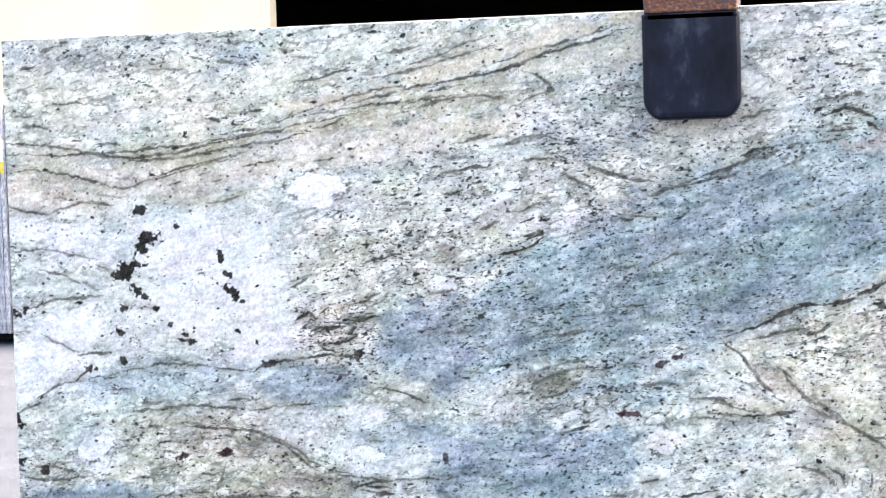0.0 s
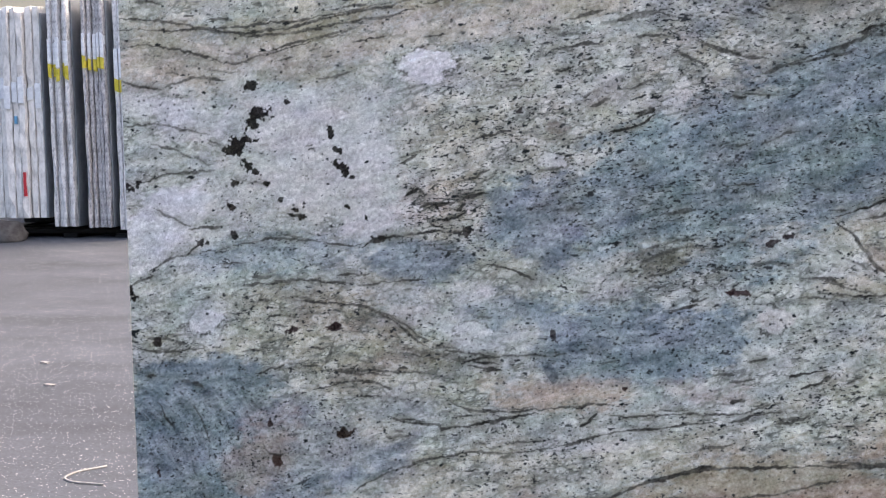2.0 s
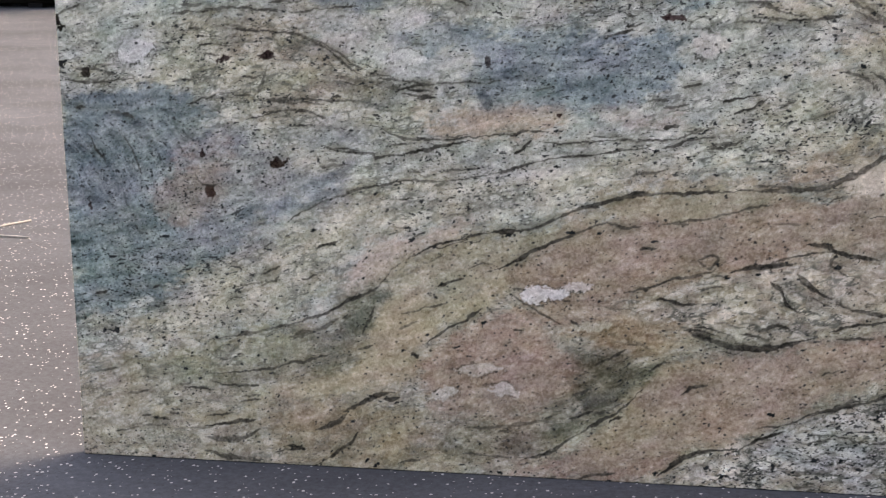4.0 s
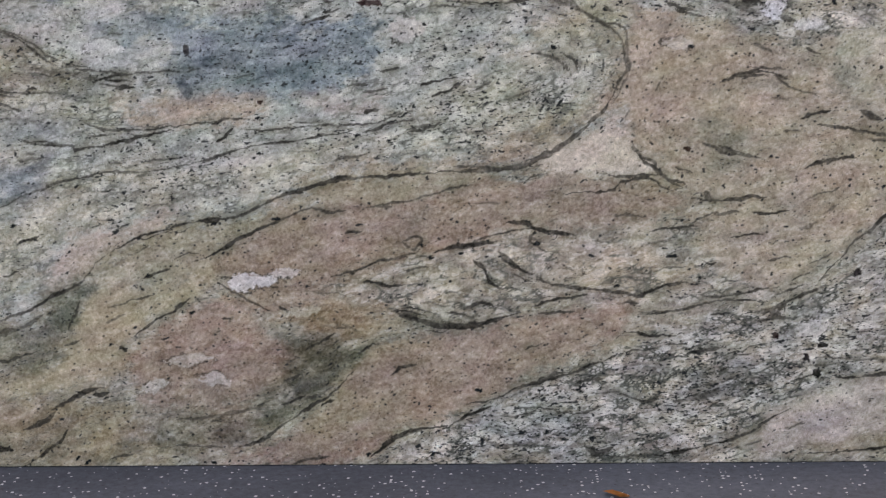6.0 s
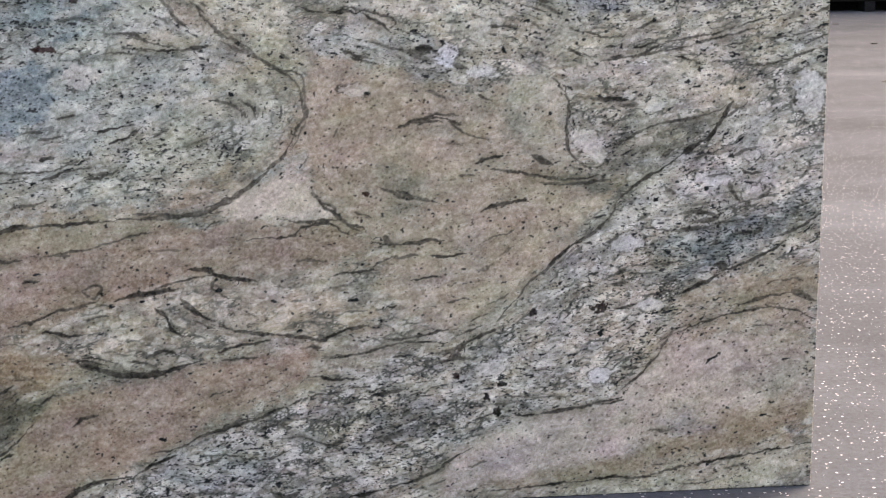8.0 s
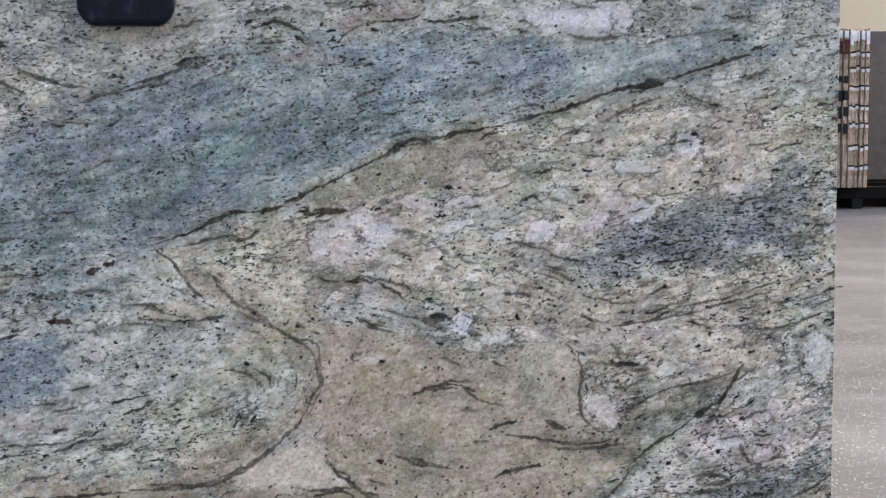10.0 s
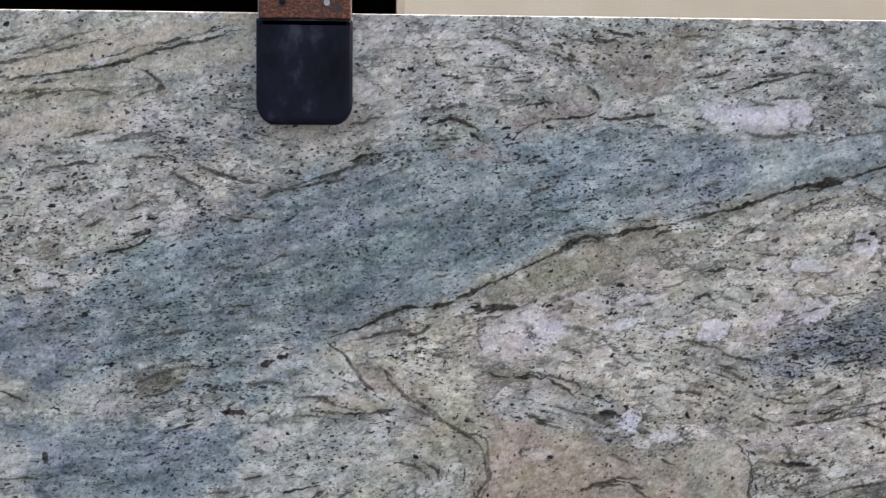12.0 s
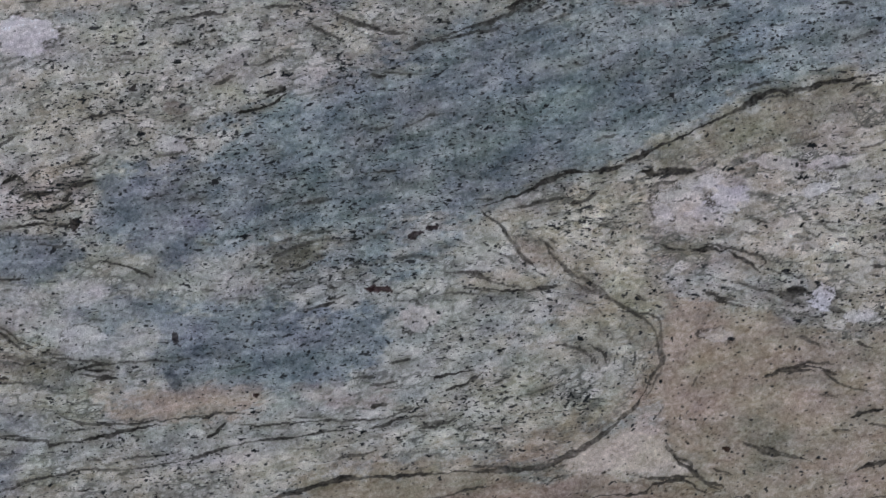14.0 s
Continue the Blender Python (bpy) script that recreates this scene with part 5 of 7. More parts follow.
def dark_veins():
    vein(0.0040, 0.75, [(0.047, 1.000), (0.081, 1.019), (0.113, 1.031), (0.132, 1.033), (0.159, 1.051), (0.178, 1.060)])
    vein(0.0040, 0.55, [(0.241, 1.057), (0.297, 1.063), (0.323, 1.071), (0.372, 1.069), (0.421, 1.067), (0.494, 1.055), (0.524, 1.060)])
    vein(0.0050, 0.85, [(0.524, 1.052), (0.555, 1.069), (0.603, 1.075), (0.662, 1.083), (0.733, 1.082), (0.768, 1.089)])
    vein(0.0040, 0.8, [(0.778, 1.017), (0.813, 1.014), (0.848, 1.003), (0.894, 0.983)])
    vein(0.0030, 0.55, [(0.294, 0.974), (0.369, 0.984), (0.442, 0.981), (0.515, 0.976)])
    vein(0.0030, 0.6, [(0.515, 0.973), (0.588, 0.982), (0.660, 0.986)])
    vein(0.0030, 0.6, [(0.342, 0.945), (0.416, 0.937), (0.490, 0.934), (0.538, 0.923), (0.574, 0.912)])
    vein(0.0030, 0.6, [(0.514, 0.935), (0.586, 0.906), (0.633, 0.877), (0.680, 0.849), (0.727, 0.826)])
    vein(0.0090, 0.35, [(0.596, 0.847), (0.680, 0.831), (0.763, 0.815)])
    vein(0.0040, 0.75, [(0.727, 0.814), (0.775, 0.827), (0.810, 0.830)])
    vein(0.0040, 0.7, [(0.739, 0.809), (0.809, 0.802)])
    vein(0.0040, 0.65, [(0.410, 0.755), (0.485, 0.772), (0.546, 0.770), (0.582, 0.759)])
    vein(0.0030, 0.6, [(0.496, 0.739), (0.557, 0.746)])
    vein(0.0030, 0.5, [(0.423, 0.785), (0.485, 0.796), (0.583, 0.794), (0.679, 0.796)])
    vein(0.0030, 0.6, [(0.006, 1.187), (0.051, 1.191), (0.090, 1.206), (0.153, 1.211)])
    vein(0.0040, 0.6, [(0.109, 1.206), (0.166, 1.211)])
    vein(0.0030, 0.5, [(0.068, 1.271), (0.118, 1.259), (0.155, 1.241)])
    vein(0.0030, 0.5, [(0.006, 1.307), (0.082, 1.309), (0.157, 1.296), (0.195, 1.287)])
    vein(0.0030, 0.6, [(0.000, 0.839), (0.045, 0.830), (0.110, 0.831), (0.168, 0.835)])
    vein(0.0060, 0.6, [(0.034, 0.858), (0.098, 0.853), (0.136, 0.841)])
    vein(0.0025, 0.5, [(0.130, 0.719), (0.154, 0.683), (0.172, 0.634)])
    vein(0.0030, 0.5, [(0.061, 1.135), (0.123, 1.105), (0.148, 1.095)])
    vein(0.0060, 0.4, [(0.437, 0.809), (0.450, 0.845), (0.463, 0.869)])
    vein(0.0040, 0.85, [(1.034, 1.280), (1.067, 1.290)])
    vein(0.0040, 0.8, [(1.090, 1.312), (1.128, 1.327)])
    vein(0.0050, 0.65, [(1.416, 0.991), (1.459, 0.994), (1.480, 0.981), (1.512, 0.970), (1.583, 0.962)])
    vein(0.0060, 0.6, [(1.110, 1.052), (1.132, 1.057)])
    vein(0.0040, 0.9, [(0.617, 1.155), (0.641, 1.172), (0.658, 1.155)])
    vein(0.0040, 0.9, [(0.646, 1.132), (0.670, 1.143), (0.687, 1.126)])
    vein(0.0040, 0.9, [(0.687, 1.109), (0.722, 1.114), (0.746, 1.131)])
    vein(0.0040, 0.9, [(0.670, 1.172), (0.688, 1.183)])
    vein(0.0040, 0.9, [(0.734, 1.149), (0.764, 1.160), (0.793, 1.165)])
    vein(0.0040, 0.9, [(0.663, 1.103), (0.698, 1.089)])
    vein(0.0040, 0.9, [(0.722, 1.124), (0.740, 1.143)])
    vein(0.0030, 0.5, [(0.155, 1.247), (0.204, 1.222)])
    vein(0.0050, 0.9, [(1.473, 1.111), (1.512, 1.126), (1.568, 1.148), (1.623, 1.171), (1.679, 1.176), (1.735, 1.193), (1.780, 1.213), (1.836, 1.239), (1.870, 1.258)])
    vein(0.0080, 0.95, [(1.870, 1.258), (1.926, 1.284), (1.971, 1.309), (2.017, 1.315), (2.074, 1.327), (2.142, 1.339)])
    vein(0.0060, 0.95, [(2.142, 1.339), (2.199, 1.354), (2.280, 1.371), (2.349, 1.395), (2.395, 1.412)])
    vein(0.0090, 0.95, [(2.395, 1.411), (2.453, 1.423), (2.523, 1.438)])
    vein(0.0060, 0.9, [(2.523, 1.438), (2.582, 1.456), (2.652, 1.477), (2.687, 1.486)])
    vein(0.0030, 0.7, [(2.687, 1.495), (2.732, 1.506)])
    vein(0.0100, 0.85, [(1.752, 1.174), (1.803, 1.174), (1.848, 1.176)])
    vein(0.0030, 0.75, [(2.536, 1.413), (2.572, 1.396), (2.608, 1.379), (2.632, 1.382)])
    vein(0.0050, 0.7, [(1.473, 1.103), (1.501, 1.080), (1.524, 1.052), (1.546, 1.018), (1.569, 1.001)])
    vein(0.0050, 0.55, [(1.580, 1.052), (1.597, 1.023), (1.625, 0.995), (1.659, 0.978), (1.682, 0.949), (1.716, 0.937)])
    vein(0.0040, 0.55, [(1.512, 1.109), (1.579, 1.120), (1.624, 1.131)])
    vein(0.0050, 0.55, [(1.659, 0.978), (1.704, 0.943), (1.739, 0.920), (1.779, 0.891), (1.791, 0.868), (1.791, 0.831)])
    vein(0.0030, 0.6, [(1.402, 0.990), (1.446, 0.996), (1.457, 0.984)])
    vein(0.0050, 0.75, [(1.463, 0.967), (1.513, 0.959), (1.558, 0.963), (1.614, 0.972)])
    vein(0.0030, 0.6, [(1.603, 0.955), (1.648, 0.955)])
    vein(0.0050, 0.85, [(1.771, 1.042), (1.805, 1.036), (1.851, 1.034), (1.908, 1.028)])
    vein(0.0040, 0.7, [(1.908, 1.028), (1.942, 1.010), (1.966, 0.995)])
    vein(0.0030, 0.45, [(1.989, 0.993), (2.058, 0.981)])
    vein(0.0070, 0.75, [(1.972, 0.958), (2.013, 0.952), (2.047, 0.949)])
    vein(0.0060, 0.7, [(1.966, 0.961), (2.024, 0.941), (2.059, 0.929)])
    vein(0.0040, 0.6, [(1.886, 0.942), (1.944, 0.926)])
    vein(0.0030, 0.55, [(2.315, 0.956), (2.363, 0.944), (2.387, 0.926)])
    vein(0.0040, 0.65, [(2.375, 0.926), (2.434, 0.932), (2.493, 0.943), (2.552, 0.952), (2.635, 0.972), (2.695, 0.987), (2.752, 1.000)])
    vein(0.0040, 0.8, [(2.553, 0.937), (2.589, 0.928), (2.613, 0.919)])
    vein(0.0030, 0.6, [(2.192, 1.176), (2.227, 1.199), (2.250, 1.182)])
    vein(0.0030, 0.55, [(2.194, 1.107), (2.253, 1.090), (2.288, 1.070), (2.335, 1.066)])
    vein(0.0030, 0.5, [(2.056, 1.085), (2.114, 1.079), (2.160, 1.067)])
    vein(0.0040, 0.7, [(2.374, 1.142), (2.427, 1.159), (2.474, 1.171)])
    vein(0.0030, 0.6, [(2.461, 1.194), (2.485, 1.176)])
    vein(0.0030, 0.5, [(2.400, 1.246), (2.459, 1.240), (2.506, 1.252)])
    vein(0.0030, 0.6, [(2.077, 1.176), (2.123, 1.182)])
    vein(0.0040, 0.8, [(1.832, 1.508), (1.859, 1.531), (1.899, 1.543), (1.944, 1.549), (1.983, 1.557), (2.000, 1.563)])
    vein(0.0040, 0.8, [(2.000, 1.555), (2.046, 1.550), (2.103, 1.556)])
    vein(0.0060, 0.85, [(2.097, 1.558), (2.120, 1.560)])
    vein(0.0050, 0.9, [(1.976, 1.614), (1.997, 1.602), (2.002, 1.583)])
    vein(0.0040, 0.75, [(1.918, 1.721), (1.935, 1.710)])
    vein(0.0040, 0.75, [(1.907, 1.695), (1.930, 1.693)])
    vein(0.0050, 0.75, [(1.941, 1.677), (1.958, 1.671)])
    vein(0.0040, 0.8, [(1.675, 1.534), (1.708, 1.548), (1.753, 1.535), (1.770, 1.524)])
    vein(0.0050, 0.9, [(1.748, 1.519), (1.770, 1.508), (1.787, 1.497)])
    vein(0.0050, 0.8, [(1.664, 1.501), (1.698, 1.504), (1.731, 1.509)])
    vein(0.0040, 0.85, [(1.510, 1.461), (1.543, 1.469), (1.570, 1.478)])
    vein(0.0050, 0.65, [(1.335, 1.393), (1.400, 1.410), (1.433, 1.421)])
    vein(0.0060, 0.65, [(1.433, 1.421), (1.477, 1.438), (1.521, 1.450), (1.565, 1.475)])
    vein(0.0040, 0.6, [(1.204, 1.458), (1.248, 1.442), (1.291, 1.425)])
    vein(0.0060, 0.55, [(1.054, 1.500), (1.097, 1.506), (1.129, 1.511)])
    vein(0.0030, 0.7, [(2.239, 1.603), (2.274, 1.604), (2.365, 1.631), (2.411, 1.645), (2.481, 1.637)])
    vein(0.0040, 0.6, [(2.270, 1.727), (2.304, 1.735), (2.362, 1.732), (2.444, 1.724)])
    vein(0.0070, 0.5, [(2.299, 1.525), (2.357, 1.516), (2.415, 1.526)])
    vein(0.0030, 0.45, [(2.451, 1.504), (2.532, 1.522), (2.650, 1.540)])
    vein(0.0060, 0.6, [(2.554, 1.585), (2.589, 1.577)])
    vein(0.0060, 0.8, [(2.612, 1.744), (2.624, 1.739)])
    vein(0.0040, 0.85, [(1.032, 1.281), (1.075, 1.289), (1.107, 1.303), (1.129, 1.320)])
    vein(0.0060, 0.45, [(1.084, 1.020), (1.128, 1.037), (1.182, 1.053), (1.259, 1.053)])
    vein(0.0040, 0.65, [(-0.003, 1.511), (0.062, 1.510), (0.138, 1.504), (0.176, 1.509), (0.238, 1.501), (0.300, 1.497), (0.387, 1.507), (0.460, 1.520), (0.533, 1.534), (0.629, 1.549), (0.700, 1.563), (0.782, 1.575)])
    vein(0.0030, 0.55, [(-0.002, 1.533), (0.062, 1.531), (0.138, 1.519), (0.176, 1.509)])
    vein(0.0030, 0.6, [(0.176, 1.507), (0.263, 1.510), (0.350, 1.516), (0.412, 1.521), (0.509, 1.534), (0.605, 1.552)])
    vein(0.0040, 0.55, [(0.263, 1.498), (0.300, 1.489), (0.386, 1.495), (0.460, 1.505), (0.556, 1.517), (0.652, 1.534)])
    vein(0.0030, 0.6, [(-0.004, 1.473), (0.060, 1.477), (0.124, 1.467), (0.186, 1.453), (0.236, 1.437), (0.273, 1.437), (0.311, 1.448), (0.385, 1.464), (0.435, 1.479)])
    vein(0.0030, 0.5, [(0.311, 1.450), (0.386, 1.472), (0.459, 1.487), (0.556, 1.508)])
    vein(0.0040, 0.6, [(-0.007, 1.401), (0.045, 1.389), (0.083, 1.385), (0.121, 1.396), (0.160, 1.407), (0.197, 1.406), (0.235, 1.399)])
    vein(0.0040, 0.5, [(0.432, 1.399), (0.457, 1.401), (0.493, 1.406), (0.530, 1.419)])
    vein(0.0050, 0.9, [(0.443, 1.571), (0.474, 1.566)])
    vein(0.0030, 0.55, [(0.557, 1.554), (0.629, 1.569), (0.677, 1.590), (0.748, 1.604), (0.806, 1.616), (0.864, 1.625)])
    vein(0.0030, 0.6, [(0.629, 1.563), (0.700, 1.578), (0.805, 1.586), (0.897, 1.594), (0.977, 1.602)])
    vein(0.0030, 0.55, [(0.729, 1.588), (0.806, 1.602), (0.863, 1.617), (0.932, 1.626), (0.978, 1.635), (1.034, 1.641), (1.090, 1.650)])
    vein(0.0040, 0.75, [(0.978, 1.638), (1.045, 1.644), (1.112, 1.663), (1.179, 1.683), (1.234, 1.697), (1.299, 1.718)])
    vein(0.0030, 0.55, [(0.730, 1.628), (0.807, 1.642), (0.864, 1.651), (0.933, 1.667), (0.990, 1.685), (1.046, 1.694)])
    vein(0.0040, 0.55, [(0.864, 1.662), (0.933, 1.682), (0.979, 1.702), (1.024, 1.711)])
    vein(0.0030, 0.6, [(1.034, 1.655), (1.102, 1.680), (1.157, 1.689), (1.223, 1.708), (1.288, 1.727)])
    vein(0.0030, 0.5, [(1.090, 1.642), (1.134, 1.624), (1.150, 1.604), (1.111, 1.590), (1.066, 1.571)])
    vein(0.0070, 0.7, [(1.139, 1.602), (1.155, 1.603)])
    vein(0.0040, 0.5, [(0.863, 1.578), (0.977, 1.596), (1.067, 1.593)])
    vein(0.0050, 0.6, [(1.065, 1.499), (1.098, 1.513), (1.121, 1.514), (1.165, 1.507)])
    vein(0.0040, 0.75, [(0.940, 1.447), (0.974, 1.452), (1.019, 1.456)])
    vein(0.0050, 0.6, [(0.835, 1.387), (0.859, 1.392)])
    vein(0.0040, 0.6, [(1.208, 1.462), (1.240, 1.447), (1.294, 1.427), (1.348, 1.421)])
    vein(0.0060, 0.65, [(1.380, 1.404), (1.412, 1.408), (1.455, 1.418), (1.487, 1.423)])
    vein(0.0050, 0.7, [(1.519, 1.460), (1.560, 1.459), (1.590, 1.474)])
    vein(0.0040, 0.85, [(1.084, 1.318), (1.128, 1.331)])
    vein(0.0040, 0.55, [(0.465, 1.686), (0.513, 1.681)])
    vein(0.0050, 0.8, [(0.709, 0.443), (0.793, 0.490), (0.864, 0.512), (0.912, 0.524), (0.982, 0.532), (1.034, 0.549), (1.099, 0.577), (1.168, 0.598), (1.214, 0.612), (1.260, 0.614), (1.328, 0.617), (1.374, 0.622), (1.487, 0.623)])
    vein(0.0090, 0.6, [(1.442, 0.622), (1.544, 0.627), (1.600, 0.641), (1.656, 0.668), (1.700, 0.698), (1.722, 0.722)])
    vein(0.0050, 0.85, [(1.168, 0.597), (1.214, 0.608), (1.260, 0.612), (1.340, 0.616)])
    vein(0.0070, 0.7, [(1.716, 0.722), (1.743, 0.739), (1.760, 0.762)])
    vein(0.0050, 0.5, [(1.760, 0.762), (1.778, 0.801), (1.797, 0.834), (1.796, 0.867), (1.793, 0.895), (1.773, 0.911), (1.718, 0.923)])
    vein(0.0050, 0.65, [(0.709, 0.443), (0.671, 0.396), (0.610, 0.372), (0.548, 0.335), (0.425, 0.298), (0.302, 0.275)])
    vein(0.0040, 0.7, [(0.909, 0.439), (0.992, 0.481), (1.027, 0.498), (1.086, 0.525), (1.162, 0.551)])
    vein(0.0050, 0.8, [(1.158, 0.551), (1.190, 0.544), (1.230, 0.543)])
    vein(0.0030, 0.55, [(1.259, 0.551), (1.317, 0.563), (1.374, 0.568), (1.431, 0.586), (1.487, 0.595)])
    vein(0.0030, 0.7, [(1.668, 0.574), (1.757, 0.580), (1.791, 0.599), (1.835, 0.603), (1.869, 0.588), (1.908, 0.582)])
    vein(0.0030, 0.6, [(1.757, 0.609), (1.857, 0.610)])
    vein(0.0050, 0.55, [(1.800, 0.683), (1.823, 0.652), (1.851, 0.637), (1.857, 0.614), (1.908, 0.597), (1.914, 0.583)])
    vein(0.0040, 0.8, [(2.048, 0.534), (2.082, 0.529), (2.123, 0.537)])
    vein(0.0030, 0.6, [(1.927, 0.511), (1.971, 0.537)])
    vein(0.0040, 0.6, [(1.838, 0.496), (1.882, 0.505), (1.938, 0.505)])
    vein(0.0070, 0.6, [(1.944, 0.677), (1.989, 0.659), (2.033, 0.651), (2.066, 0.640)])
    vein(0.0040, 0.75, [(1.984, 0.800), (2.027, 0.816), (2.070, 0.826)])
    vein(0.0030, 0.6, [(2.081, 0.812), (2.112, 0.804)])
    vein(0.0060, 0.6, [(2.036, 0.873), (2.069, 0.860), (2.080, 0.852)])
    vein(0.0040, 0.75, [(1.375, 0.805), (1.409, 0.806), (1.459, 0.814)])
    vein(0.0040, 0.75, [(1.403, 0.775), (1.442, 0.791), (1.476, 0.811)])
    vein(0.0040, 0.7, [(1.261, 0.707), (1.307, 0.718), (1.352, 0.730), (1.375, 0.735)])
    vein(0.0030, 0.6, [(1.296, 0.724), (1.352, 0.747)])
    vein(0.0030, 0.65, [(0.671, 0.747), (0.700, 0.732), (0.757, 0.718), (0.815, 0.714), (0.884, 0.722), (0.954, 0.731), (0.988, 0.739)])
    vein(0.0040, 0.8, [(0.598, 0.692), (0.674, 0.685), (0.685, 0.677), (0.744, 0.687), (0.826, 0.703), (0.884, 0.714)])
    vein(0.0030, 0.7, [(1.033, 0.714), (1.102, 0.717), (1.193, 0.722), (1.243, 0.722), (1.296, 0.726)])
    vein(0.0040, 0.75, [(0.916, 0.645), (0.974, 0.662), (1.021, 0.676), (1.079, 0.687), (1.147, 0.693), (1.243, 0.711)])
    vein(0.0030, 0.6, [(0.489, 0.539), (0.538, 0.569), (0.593, 0.593), (0.641, 0.608), (0.694, 0.619), (0.753, 0.631), (0.823, 0.633), (0.916, 0.645)])
    vein(0.0040, 0.8, [(0.970, 0.689), (1.005, 0.719)])
    vein(0.0030, 0.6, [(0.463, 0.947), (0.525, 0.927), (0.582, 0.901), (0.626, 0.870), (0.665, 0.841)])
    vein(0.0040, 0.6, [(0.694, 0.838), (0.762, 0.833), (0.803, 0.829)])
    vein(0.0040, 0.7, [(0.739, 0.818), (0.802, 0.815)])
    vein(0.0030, 0.6, [(0.761, 0.801), (0.801, 0.800)])
    vein(0.0030, 0.55, [(0.423, 0.793), (0.493, 0.791), (0.575, 0.787)])
    vein(0.0030, 0.7, [(0.433, 0.768), (0.504, 0.773), (0.574, 0.765)])
    vein(0.0030, 0.55, [(0.808, 0.831), (0.889, 0.834), (0.946, 0.836)])
    vein(0.0080, 0.85, [(1.555, 0.522), (1.584, 0.519), (1.612, 0.505), (1.646, 0.499), (1.692, 0.490)])
    vein(0.0040, 0.7, [(1.476, 0.472), (1.521, 0.493), (1.556, 0.499), (1.601, 0.507)])
    vein(0.0080, 0.8, [(1.402, 0.452), (1.442, 0.467), (1.487, 0.472), (1.533, 0.479)])
    vein(0.0070, 0.6, [(1.339, 0.481), (1.361, 0.464), (1.379, 0.481), (1.362, 0.491), (1.341, 0.483)])
    vein(0.0070, 0.75, [(1.487, 0.440), (1.510, 0.417), (1.522, 0.387), (1.545, 0.375)])
    vein(0.0090, 0.75, [(1.533, 0.458), (1.567, 0.429), (1.602, 0.411)])
    vein(0.0050, 0.75, [(1.602, 0.399), (1.659, 0.385), (1.727, 0.376)])
    vein(0.0040, 0.6, [(1.612, 0.505), (1.601, 0.476), (1.635, 0.458)])
    vein(0.0050, 0.65, [(1.704, 0.376), (1.773, 0.370), (1.818, 0.359), (1.841, 0.371), (1.874, 0.383), (1.942, 0.389)])
    vein(0.0030, 0.75, [(1.602, 0.342), (1.659, 0.358), (1.716, 0.362)])
    vein(0.0030, 0.6, [(1.614, 0.328), (1.694, 0.329)])
    vein(0.0090, 0.7, [(1.790, 0.347), (1.819, 0.345)])
    vein(0.0060, 0.8, [(1.257, 0.398), (1.315, 0.390), (1.338, 0.388)])
    vein(0.0040, 0.7, [(1.193, 0.410), (1.246, 0.422), (1.292, 0.440), (1.373, 0.458)])
    vein(0.0090, 0.8, [(1.326, 0.333), (1.372, 0.315), (1.418, 0.303), (1.487, 0.304), (1.534, 0.316), (1.579, 0.330)])
    vein(0.0100, 0.6, [(1.333, 0.327), (1.366, 0.321)])
    vein(0.0060, 0.7, [(1.464, 0.339), (1.499, 0.352), (1.522, 0.340)])
    vein(0.0040, 0.8, [(1.842, 0.323), (1.887, 0.327), (1.943, 0.342), (1.999, 0.351), (2.066, 0.352)])
    vein(0.0040, 0.7, [(1.942, 0.365), (1.988, 0.357), (2.054, 0.372), (2.099, 0.378)])
    vein(0.0090, 0.7, [(2.056, 0.325), (2.101, 0.331), (2.131, 0.352)])
    vein(0.0040, 0.7, [(2.057, 0.309), (2.133, 0.313)])
    vein(0.0040, 0.75, [(1.780, 0.269), (1.791, 0.282), (1.814, 0.284), (1.831, 0.279), (1.900, 0.279)])
    vein(0.0030, 0.6, [(1.877, 0.262), (1.923, 0.261)])
    vein(0.0040, 0.7, [(1.470, 0.134), (1.534, 0.147), (1.569, 0.165), (1.638, 0.184), (1.707, 0.207), (1.764, 0.231), (1.809, 0.248)])
    vein(0.0060, 0.8, [(1.264, 0.021), (1.299, 0.048), (1.323, 0.065), (1.370, 0.078), (1.429, 0.084)])
    vein(0.0050, 0.75, [(1.429, 0.084), (1.488, 0.119), (1.523, 0.128)])
    vein(0.0040, 0.6, [(1.719, 0.155), (1.777, 0.155), (1.835, 0.137), (1.869, 0.150)])
    vein(0.0040, 0.6, [(1.627, 0.123), (1.697, 0.109), (1.754, 0.131)])
    vein(0.0050, 0.75, [(1.849, 0.019), (1.895, 0.026), (1.952, 0.036), (2.009, 0.051), (2.065, 0.076), (2.099, 0.097), (2.132, 0.116)])
    vein(0.0130, 0.65, [(1.709, 0.044), (1.739, 0.020), (1.768, 0.033)])
    vein(0.0060, 0.6, [(1.756, 0.014), (1.849, 0.018)])
    vein(0.0100, 0.5, [(1.488, 0.060), (1.546, 0.042), (1.628, 0.050)])
    vein(0.0080, 0.5, [(1.892, 0.138), (1.972, 0.151), (2.038, 0.193)])
    vein(0.0030, 0.65, [(0.295, 0.180), (0.368, 0.174), (0.417, 0.174)])
    vein(0.0030, 0.5, [(0.297, 0.198), (0.419, 0.212), (0.518, 0.237), (0.592, 0.262)])
    vein(0.0080, 0.5, [(0.485, 0.286), (0.546, 0.305), (0.596, 0.335)])
    vein(0.0040, 0.6, [(0.642, 0.299), (0.655, 0.324), (0.669, 0.360)])
    vein(0.0060, 0.7, [(0.634, 0.262), (0.664, 0.275)])
    vein(0.0040, 0.65, [(0.784, 0.288), (0.821, 0.312), (0.870, 0.343), (0.906, 0.367)])
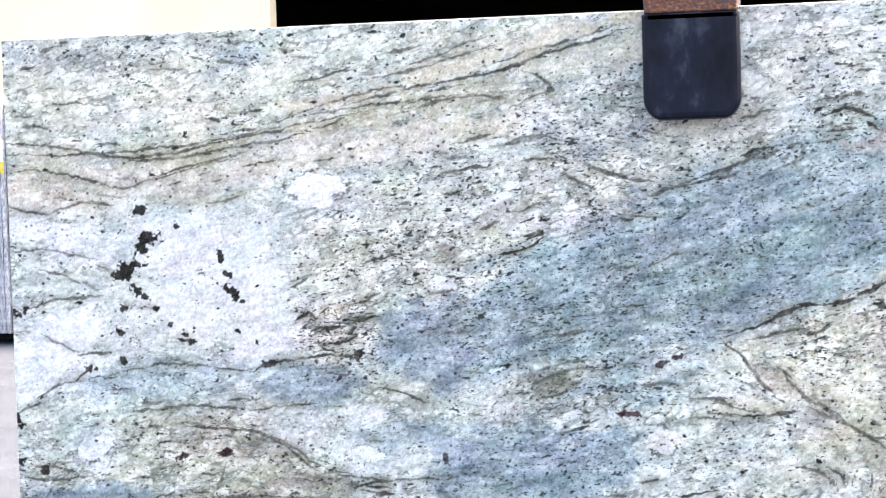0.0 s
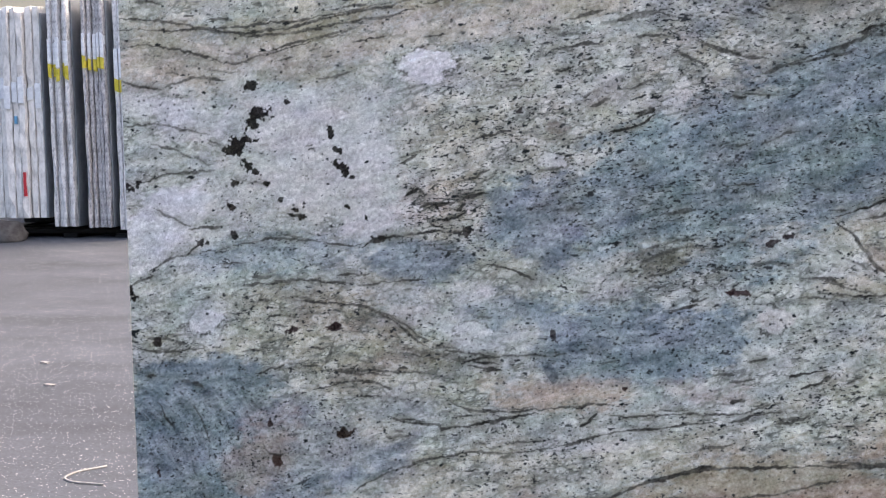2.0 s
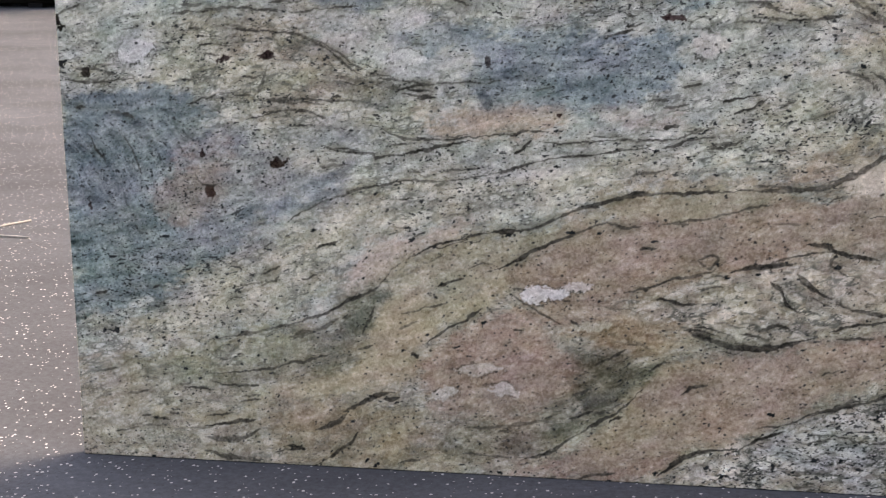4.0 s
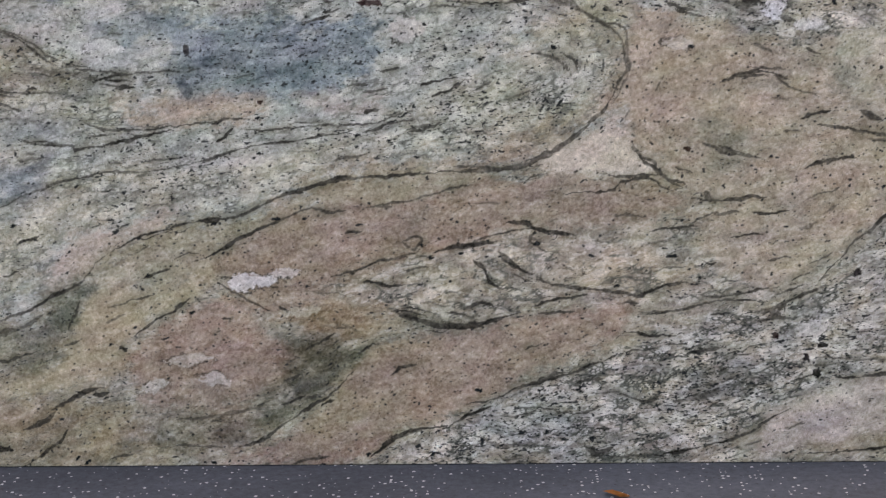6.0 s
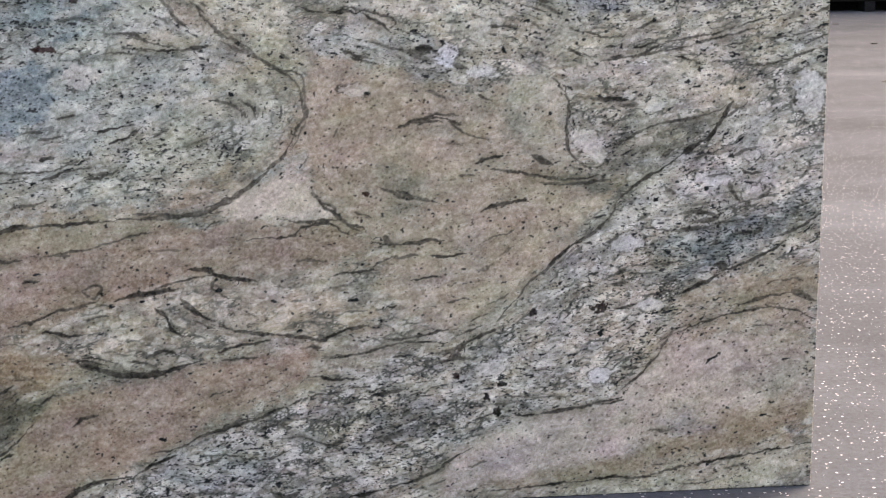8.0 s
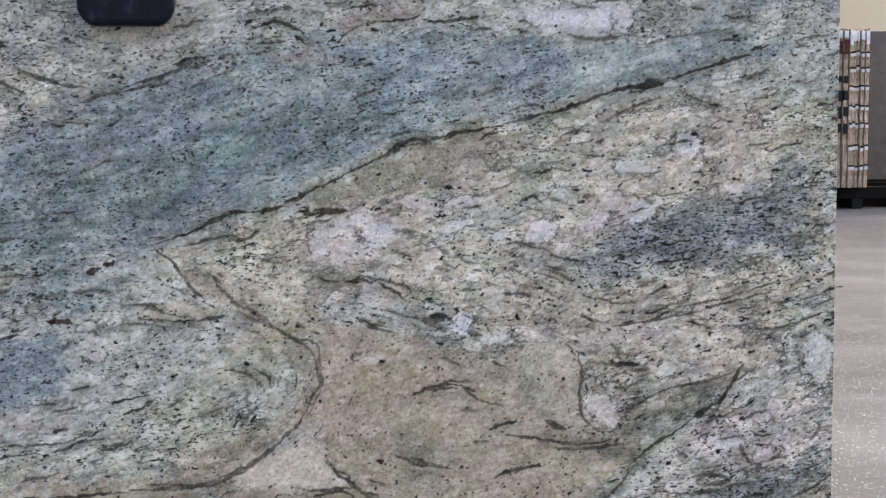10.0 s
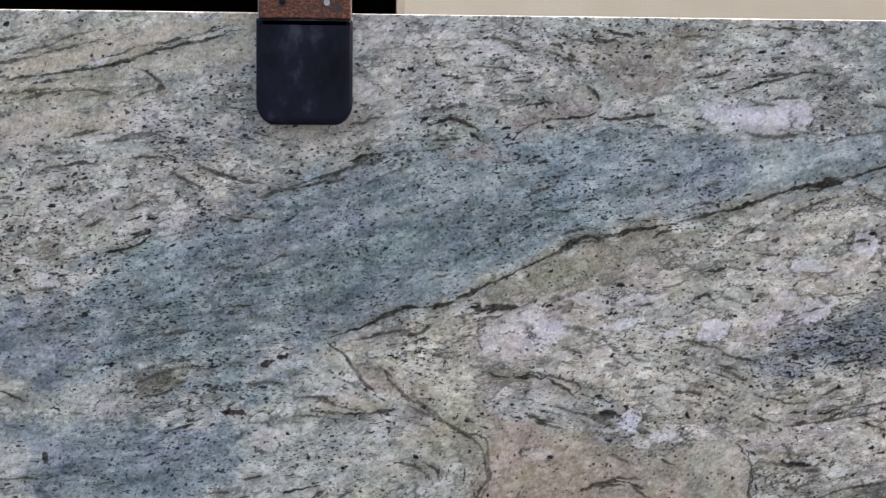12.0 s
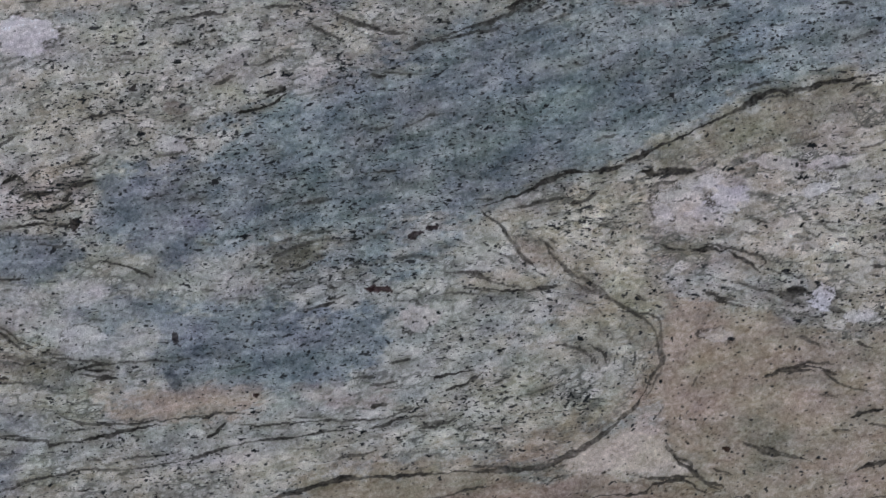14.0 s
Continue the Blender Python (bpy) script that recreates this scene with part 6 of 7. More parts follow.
    vein(0.0030, 0.45, [(0.728, 0.348), (0.824, 0.373)])
    vein(0.0050, 0.7, [(0.960, 0.397), (0.989, 0.379), (1.023, 0.361), (1.058, 0.340)])
    vein(0.0090, 0.85, [(0.747, 0.263), (0.765, 0.251)])
    vein(0.0080, 0.75, [(0.596, 0.126), (0.633, 0.145), (0.671, 0.166), (0.713, 0.177)])
    vein(0.0090, 0.75, [(0.688, 0.158), (0.719, 0.162)])
    vein(0.0060, 0.6, [(0.533, 0.082), (0.583, 0.101), (0.608, 0.126)])
    vein(0.0040, 0.7, [(0.528, -0.001), (0.566, 0.025), (0.610, 0.057), (0.630, 0.083)])
    vein(0.0050, 0.7, [(0.288, 0.079), (0.338, 0.090), (0.412, 0.099)])
    vein(0.0090, 0.5, [(0.286, 0.054), (0.360, 0.054), (0.411, 0.080)])
    vein(0.0090, 0.55, [(0.283, 0.022), (0.357, 0.010), (0.405, 0.004)])
    vein(0.0030, 0.6, [(0.365, 0.136), (0.415, 0.146)])
    vein(0.0030, 0.6, [(0.290, 0.104), (0.351, 0.111)])
    vein(0.0050, 0.9, [(0.469, 0.043), (0.494, 0.043), (0.512, 0.040)])
    vein(0.0050, 0.7, [(0.954, 0.042), (1.014, 0.049), (1.063, 0.074), (1.111, 0.112), (1.147, 0.134), (1.183, 0.156), (1.231, 0.205)])
    vein(0.0030, 0.5, [(0.846, 0.047), (0.954, 0.040)])
    vein(0.0040, 0.4, [(0.860, 0.104), (0.944, 0.111), (1.016, 0.124), (1.064, 0.130)])
    vein(0.0040, 0.7, [(1.097, 0.004), (1.133, 0.013), (1.180, 0.017)])
    vein(0.0040, 0.8, [(2.176, 0.019), (2.335, 0.031), (2.409, 0.037), (2.520, 0.039), (2.582, 0.054), (2.707, 0.074), (2.832, 0.091), (2.876, 0.102)])
    vein(0.0060, 0.8, [(2.224, 0.183), (2.284, 0.185), (2.345, 0.193), (2.406, 0.207), (2.455, 0.216)])
    vein(0.0030, 0.5, [(2.188, 0.230), (2.272, 0.221), (2.369, 0.219)])
    vein(0.0040, 0.65, [(2.454, 0.232), (2.503, 0.274), (2.539, 0.316), (2.556, 0.346)])
    vein(0.0050, 0.7, [(2.447, 0.282), (2.490, 0.278)])
    vein(0.0040, 0.8, [(2.556, 0.346), (2.623, 0.372), (2.696, 0.390), (2.758, 0.400), (2.820, 0.395), (2.871, 0.372)])
    vein(0.0050, 0.6, [(2.696, 0.409), (2.745, 0.422), (2.819, 0.432)])
    vein(0.0050, 0.75, [(2.765, 0.553), (2.814, 0.567), (2.850, 0.585), (2.880, 0.609)])
    vein(0.0050, 0.8, [(2.572, 0.437), (2.633, 0.463), (2.669, 0.485)])
    vein(0.0090, 0.75, [(2.644, 0.496), (2.681, 0.497)])
    vein(0.0040, 0.7, [(2.669, 0.485), (2.730, 0.503), (2.778, 0.527), (2.814, 0.562)])
    vein(0.0120, 0.6, [(2.819, 0.436), (2.876, 0.416)])
    vein(0.0040, 0.75, [(2.449, 0.501), (2.510, 0.502), (2.571, 0.504), (2.613, 0.499)])
    vein(0.0040, 0.6, [(2.426, 0.460), (2.462, 0.465)])
    vein(0.0050, 0.75, [(2.187, 0.389), (2.246, 0.459), (2.282, 0.494), (2.329, 0.535), (2.364, 0.558), (2.400, 0.581), (2.429, 0.616), (2.441, 0.639), (2.482, 0.674), (2.530, 0.703), (2.577, 0.739)])
    vein(0.0080, 0.8, [(2.565, 0.731), (2.618, 0.760), (2.648, 0.789), (2.665, 0.818), (2.682, 0.841)])
    vein(0.0060, 0.75, [(2.073, 0.320), (2.127, 0.348), (2.163, 0.365), (2.211, 0.382)])
    vein(0.0090, 0.7, [(2.080, 0.307), (2.110, 0.321)])
    vein(0.0030, 0.6, [(2.409, 0.746), (2.445, 0.763), (2.504, 0.791), (2.563, 0.806), (2.635, 0.818), (2.670, 0.835)])
    vein(0.0050, 0.6, [(2.325, 0.881), (2.331, 0.823), (2.332, 0.765), (2.350, 0.724), (2.386, 0.708), (2.410, 0.717)])
    vein(0.0040, 0.55, [(2.295, 0.899), (2.325, 0.870)])
    vein(0.0050, 0.7, [(2.174, 0.708), (2.232, 0.702), (2.268, 0.696), (2.327, 0.686), (2.398, 0.691)])
    vein(0.0060, 0.65, [(2.274, 0.679), (2.339, 0.677), (2.446, 0.687)])
    vein(0.0040, 0.75, [(2.144, 0.725), (2.197, 0.739)])
    vein(0.0070, 0.65, [(2.256, 0.738), (2.303, 0.719)])
    vein(0.0050, 0.8, [(2.151, 0.623), (2.174, 0.634), (2.198, 0.639), (2.233, 0.644), (2.256, 0.640)])
    vein(0.0070, 0.6, [(1.976, 0.673), (2.011, 0.655), (2.051, 0.645)])
    vein(0.0040, 0.6, [(1.977, 0.795), (2.034, 0.815), (2.081, 0.818), (2.092, 0.804), (2.127, 0.781), (2.174, 0.768)])
    vein(0.0050, 0.65, [(1.803, 0.672), (1.832, 0.636), (1.860, 0.618), (1.906, 0.587)])
    vein(0.0050, 0.7, [(1.929, 0.569), (1.963, 0.557), (2.022, 0.561), (2.080, 0.565)])
    vein(0.0140, 0.5, [(1.952, 0.575), (1.975, 0.550)])
    vein(0.0040, 0.6, [(2.080, 0.434), (2.127, 0.439)])
    vein(0.0060, 0.7, [(2.699, 0.699), (2.724, 0.687), (2.760, 0.692)])
    vein(0.0100, 0.7, [(2.675, 0.676), (2.688, 0.646), (2.701, 0.633)])
    vein(0.0050, 0.5, [(2.689, 0.628), (2.750, 0.638), (2.767, 0.656)])
    vein(0.0090, 0.6, [(2.568, 0.606), (2.616, 0.611), (2.653, 0.598), (2.593, 0.588)])
    vein(0.0040, 0.6, [(2.496, 0.584), (2.557, 0.573), (2.630, 0.579), (2.727, 0.597)])
    vein(0.0070, 0.75, [(2.348, 0.858), (2.396, 0.851), (2.455, 0.847)])
    vein(0.0040, 0.65, [(2.704, 0.917), (2.764, 0.922), (2.812, 0.933), (2.878, 0.955)])
    vein(0.0050, 0.7, [(2.330, 0.956), (2.365, 0.938)])
    vein(0.0040, 0.7, [(2.418, 0.935), (2.477, 0.943), (2.559, 0.973), (2.630, 0.981), (2.713, 1.006), (2.796, 1.023)])
    vein(0.0040, 0.6, [(2.559, 0.953), (2.607, 0.935)])
    vein(0.0040, 0.6, [(2.738, 0.971), (2.798, 0.974)])
    vein(0.0030, 0.55, [(2.798, 0.974), (2.882, 0.996)])
    vein(0.0040, 0.6, [(1.866, 1.040), (1.922, 1.031), (1.978, 1.016), (1.967, 1.000)])
    vein(0.0080, 0.75, [(1.995, 0.954), (2.046, 0.959), (2.060, 0.948)])
    vein(0.0060, 0.6, [(2.092, 0.925), (2.127, 0.913)])
    vein(0.0030, 0.6, [(1.864, 0.954), (1.932, 0.938)])
    vein(0.0060, 0.5, [(1.641, 0.975), (1.663, 0.958), (1.696, 0.947), (1.718, 0.935)])
    vein(0.0050, 0.7, [(2.542, 0.667), (2.561, 0.648)])
    vein(0.0040, 0.6, [(2.400, 0.587), (2.436, 0.604)])


def crystals_and_blotches():
    spot((20, 20, 22), 1.0, (0.308, 1.331), 0.020, 0.018, 0)
    spot((20, 20, 22), 1.0, (0.293, 1.309), 0.017, 0.011, 30)
    spot((20, 20, 22), 1.0, (0.292, 1.389), 0.017, 0.012, 0)
    spot((20, 20, 22), 1.0, (0.262, 1.263), 0.026, 0.017, 0)
    spot((20, 20, 22), 1.0, (0.237, 1.259), 0.013, 0.010, 0)
    spot((20, 20, 22), 1.0, (0.281, 1.275), 0.017, 0.009, 10)
    spot((20, 20, 22), 1.0, (0.277, 1.224), 0.016, 0.010, -45)
    spot((20, 20, 22), 1.0, (0.295, 1.210), 0.013, 0.007, -40)
    spot((20, 20, 22), 1.0, (0.318, 1.182), 0.010, 0.008, 0)
    spot((20, 20, 22), 0.95, (0.367, 1.353), 0.006, 0.005, 0)
    spot((20, 20, 22), 1.0, (0.460, 1.292), 0.008, 0.011, 20)
    spot((20, 20, 22), 1.0, (0.480, 1.252), 0.013, 0.008, 0)
    spot((20, 20, 22), 1.0, (0.469, 1.225), 0.011, 0.006, -45)
    spot((20, 20, 22), 1.0, (0.485, 1.210), 0.016, 0.010, -45)
    spot((20, 20, 22), 0.95, (0.501, 1.194), 0.007, 0.005, 0)
    spot((20, 20, 22), 1.0, (0.384, 1.131), 0.010, 0.010, 0)
    spot((20, 20, 22), 1.0, (0.399, 1.137), 0.008, 0.007, 0)
    spot((20, 20, 22), 1.0, (0.393, 1.116), 0.012, 0.007, 0)
    spot((20, 20, 22), 0.95, (0.371, 1.122), 0.007, 0.005, 0)
    spot((20, 20, 22), 0.95, (0.496, 1.133), 0.007, 0.006, 0)
    spot((20, 20, 22), 0.9, (0.236, 1.138), 0.011, 0.006, 0)
    spot((20, 20, 22), 0.9, (0.246, 1.185), 0.009, 0.007, 0)
    spot((20, 20, 22), 0.9, (0.532, 1.115), 0.005, 0.006, 0)
    spot((20, 20, 22), 0.9, (0.350, 1.149), 0.007, 0.005, 0)
    spot((20, 20, 22), 0.95, (0.018, 1.179), 0.016, 0.010, 0)
    spot((20, 20, 22), 0.95, (0.038, 1.189), 0.013, 0.006, 10)
    spot((20, 20, 22), 0.95, (0.005, 1.183), 0.008, 0.006, 0)
    spot((20, 20, 22), 0.95, (0.004, 0.955), 0.009, 0.016, 0)
    spot((20, 20, 22), 0.9, (0.165, 1.057), 0.017, 0.008, 20)
    spot((20, 20, 22), 0.9, (0.242, 1.077), 0.007, 0.010, 0)
    spot((30, 26, 28), 0.95, (0.461, 0.889), 0.018, 0.010, 15)
    spot((30, 26, 28), 0.95, (0.361, 0.879), 0.011, 0.007, 0)
    spot((30, 26, 28), 0.9, (0.062, 0.850), 0.009, 0.010, 0)
    spot((30, 24, 24), 0.95, (0.469, 0.664), 0.020, 0.010, 5)
    spot((38, 24, 23), 0.95, (0.320, 0.600), 0.010, 0.013, 0)
    spot((30, 26, 28), 0.9, (0.308, 0.678), 0.005, 0.009, 0)
    spot((30, 26, 28), 0.8, (0.052, 0.566), 0.005, 0.013, 0)
    spot((38, 22, 23), 0.95, (1.058, 0.768), 0.007, 0.006, 0)
    spot((43, 28, 31), 0.9, (1.283, 0.963), 0.022, 0.007, 0)
    spot((26, 26, 28), 0.9, (0.859, 1.327), 0.007, 0.006, 0)
    spot((26, 26, 28), 0.9, (0.560, 1.068), 0.014, 0.007, 0)
    spot((26, 26, 28), 0.9, (0.742, 1.086), 0.014, 0.012, 0)
    spot((112, 100, 98), 0.5, (0.933, 1.292), 0.024, 0.012, 0)
    spot((30, 30, 34), 0.85, (0.915, 0.875), 0.007, 0.012, 0)
    spot((70, 78, 86), 0.5, (0.912, 0.800), 0.013, 0.020, 0)
    spot((70, 80, 84), 0.5, (1.109, 0.943), 0.022, 0.009, -10)
    spot((30, 26, 28), 0.9, (1.389, 1.074), 0.012, 0.006, 0)
    spot((189, 188, 189), 0.8, (0.170, 0.890), 0.044, 0.021, 10)
    spot((188, 187, 188), 0.7, (0.926, 1.226), 0.029, 0.015, 0)
    spot((189, 188, 189), 0.8, (0.752, 0.884), 0.038, 0.017, 0)
    spot((190, 190, 195), 0.9, (2.304, 1.564), 0.033, 0.020, 0)
    spot((190, 190, 195), 0.9, (2.373, 1.565), 0.038, 0.026, 0)
    spot((188, 188, 192), 0.9, (2.414, 1.560), 0.022, 0.024, 0)
    spot((184, 184, 188), 0.8, (2.240, 1.564), 0.036, 0.016, 0)
    spot((190, 189, 193), 0.95, (2.558, 1.304), 0.031, 0.026, -30)
    spot((186, 184, 186), 0.9, (2.435, 1.257), 0.042, 0.016, -15)
    spot((190, 190, 195), 0.95, (2.450, 1.165), 0.043, 0.022, 15)
    spot((188, 186, 190), 0.9, (2.252, 1.130), 0.037, 0.020, 25)
    spot((186, 184, 188), 0.9, (2.165, 1.125), 0.015, 0.010, 0)
    spot((184, 182, 184), 0.85, (2.357, 1.142), 0.035, 0.013, 20)
    spot((184, 180, 176), 0.8, (2.390, 1.194), 0.022, 0.013, 0)
    spot((186, 184, 184), 0.85, (2.662, 1.211), 0.034, 0.008, 0)
    spot((184, 182, 180), 0.85, (2.066, 1.142), 0.034, 0.013, 20)
    spot((182, 178, 174), 0.85, (2.158, 1.165), 0.034, 0.010, 0)
    spot((198, 194, 190), 0.9, (1.815, 1.131), 0.044, 0.014, 8)
    spot((196, 194, 194), 0.95, (1.860, 1.154), 0.044, 0.013, 10)
    spot((196, 192, 188), 0.9, (1.793, 1.102), 0.024, 0.017, -30)
    spot((190, 189, 194), 0.9, (1.906, 1.125), 0.035, 0.020, 10)
    spot((186, 180, 176), 0.85, (1.996, 1.188), 0.054, 0.013, -10)
    spot((186, 180, 178), 0.85, (2.088, 1.190), 0.036, 0.013, 10)
    spot((184, 182, 182), 0.8, (1.872, 1.097), 0.036, 0.014, 0)
    spot((182, 178, 174), 0.8, (2.297, 1.199), 0.029, 0.013, -20)
    spot((200, 199, 200), 1.0, (2.086, 0.934), 0.022, 0.018, 20)
    spot((188, 186, 184), 0.85, (2.164, 0.905), 0.029, 0.008, -10)
    spot((176, 175, 177), 0.7, (1.536, 1.599), 0.033, 0.026, 0)
    spot((176, 177, 182), 0.7, (1.784, 1.685), 0.037, 0.020, 0)
    spot((180, 179, 180), 0.7, (2.421, 1.696), 0.048, 0.019, 0)
    spot((40, 38, 40), 0.9, (1.352, 1.064), 0.011, 0.007, 0)
    spot((178, 172, 170), 0.7, (1.358, 0.906), 0.031, 0.026, 0)
    spot((192, 192, 195), 0.95, (0.667, 1.423), 0.046, 0.031, 0)
    spot((196, 194, 196), 1.0, (1.024, 0.401), 0.050, 0.016, 3)
    spot((188, 180, 178), 0.8, (1.097, 0.418), 0.031, 0.011, 10)
    spot((188, 176, 168), 0.85, (0.889, 0.233), 0.043, 0.013, 5)
    spot((188, 178, 170), 0.85, (0.941, 0.191), 0.029, 0.014, -20)
    spot((188, 180, 172), 0.85, (0.809, 0.174), 0.029, 0.013, 25)
    spot((182, 178, 162), 0.9, (1.424, 0.336), 0.019, 0.018, 0)
    spot((178, 172, 156), 0.8, (1.476, 0.443), 0.024, 0.014, 0)
    spot((176, 166, 156), 0.85, (1.900, 0.877), 0.033, 0.013, 0)
    spot((172, 164, 148), 0.8, (1.128, 0.334), 0.048, 0.010, 10)
    spot((176, 166, 154), 0.7, (1.659, 0.411), 0.046, 0.014, 5)
    spot((178, 170, 160), 0.8, (1.499, 0.322), 0.015, 0.013, 0)
    spot((200, 199, 200), 1.0, (2.086, 0.944), 0.023, 0.020, 0)
    spot((190, 188, 188), 0.9, (2.150, 0.910), 0.029, 0.011, 0)
    spot((188, 184, 174), 0.95, (2.367, 0.770), 0.024, 0.022, 0)
    spot((186, 182, 172), 0.95, (2.388, 0.738), 0.026, 0.014, -20)
    spot((192, 191, 192), 0.95, (2.641, 0.679), 0.036, 0.018, -10)
    spot((190, 189, 190), 0.85, (2.851, 0.856), 0.036, 0.049, 10)
    spot((190, 188, 190), 0.9, (2.405, 0.265), 0.029, 0.019, 0)
    spot((180, 176, 174), 0.8, (2.731, 0.645), 0.026, 0.017, 30)
    spot((182, 178, 176), 0.8, (2.175, 0.292), 0.043, 0.017, 10)
    spot((176, 166, 156), 0.85, (1.898, 0.878), 0.031, 0.013, 0)
    spot((186, 184, 186), 0.85, (2.461, 0.549), 0.031, 0.017, 0)
    spot((184, 182, 182), 0.85, (2.512, 0.415), 0.034, 0.012, 0)
    spot((184, 182, 180), 0.8, (2.710, 0.729), 0.029, 0.014, 0)
    spot((178, 172, 162), 0.8, (2.492, 0.762), 0.022, 0.010, 10)
    spot((26, 26, 30), 0.95, (2.164, 0.225), 0.006, 0.008, 0)
    spot((26, 26, 30), 0.95, (2.182, 0.193), 0.008, 0.010, 0)
    spot((26, 26, 30), 0.95, (2.203, 0.256), 0.011, 0.007, 20)
    spot((30, 20, 22), 0.9, (2.101, 0.273), 0.008, 0.007, 0)
    spot((26, 26, 30), 0.9, (2.264, 0.404), 0.011, 0.007, 0)
    spot((26, 26, 30), 0.9, (2.409, 0.412), 0.017, 0.010, 0)
    spot((40, 26, 22), 0.95, (1.916, 0.663), 0.007, 0.004, 0)


def flow():
    """The direction of the grain at every point, drawn along by the veins near it."""
    cx, cz = np.meshgrid(np.linspace(0, WIDE, 96), np.linspace(0, TOP, 60))
    c, s = 0.06 * math.cos(2 * 0.16) + 0 * cx, 0.06 * math.sin(2 * 0.16) + 0 * cx
    for (ax, az), (bx, bz) in WAYS:
        long = math.hypot(bx - ax, bz - az)
        a = 2 * math.atan2(bz - az, bx - ax)
        near = long * np.exp(-((cx - (ax + bx) / 2) ** 2 + ((cz - (az + bz) / 2) * 1.5) ** 2) / 0.085**2) * 18
        c, s = c + near * math.cos(a), s + near * math.sin(a)
    u, v = GX / WIDE * 95, GZ / TOP * 59
    i, j = np.minimum(u.astype(int), 94), np.minimum(v.astype(int), 58)
    f, g = u - i, v - j

    def fine(q):
        return (q[j, i] * (1 - f) + q[j, i + 1] * f) * (1 - g) + (q[j + 1, i] * (1 - f) + q[j + 1, i + 1] * f) * g

    a = np.arctan2(fine(s), fine(c)) / 2 + 0.22 * cloud(GX, GZ, 0.09, 80)
    return np.cos(a), np.sin(a)


def wisp_lines(c, s):
    """Short dark wisps of mica that follow the grain, most of them in the mottled bands."""
    rng = np.random.default_rng(21)
    made = 0
    while made < 560:
        x, z = rng.uniform(0, WIDE), rng.uniform(0, TOP)
        turn = 1
        pts = []
        many = MOTTLE[min(NZ - 1, int(z / STEP)), min(NX - 1, int(x / STEP))]
        if rng.random() > (many - 0.25) * 1.1:
            continue
        for _ in range(int(rng.integers(3, 9))):
            j, i = int(np.clip(z / STEP, 0, NZ - 1)), int(np.clip(x / STEP, 0, NX - 1))
            pts.append((x, z))
            x, z = x + 0.011 * turn * c[j, i] + rng.normal(0, 0.0012), z + 0.011 * turn * s[j, i] + rng.normal(0, 0.0016)
        stroke(rng.uniform(0.0018, 0.0045), rng.uniform(0.3, 0.75), pts, pts)
        made += 1


def dots(rng):
    """Small round garnet and mica grains in the smoother bands."""
    n = 0
    while n < 2600:
        i, j = int(rng.integers(4, NX - 4)), int(rng.integers(4, NZ - 4))
        calm = MOTTLE[j, i]
        if calm > 0.75 or FLECK[j, i] < 0.16 or rng.random() > 1.25 - calm:
            continue
        r = 0.95 * rng.uniform(0.1, 1.0) ** 1.4
        y, x = np.mgrid[-3:4, -3:4]
        w = (slice(j - 3, j + 4), slice(i - 3, i + 4))
        DARK[w] = np.maximum(DARK[w], rng.uniform(0.5, 0.92) * rise(r + 0.7, r - 0.3, np.hypot(x * rng.uniform(0.7, 1.0), y)))
        n += 1


def smeared(field, c, s, reach):
    """The field drawn out along the grain, over reach cells to both sides, with mean 0 and spread 1."""
    out = field.copy()
    for sign in (1, -1):
        x, z = np.meshgrid(np.arange(NX, dtype=float), np.arange(NZ, dtype=float))
        for _ in range(reach):
            i, j = np.clip(x.round().astype(int), 0, NX - 1), np.clip(z.round().astype(int), 0, NZ - 1)
            x, z = x + sign * c[j, i], z + sign * s[j, i]
            i, j = np.clip(x.round().astype(int), 0, NX - 1), np.clip(z.round().astype(int), 0, NZ - 1)
            out += field[j, i]
    return (out - out.mean()) / out.std()


def soften(field, times=1):
    for _ in range(times):
        p = np.pad(field, 1, mode="edge")
        field = (4 * p[1:-1, 1:-1] + 2 * (p[:-2, 1:-1] + p[2:, 1:-1] + p[1:-1, :-2] + p[1:-1, 2:]) + p[:-2, :-2] + p[2:, 2:] + p[:-2, 2:] + p[2:, :-2]) / 16
    return field


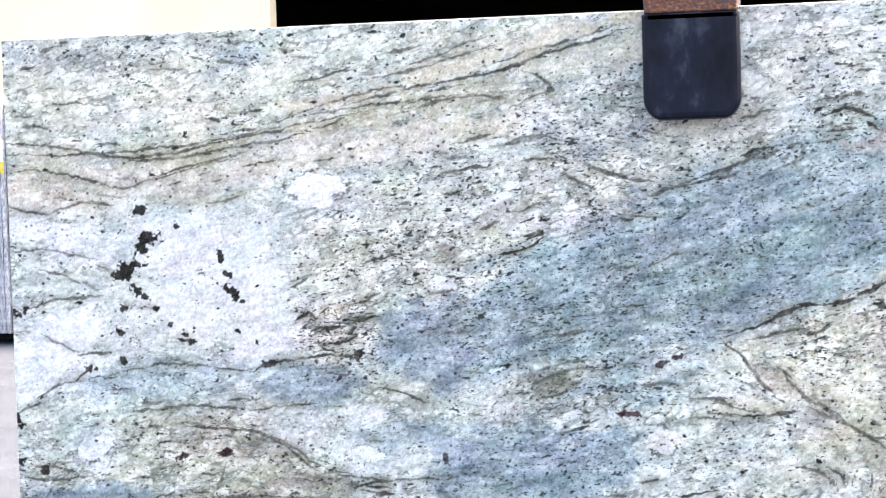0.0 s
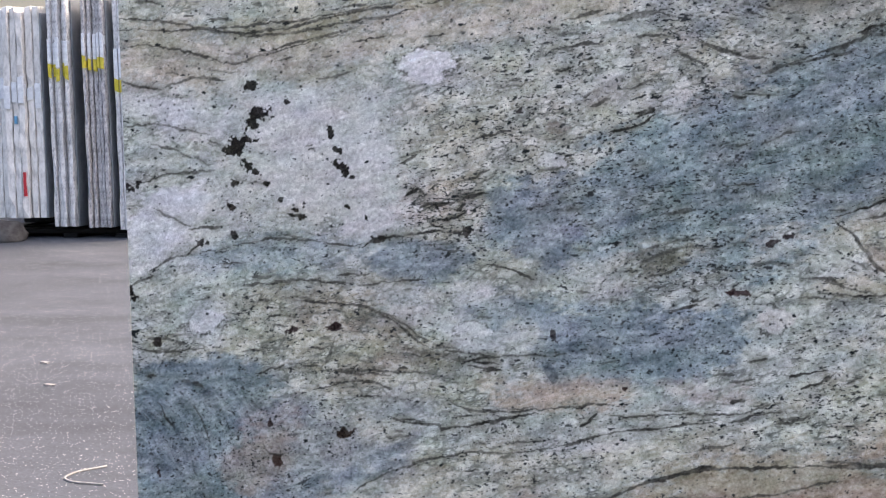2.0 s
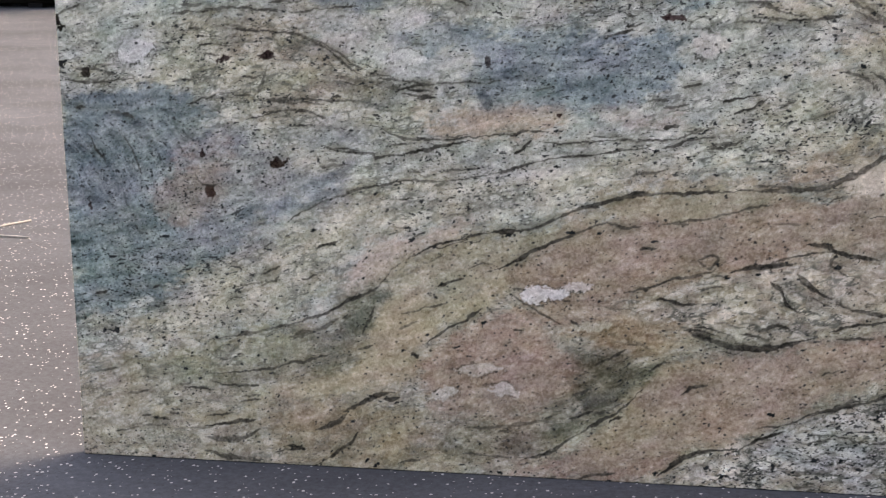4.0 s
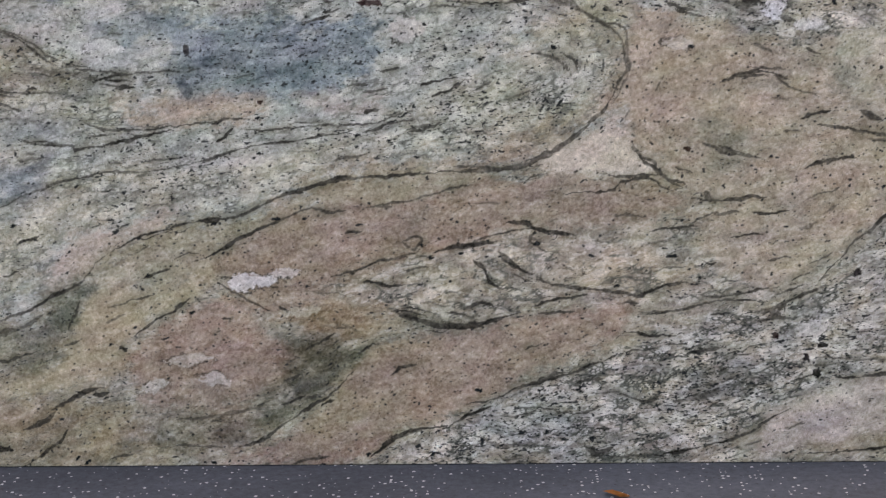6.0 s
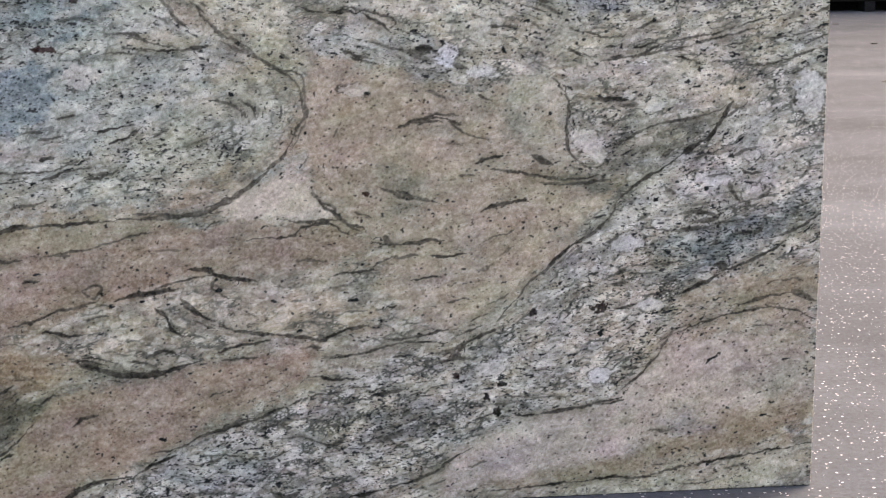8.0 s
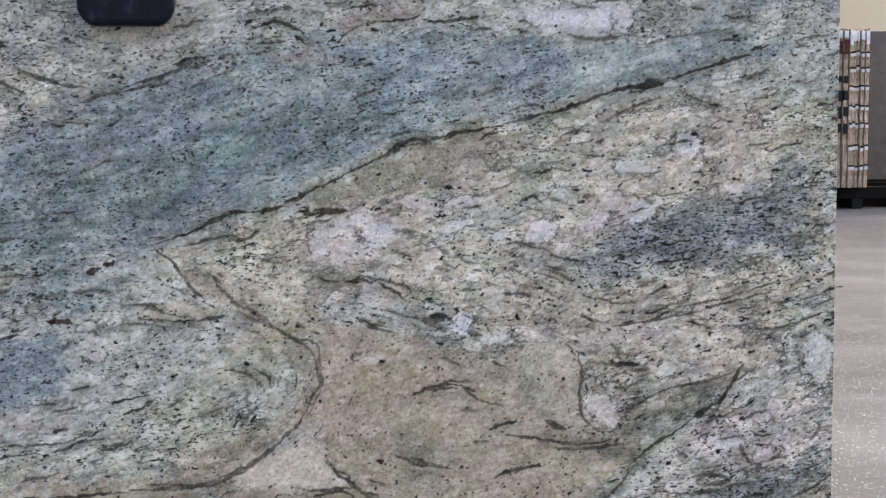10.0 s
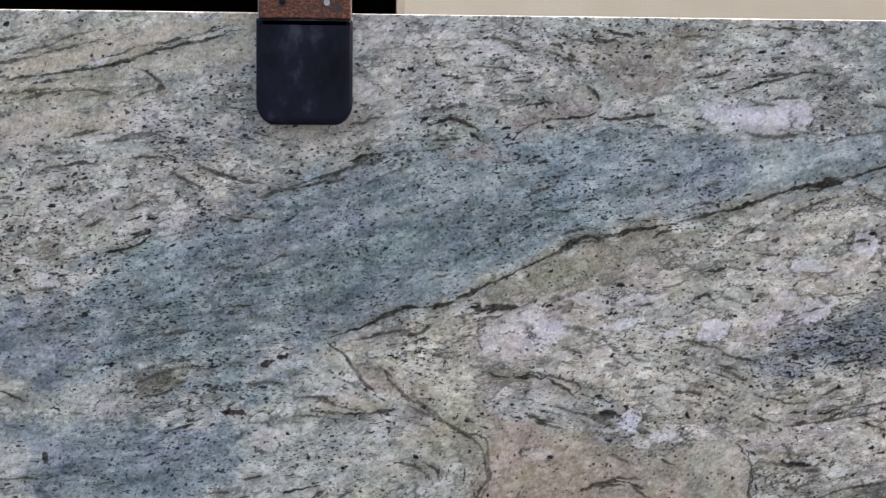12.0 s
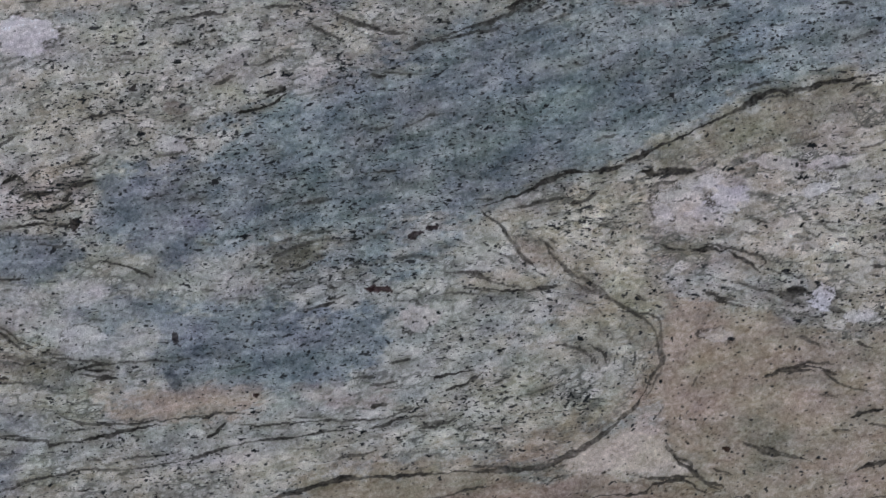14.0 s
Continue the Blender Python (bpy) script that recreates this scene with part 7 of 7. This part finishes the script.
def finish_stone():
    """Adds grain, flecks and veins to the bands of colour; gives the base colour of every point."""
    rng = np.random.default_rng(4)
    c, s = flow()
    wisp_lines(c, s)
    streak = smeared(soften(rng.standard_normal((NZ, NX)), 3), c, s, 12)
    wisps = smeared(soften(rng.standard_normal((NZ, NX)), 14), c, s, 26)
    flecks = smeared(soften(rng.standard_normal((NZ, NX)), 1), c, s, 1)
    dashes = smeared(soften(rng.standard_normal((NZ, NX)), 1), c, s, 4)
    fine = soften(rng.standard_normal((NZ, NX)), 1)
    fine /= fine.std()
    big = smeared(soften(rng.standard_normal((NZ, NX)), 30), c, s, 9)
    patch = cloud(GX, GZ, 0.07, 90)
    # angular feldspar grains, lying along the bands
    turn = radians(13)
    along, across = (GX * math.cos(turn) + GZ * math.sin(turn)) * 0.5, GZ * math.cos(turn) - GX * math.sin(turn)
    along = along + 0.004 * cloud(GX, GZ, 0.03, 141, 3)
    across = across + 0.007 * cloud(GX, GZ, 0.05, 145, 3)
    tone_small, edge_small = cells(along, across, 0.0055, 7)
    tone_big, edge_big = cells(along, across, 0.016, 19)
    grey = STONE.mean(-1, keepdims=True)
    cool = rise(2, 14, STONE[..., 2] - STONE[..., 0])[..., None]
    warm = rise(14, 30, STONE[..., 0] - STONE[..., 2])[..., None]
    col = grey + (0.82 + 0.02 * cool) * (STONE - grey) + (3.9, 0, -4.2) + cool * (-1, 1.5, 2.5) + warm * (-1, 1, -1)
    rough = np.maximum(MOTTLE, 0.65)
    light = rough * (5.5 * streak + 30 * (tone_small - 0.5) + 5 * big + 4 * wisps) + MOTTLE * 26 * (tone_big - 0.5) + 8.5 * fine + 8 * patch + 4
    col += light[..., None]
    tint = np.clip(big + 0.8 * patch, -2, 2)[..., None] * MOTTLE[..., None]
    col += tint * (1.6, 0.3, -1.5)
    col += cloud(GX, GZ, 0.14, 130)[..., None] * (-4, 1, 3)
    col += cloud(along, across, 0.035, 160, 4, 0.7)[..., None] * (4.5, -1, 1) + cloud(along, across, 0.05, 170, 4, 0.7)[..., None] * (-2, 1.5, -5.5)
    col += cool * 5.5 * wisps[..., None] + cool * 4 * streak[..., None]
    # clean pale grains, and mica winding round them
    busy = np.clip(MOTTLE, 0, 1.4)
    pale = rise(0.70, 0.95, tone_big + 0.10 * big) * rise(0.001, 0.004, edge_big) * busy * 0.40
    pale = np.maximum(pale, rise(0.78, 0.98, tone_small + 0.08 * big) * busy * 0.30)
    col += pale[..., None] * (52, 50, 47) * np.clip((225 - col) / 80, 0.2, 1)
    where = cloud(GX, GZ, 0.05, 150, 4) + 0.30 * streak
    wind = rise(0.0042, 0.0010, edge_big) * rise(0.0, 0.45, where) * np.clip(MOTTLE - 0.35, 0, 1)
    wind = np.maximum(wind, rise(0.0020, 0.0006, edge_small) * rise(0.25, 0.7, where) * np.clip(MOTTLE - 0.35, 0, 1))
    col += ((64, 66, 60) - col) * np.clip(0.85 * wind, 0, 0.8)[..., None]
    col += ((92, 90, 74) - col) * np.clip(OLIVE, 0, 0.6)[..., None]
    dots(rng)
    # dark mica
    clump = 0.55 * cloud(GX, GZ, 0.06, 95) + 0.35 * cloud(GX, GZ, 0.25, 99)
    limit = 2.22 - 0.85 * FLECK - 1.05 * clump
    small = rise(limit, limit + 0.6, flecks) * 0.85
    large = rise(limit + 0.40, limit + 0.8, dashes) * 0.92 * rise(0.3, 0.7, FLECK)
    clots = smeared(soften(rng.standard_normal((NZ, NX)), 5), c, s, 4) + 0.35 * fine
    large = np.maximum(large, rise(2.7, 3.0, clots + 0.9 * clump + 0.5 * np.clip(MOTTLE - 0.6, -1, 0.7)))
    mica = np.maximum(small, large) * rise(0.02, 0.12, FLECK)
    col += ((28, 30, 31) - col) * mica[..., None]
    dark = np.clip(DARK * (1 + 0.12 * streak - 0.10 * fine), 0, 0.97)
    col += ((32, 30, 26) - col) * dark[..., None]
    col = np.clip(col, 8, 225) / 255
    FLECK[:] = np.clip(FLECK + 0.6 * clump * rise(0.15, 0.5, FLECK), 0, 1.6) * (1 - DARK)
    return np.where(col < 0.04045, col / 12.92, ((col + 0.055) / 1.055) ** 2.4) * GAIN * 0.98


GAIN = 1.12


def polished_stone():
    m, tree, shader = material("polished_granite", 0.22)
    stone = tree.nodes.new("ShaderNodeVertexColor")
    stone.layer_name = "stone"
    v = coords(tree)
    fine = noise_tex(tree, v, 420, 3.0, 0.6)
    base = mix(tree, 1.0, stone.outputs["Color"], ramp(tree, fine, [(0.30, (0.72, 0.72, 0.72)), (0.70, (1.28, 1.28, 1.28))]), "MULTIPLY")
    # fine mica flecks, thicker where the stone carries more of them
    mica = noise_tex(tree, coords(tree, (0.42, 1, 1), (0, radians(11), 0)), 230, 2.0, 0.6)
    more = node(tree, "ShaderNodeMath")
    more.operation = "MULTIPLY_ADD"
    more.inputs[1].default_value, more.inputs[2].default_value = 0.255, 0.0
    tree.links.new(stone.outputs["Alpha"], more.inputs[0])
    total = node(tree, "ShaderNodeMath")
    total.operation = "ADD"
    tree.links.new(mica, total.inputs[0])
    tree.links.new(more.outputs["Value"], total.inputs[1])
    base = mix(tree, ramp(tree, total.outputs["Value"], [(0.705, (0, 0, 0)), (0.76, (0.92, 0.92, 0.92))]), base, (0.016, 0.017, 0.017))
    tree.links.new(base, shader.inputs["Base Color"])
    tree.links.new(ramp(tree, noise_tex(tree, v, 30, 4.0), [(0.3, (0.2, 0.2, 0.2)), (0.7, (0.32, 0.32, 0.32))]), shader.inputs["Roughness"])
    shader.inputs["Specular IOR Level"].default_value = 0.28
    return m


def granite_slab():
    s = thing("granite_slab", 0, 0, 0, "polished blue-green and tan veined granite slab standing upright", "stone slab")
    bands_of_colour()
    crystals_and_blotches()
    dark_veins()
    col = finish_stone()
    rim = np.zeros((NZ, NX), bool)
    rim[0], rim[-1], rim[:, 0], rim[:, -1] = True, True, True, True
    # paler rim colour: chipped arris, plus sky light caught along the edge
    chip = rise(-0.1, 0.4, cloud(GX, GZ, 0.02, 120, 3))
    col[rim] += (np.array((0.62, 0.6, 0.56)) - col[rim]) * (0.35 + 0.5 * chip[rim])[:, None]
    me = bpy.data.meshes.new("polished_face")
    n, q = NX * NZ, (NX - 1) * (NZ - 1)
    me.vertices.add(n)
    me.vertices.foreach_set("co", np.stack([GX, np.where(rim, 0.004 + 0.002 * chip, 0.0), GZ], -1).astype(np.float32).ravel())
    first = (np.arange(NZ - 1)[:, None] * NX + np.arange(NX - 1)).ravel()
    me.loops.add(4 * q)
    me.loops.foreach_set("vertex_index", np.stack([first, first + 1, first + NX + 1, first + NX], -1).astype(np.int32).ravel())
    me.polygons.add(q)
    me.polygons.foreach_set("loop_start", np.arange(0, 4 * q, 4, dtype=np.int32))
    me.update(calc_edges=True)
    layer = me.color_attributes.new("stone", "FLOAT_COLOR", "POINT")
    layer.data.foreach_set("color", np.concatenate([col, FLECK[..., None] / 1.6], -1).astype(np.float32).ravel())
    me.materials.append(polished_stone())
    ob = new("polished_face", me)
    ob.parent = s
    part("slab_body", box(0.001, 0.0065, 0, WIDE - 0.001, THICK, TOP - 0.001, 0.002, 1), PALE_GRANITE, s, "pale sawn stone behind the polish")


ground()
building()
vent(-10.42, 2.83)
tube_light()
left_stack()
right_stack()
rubble(-6.12, 10.75)
splinters()
bent_strip(-1.26, 2.15)
leaf(1.766, -0.19)
granite_slab()
clamp()
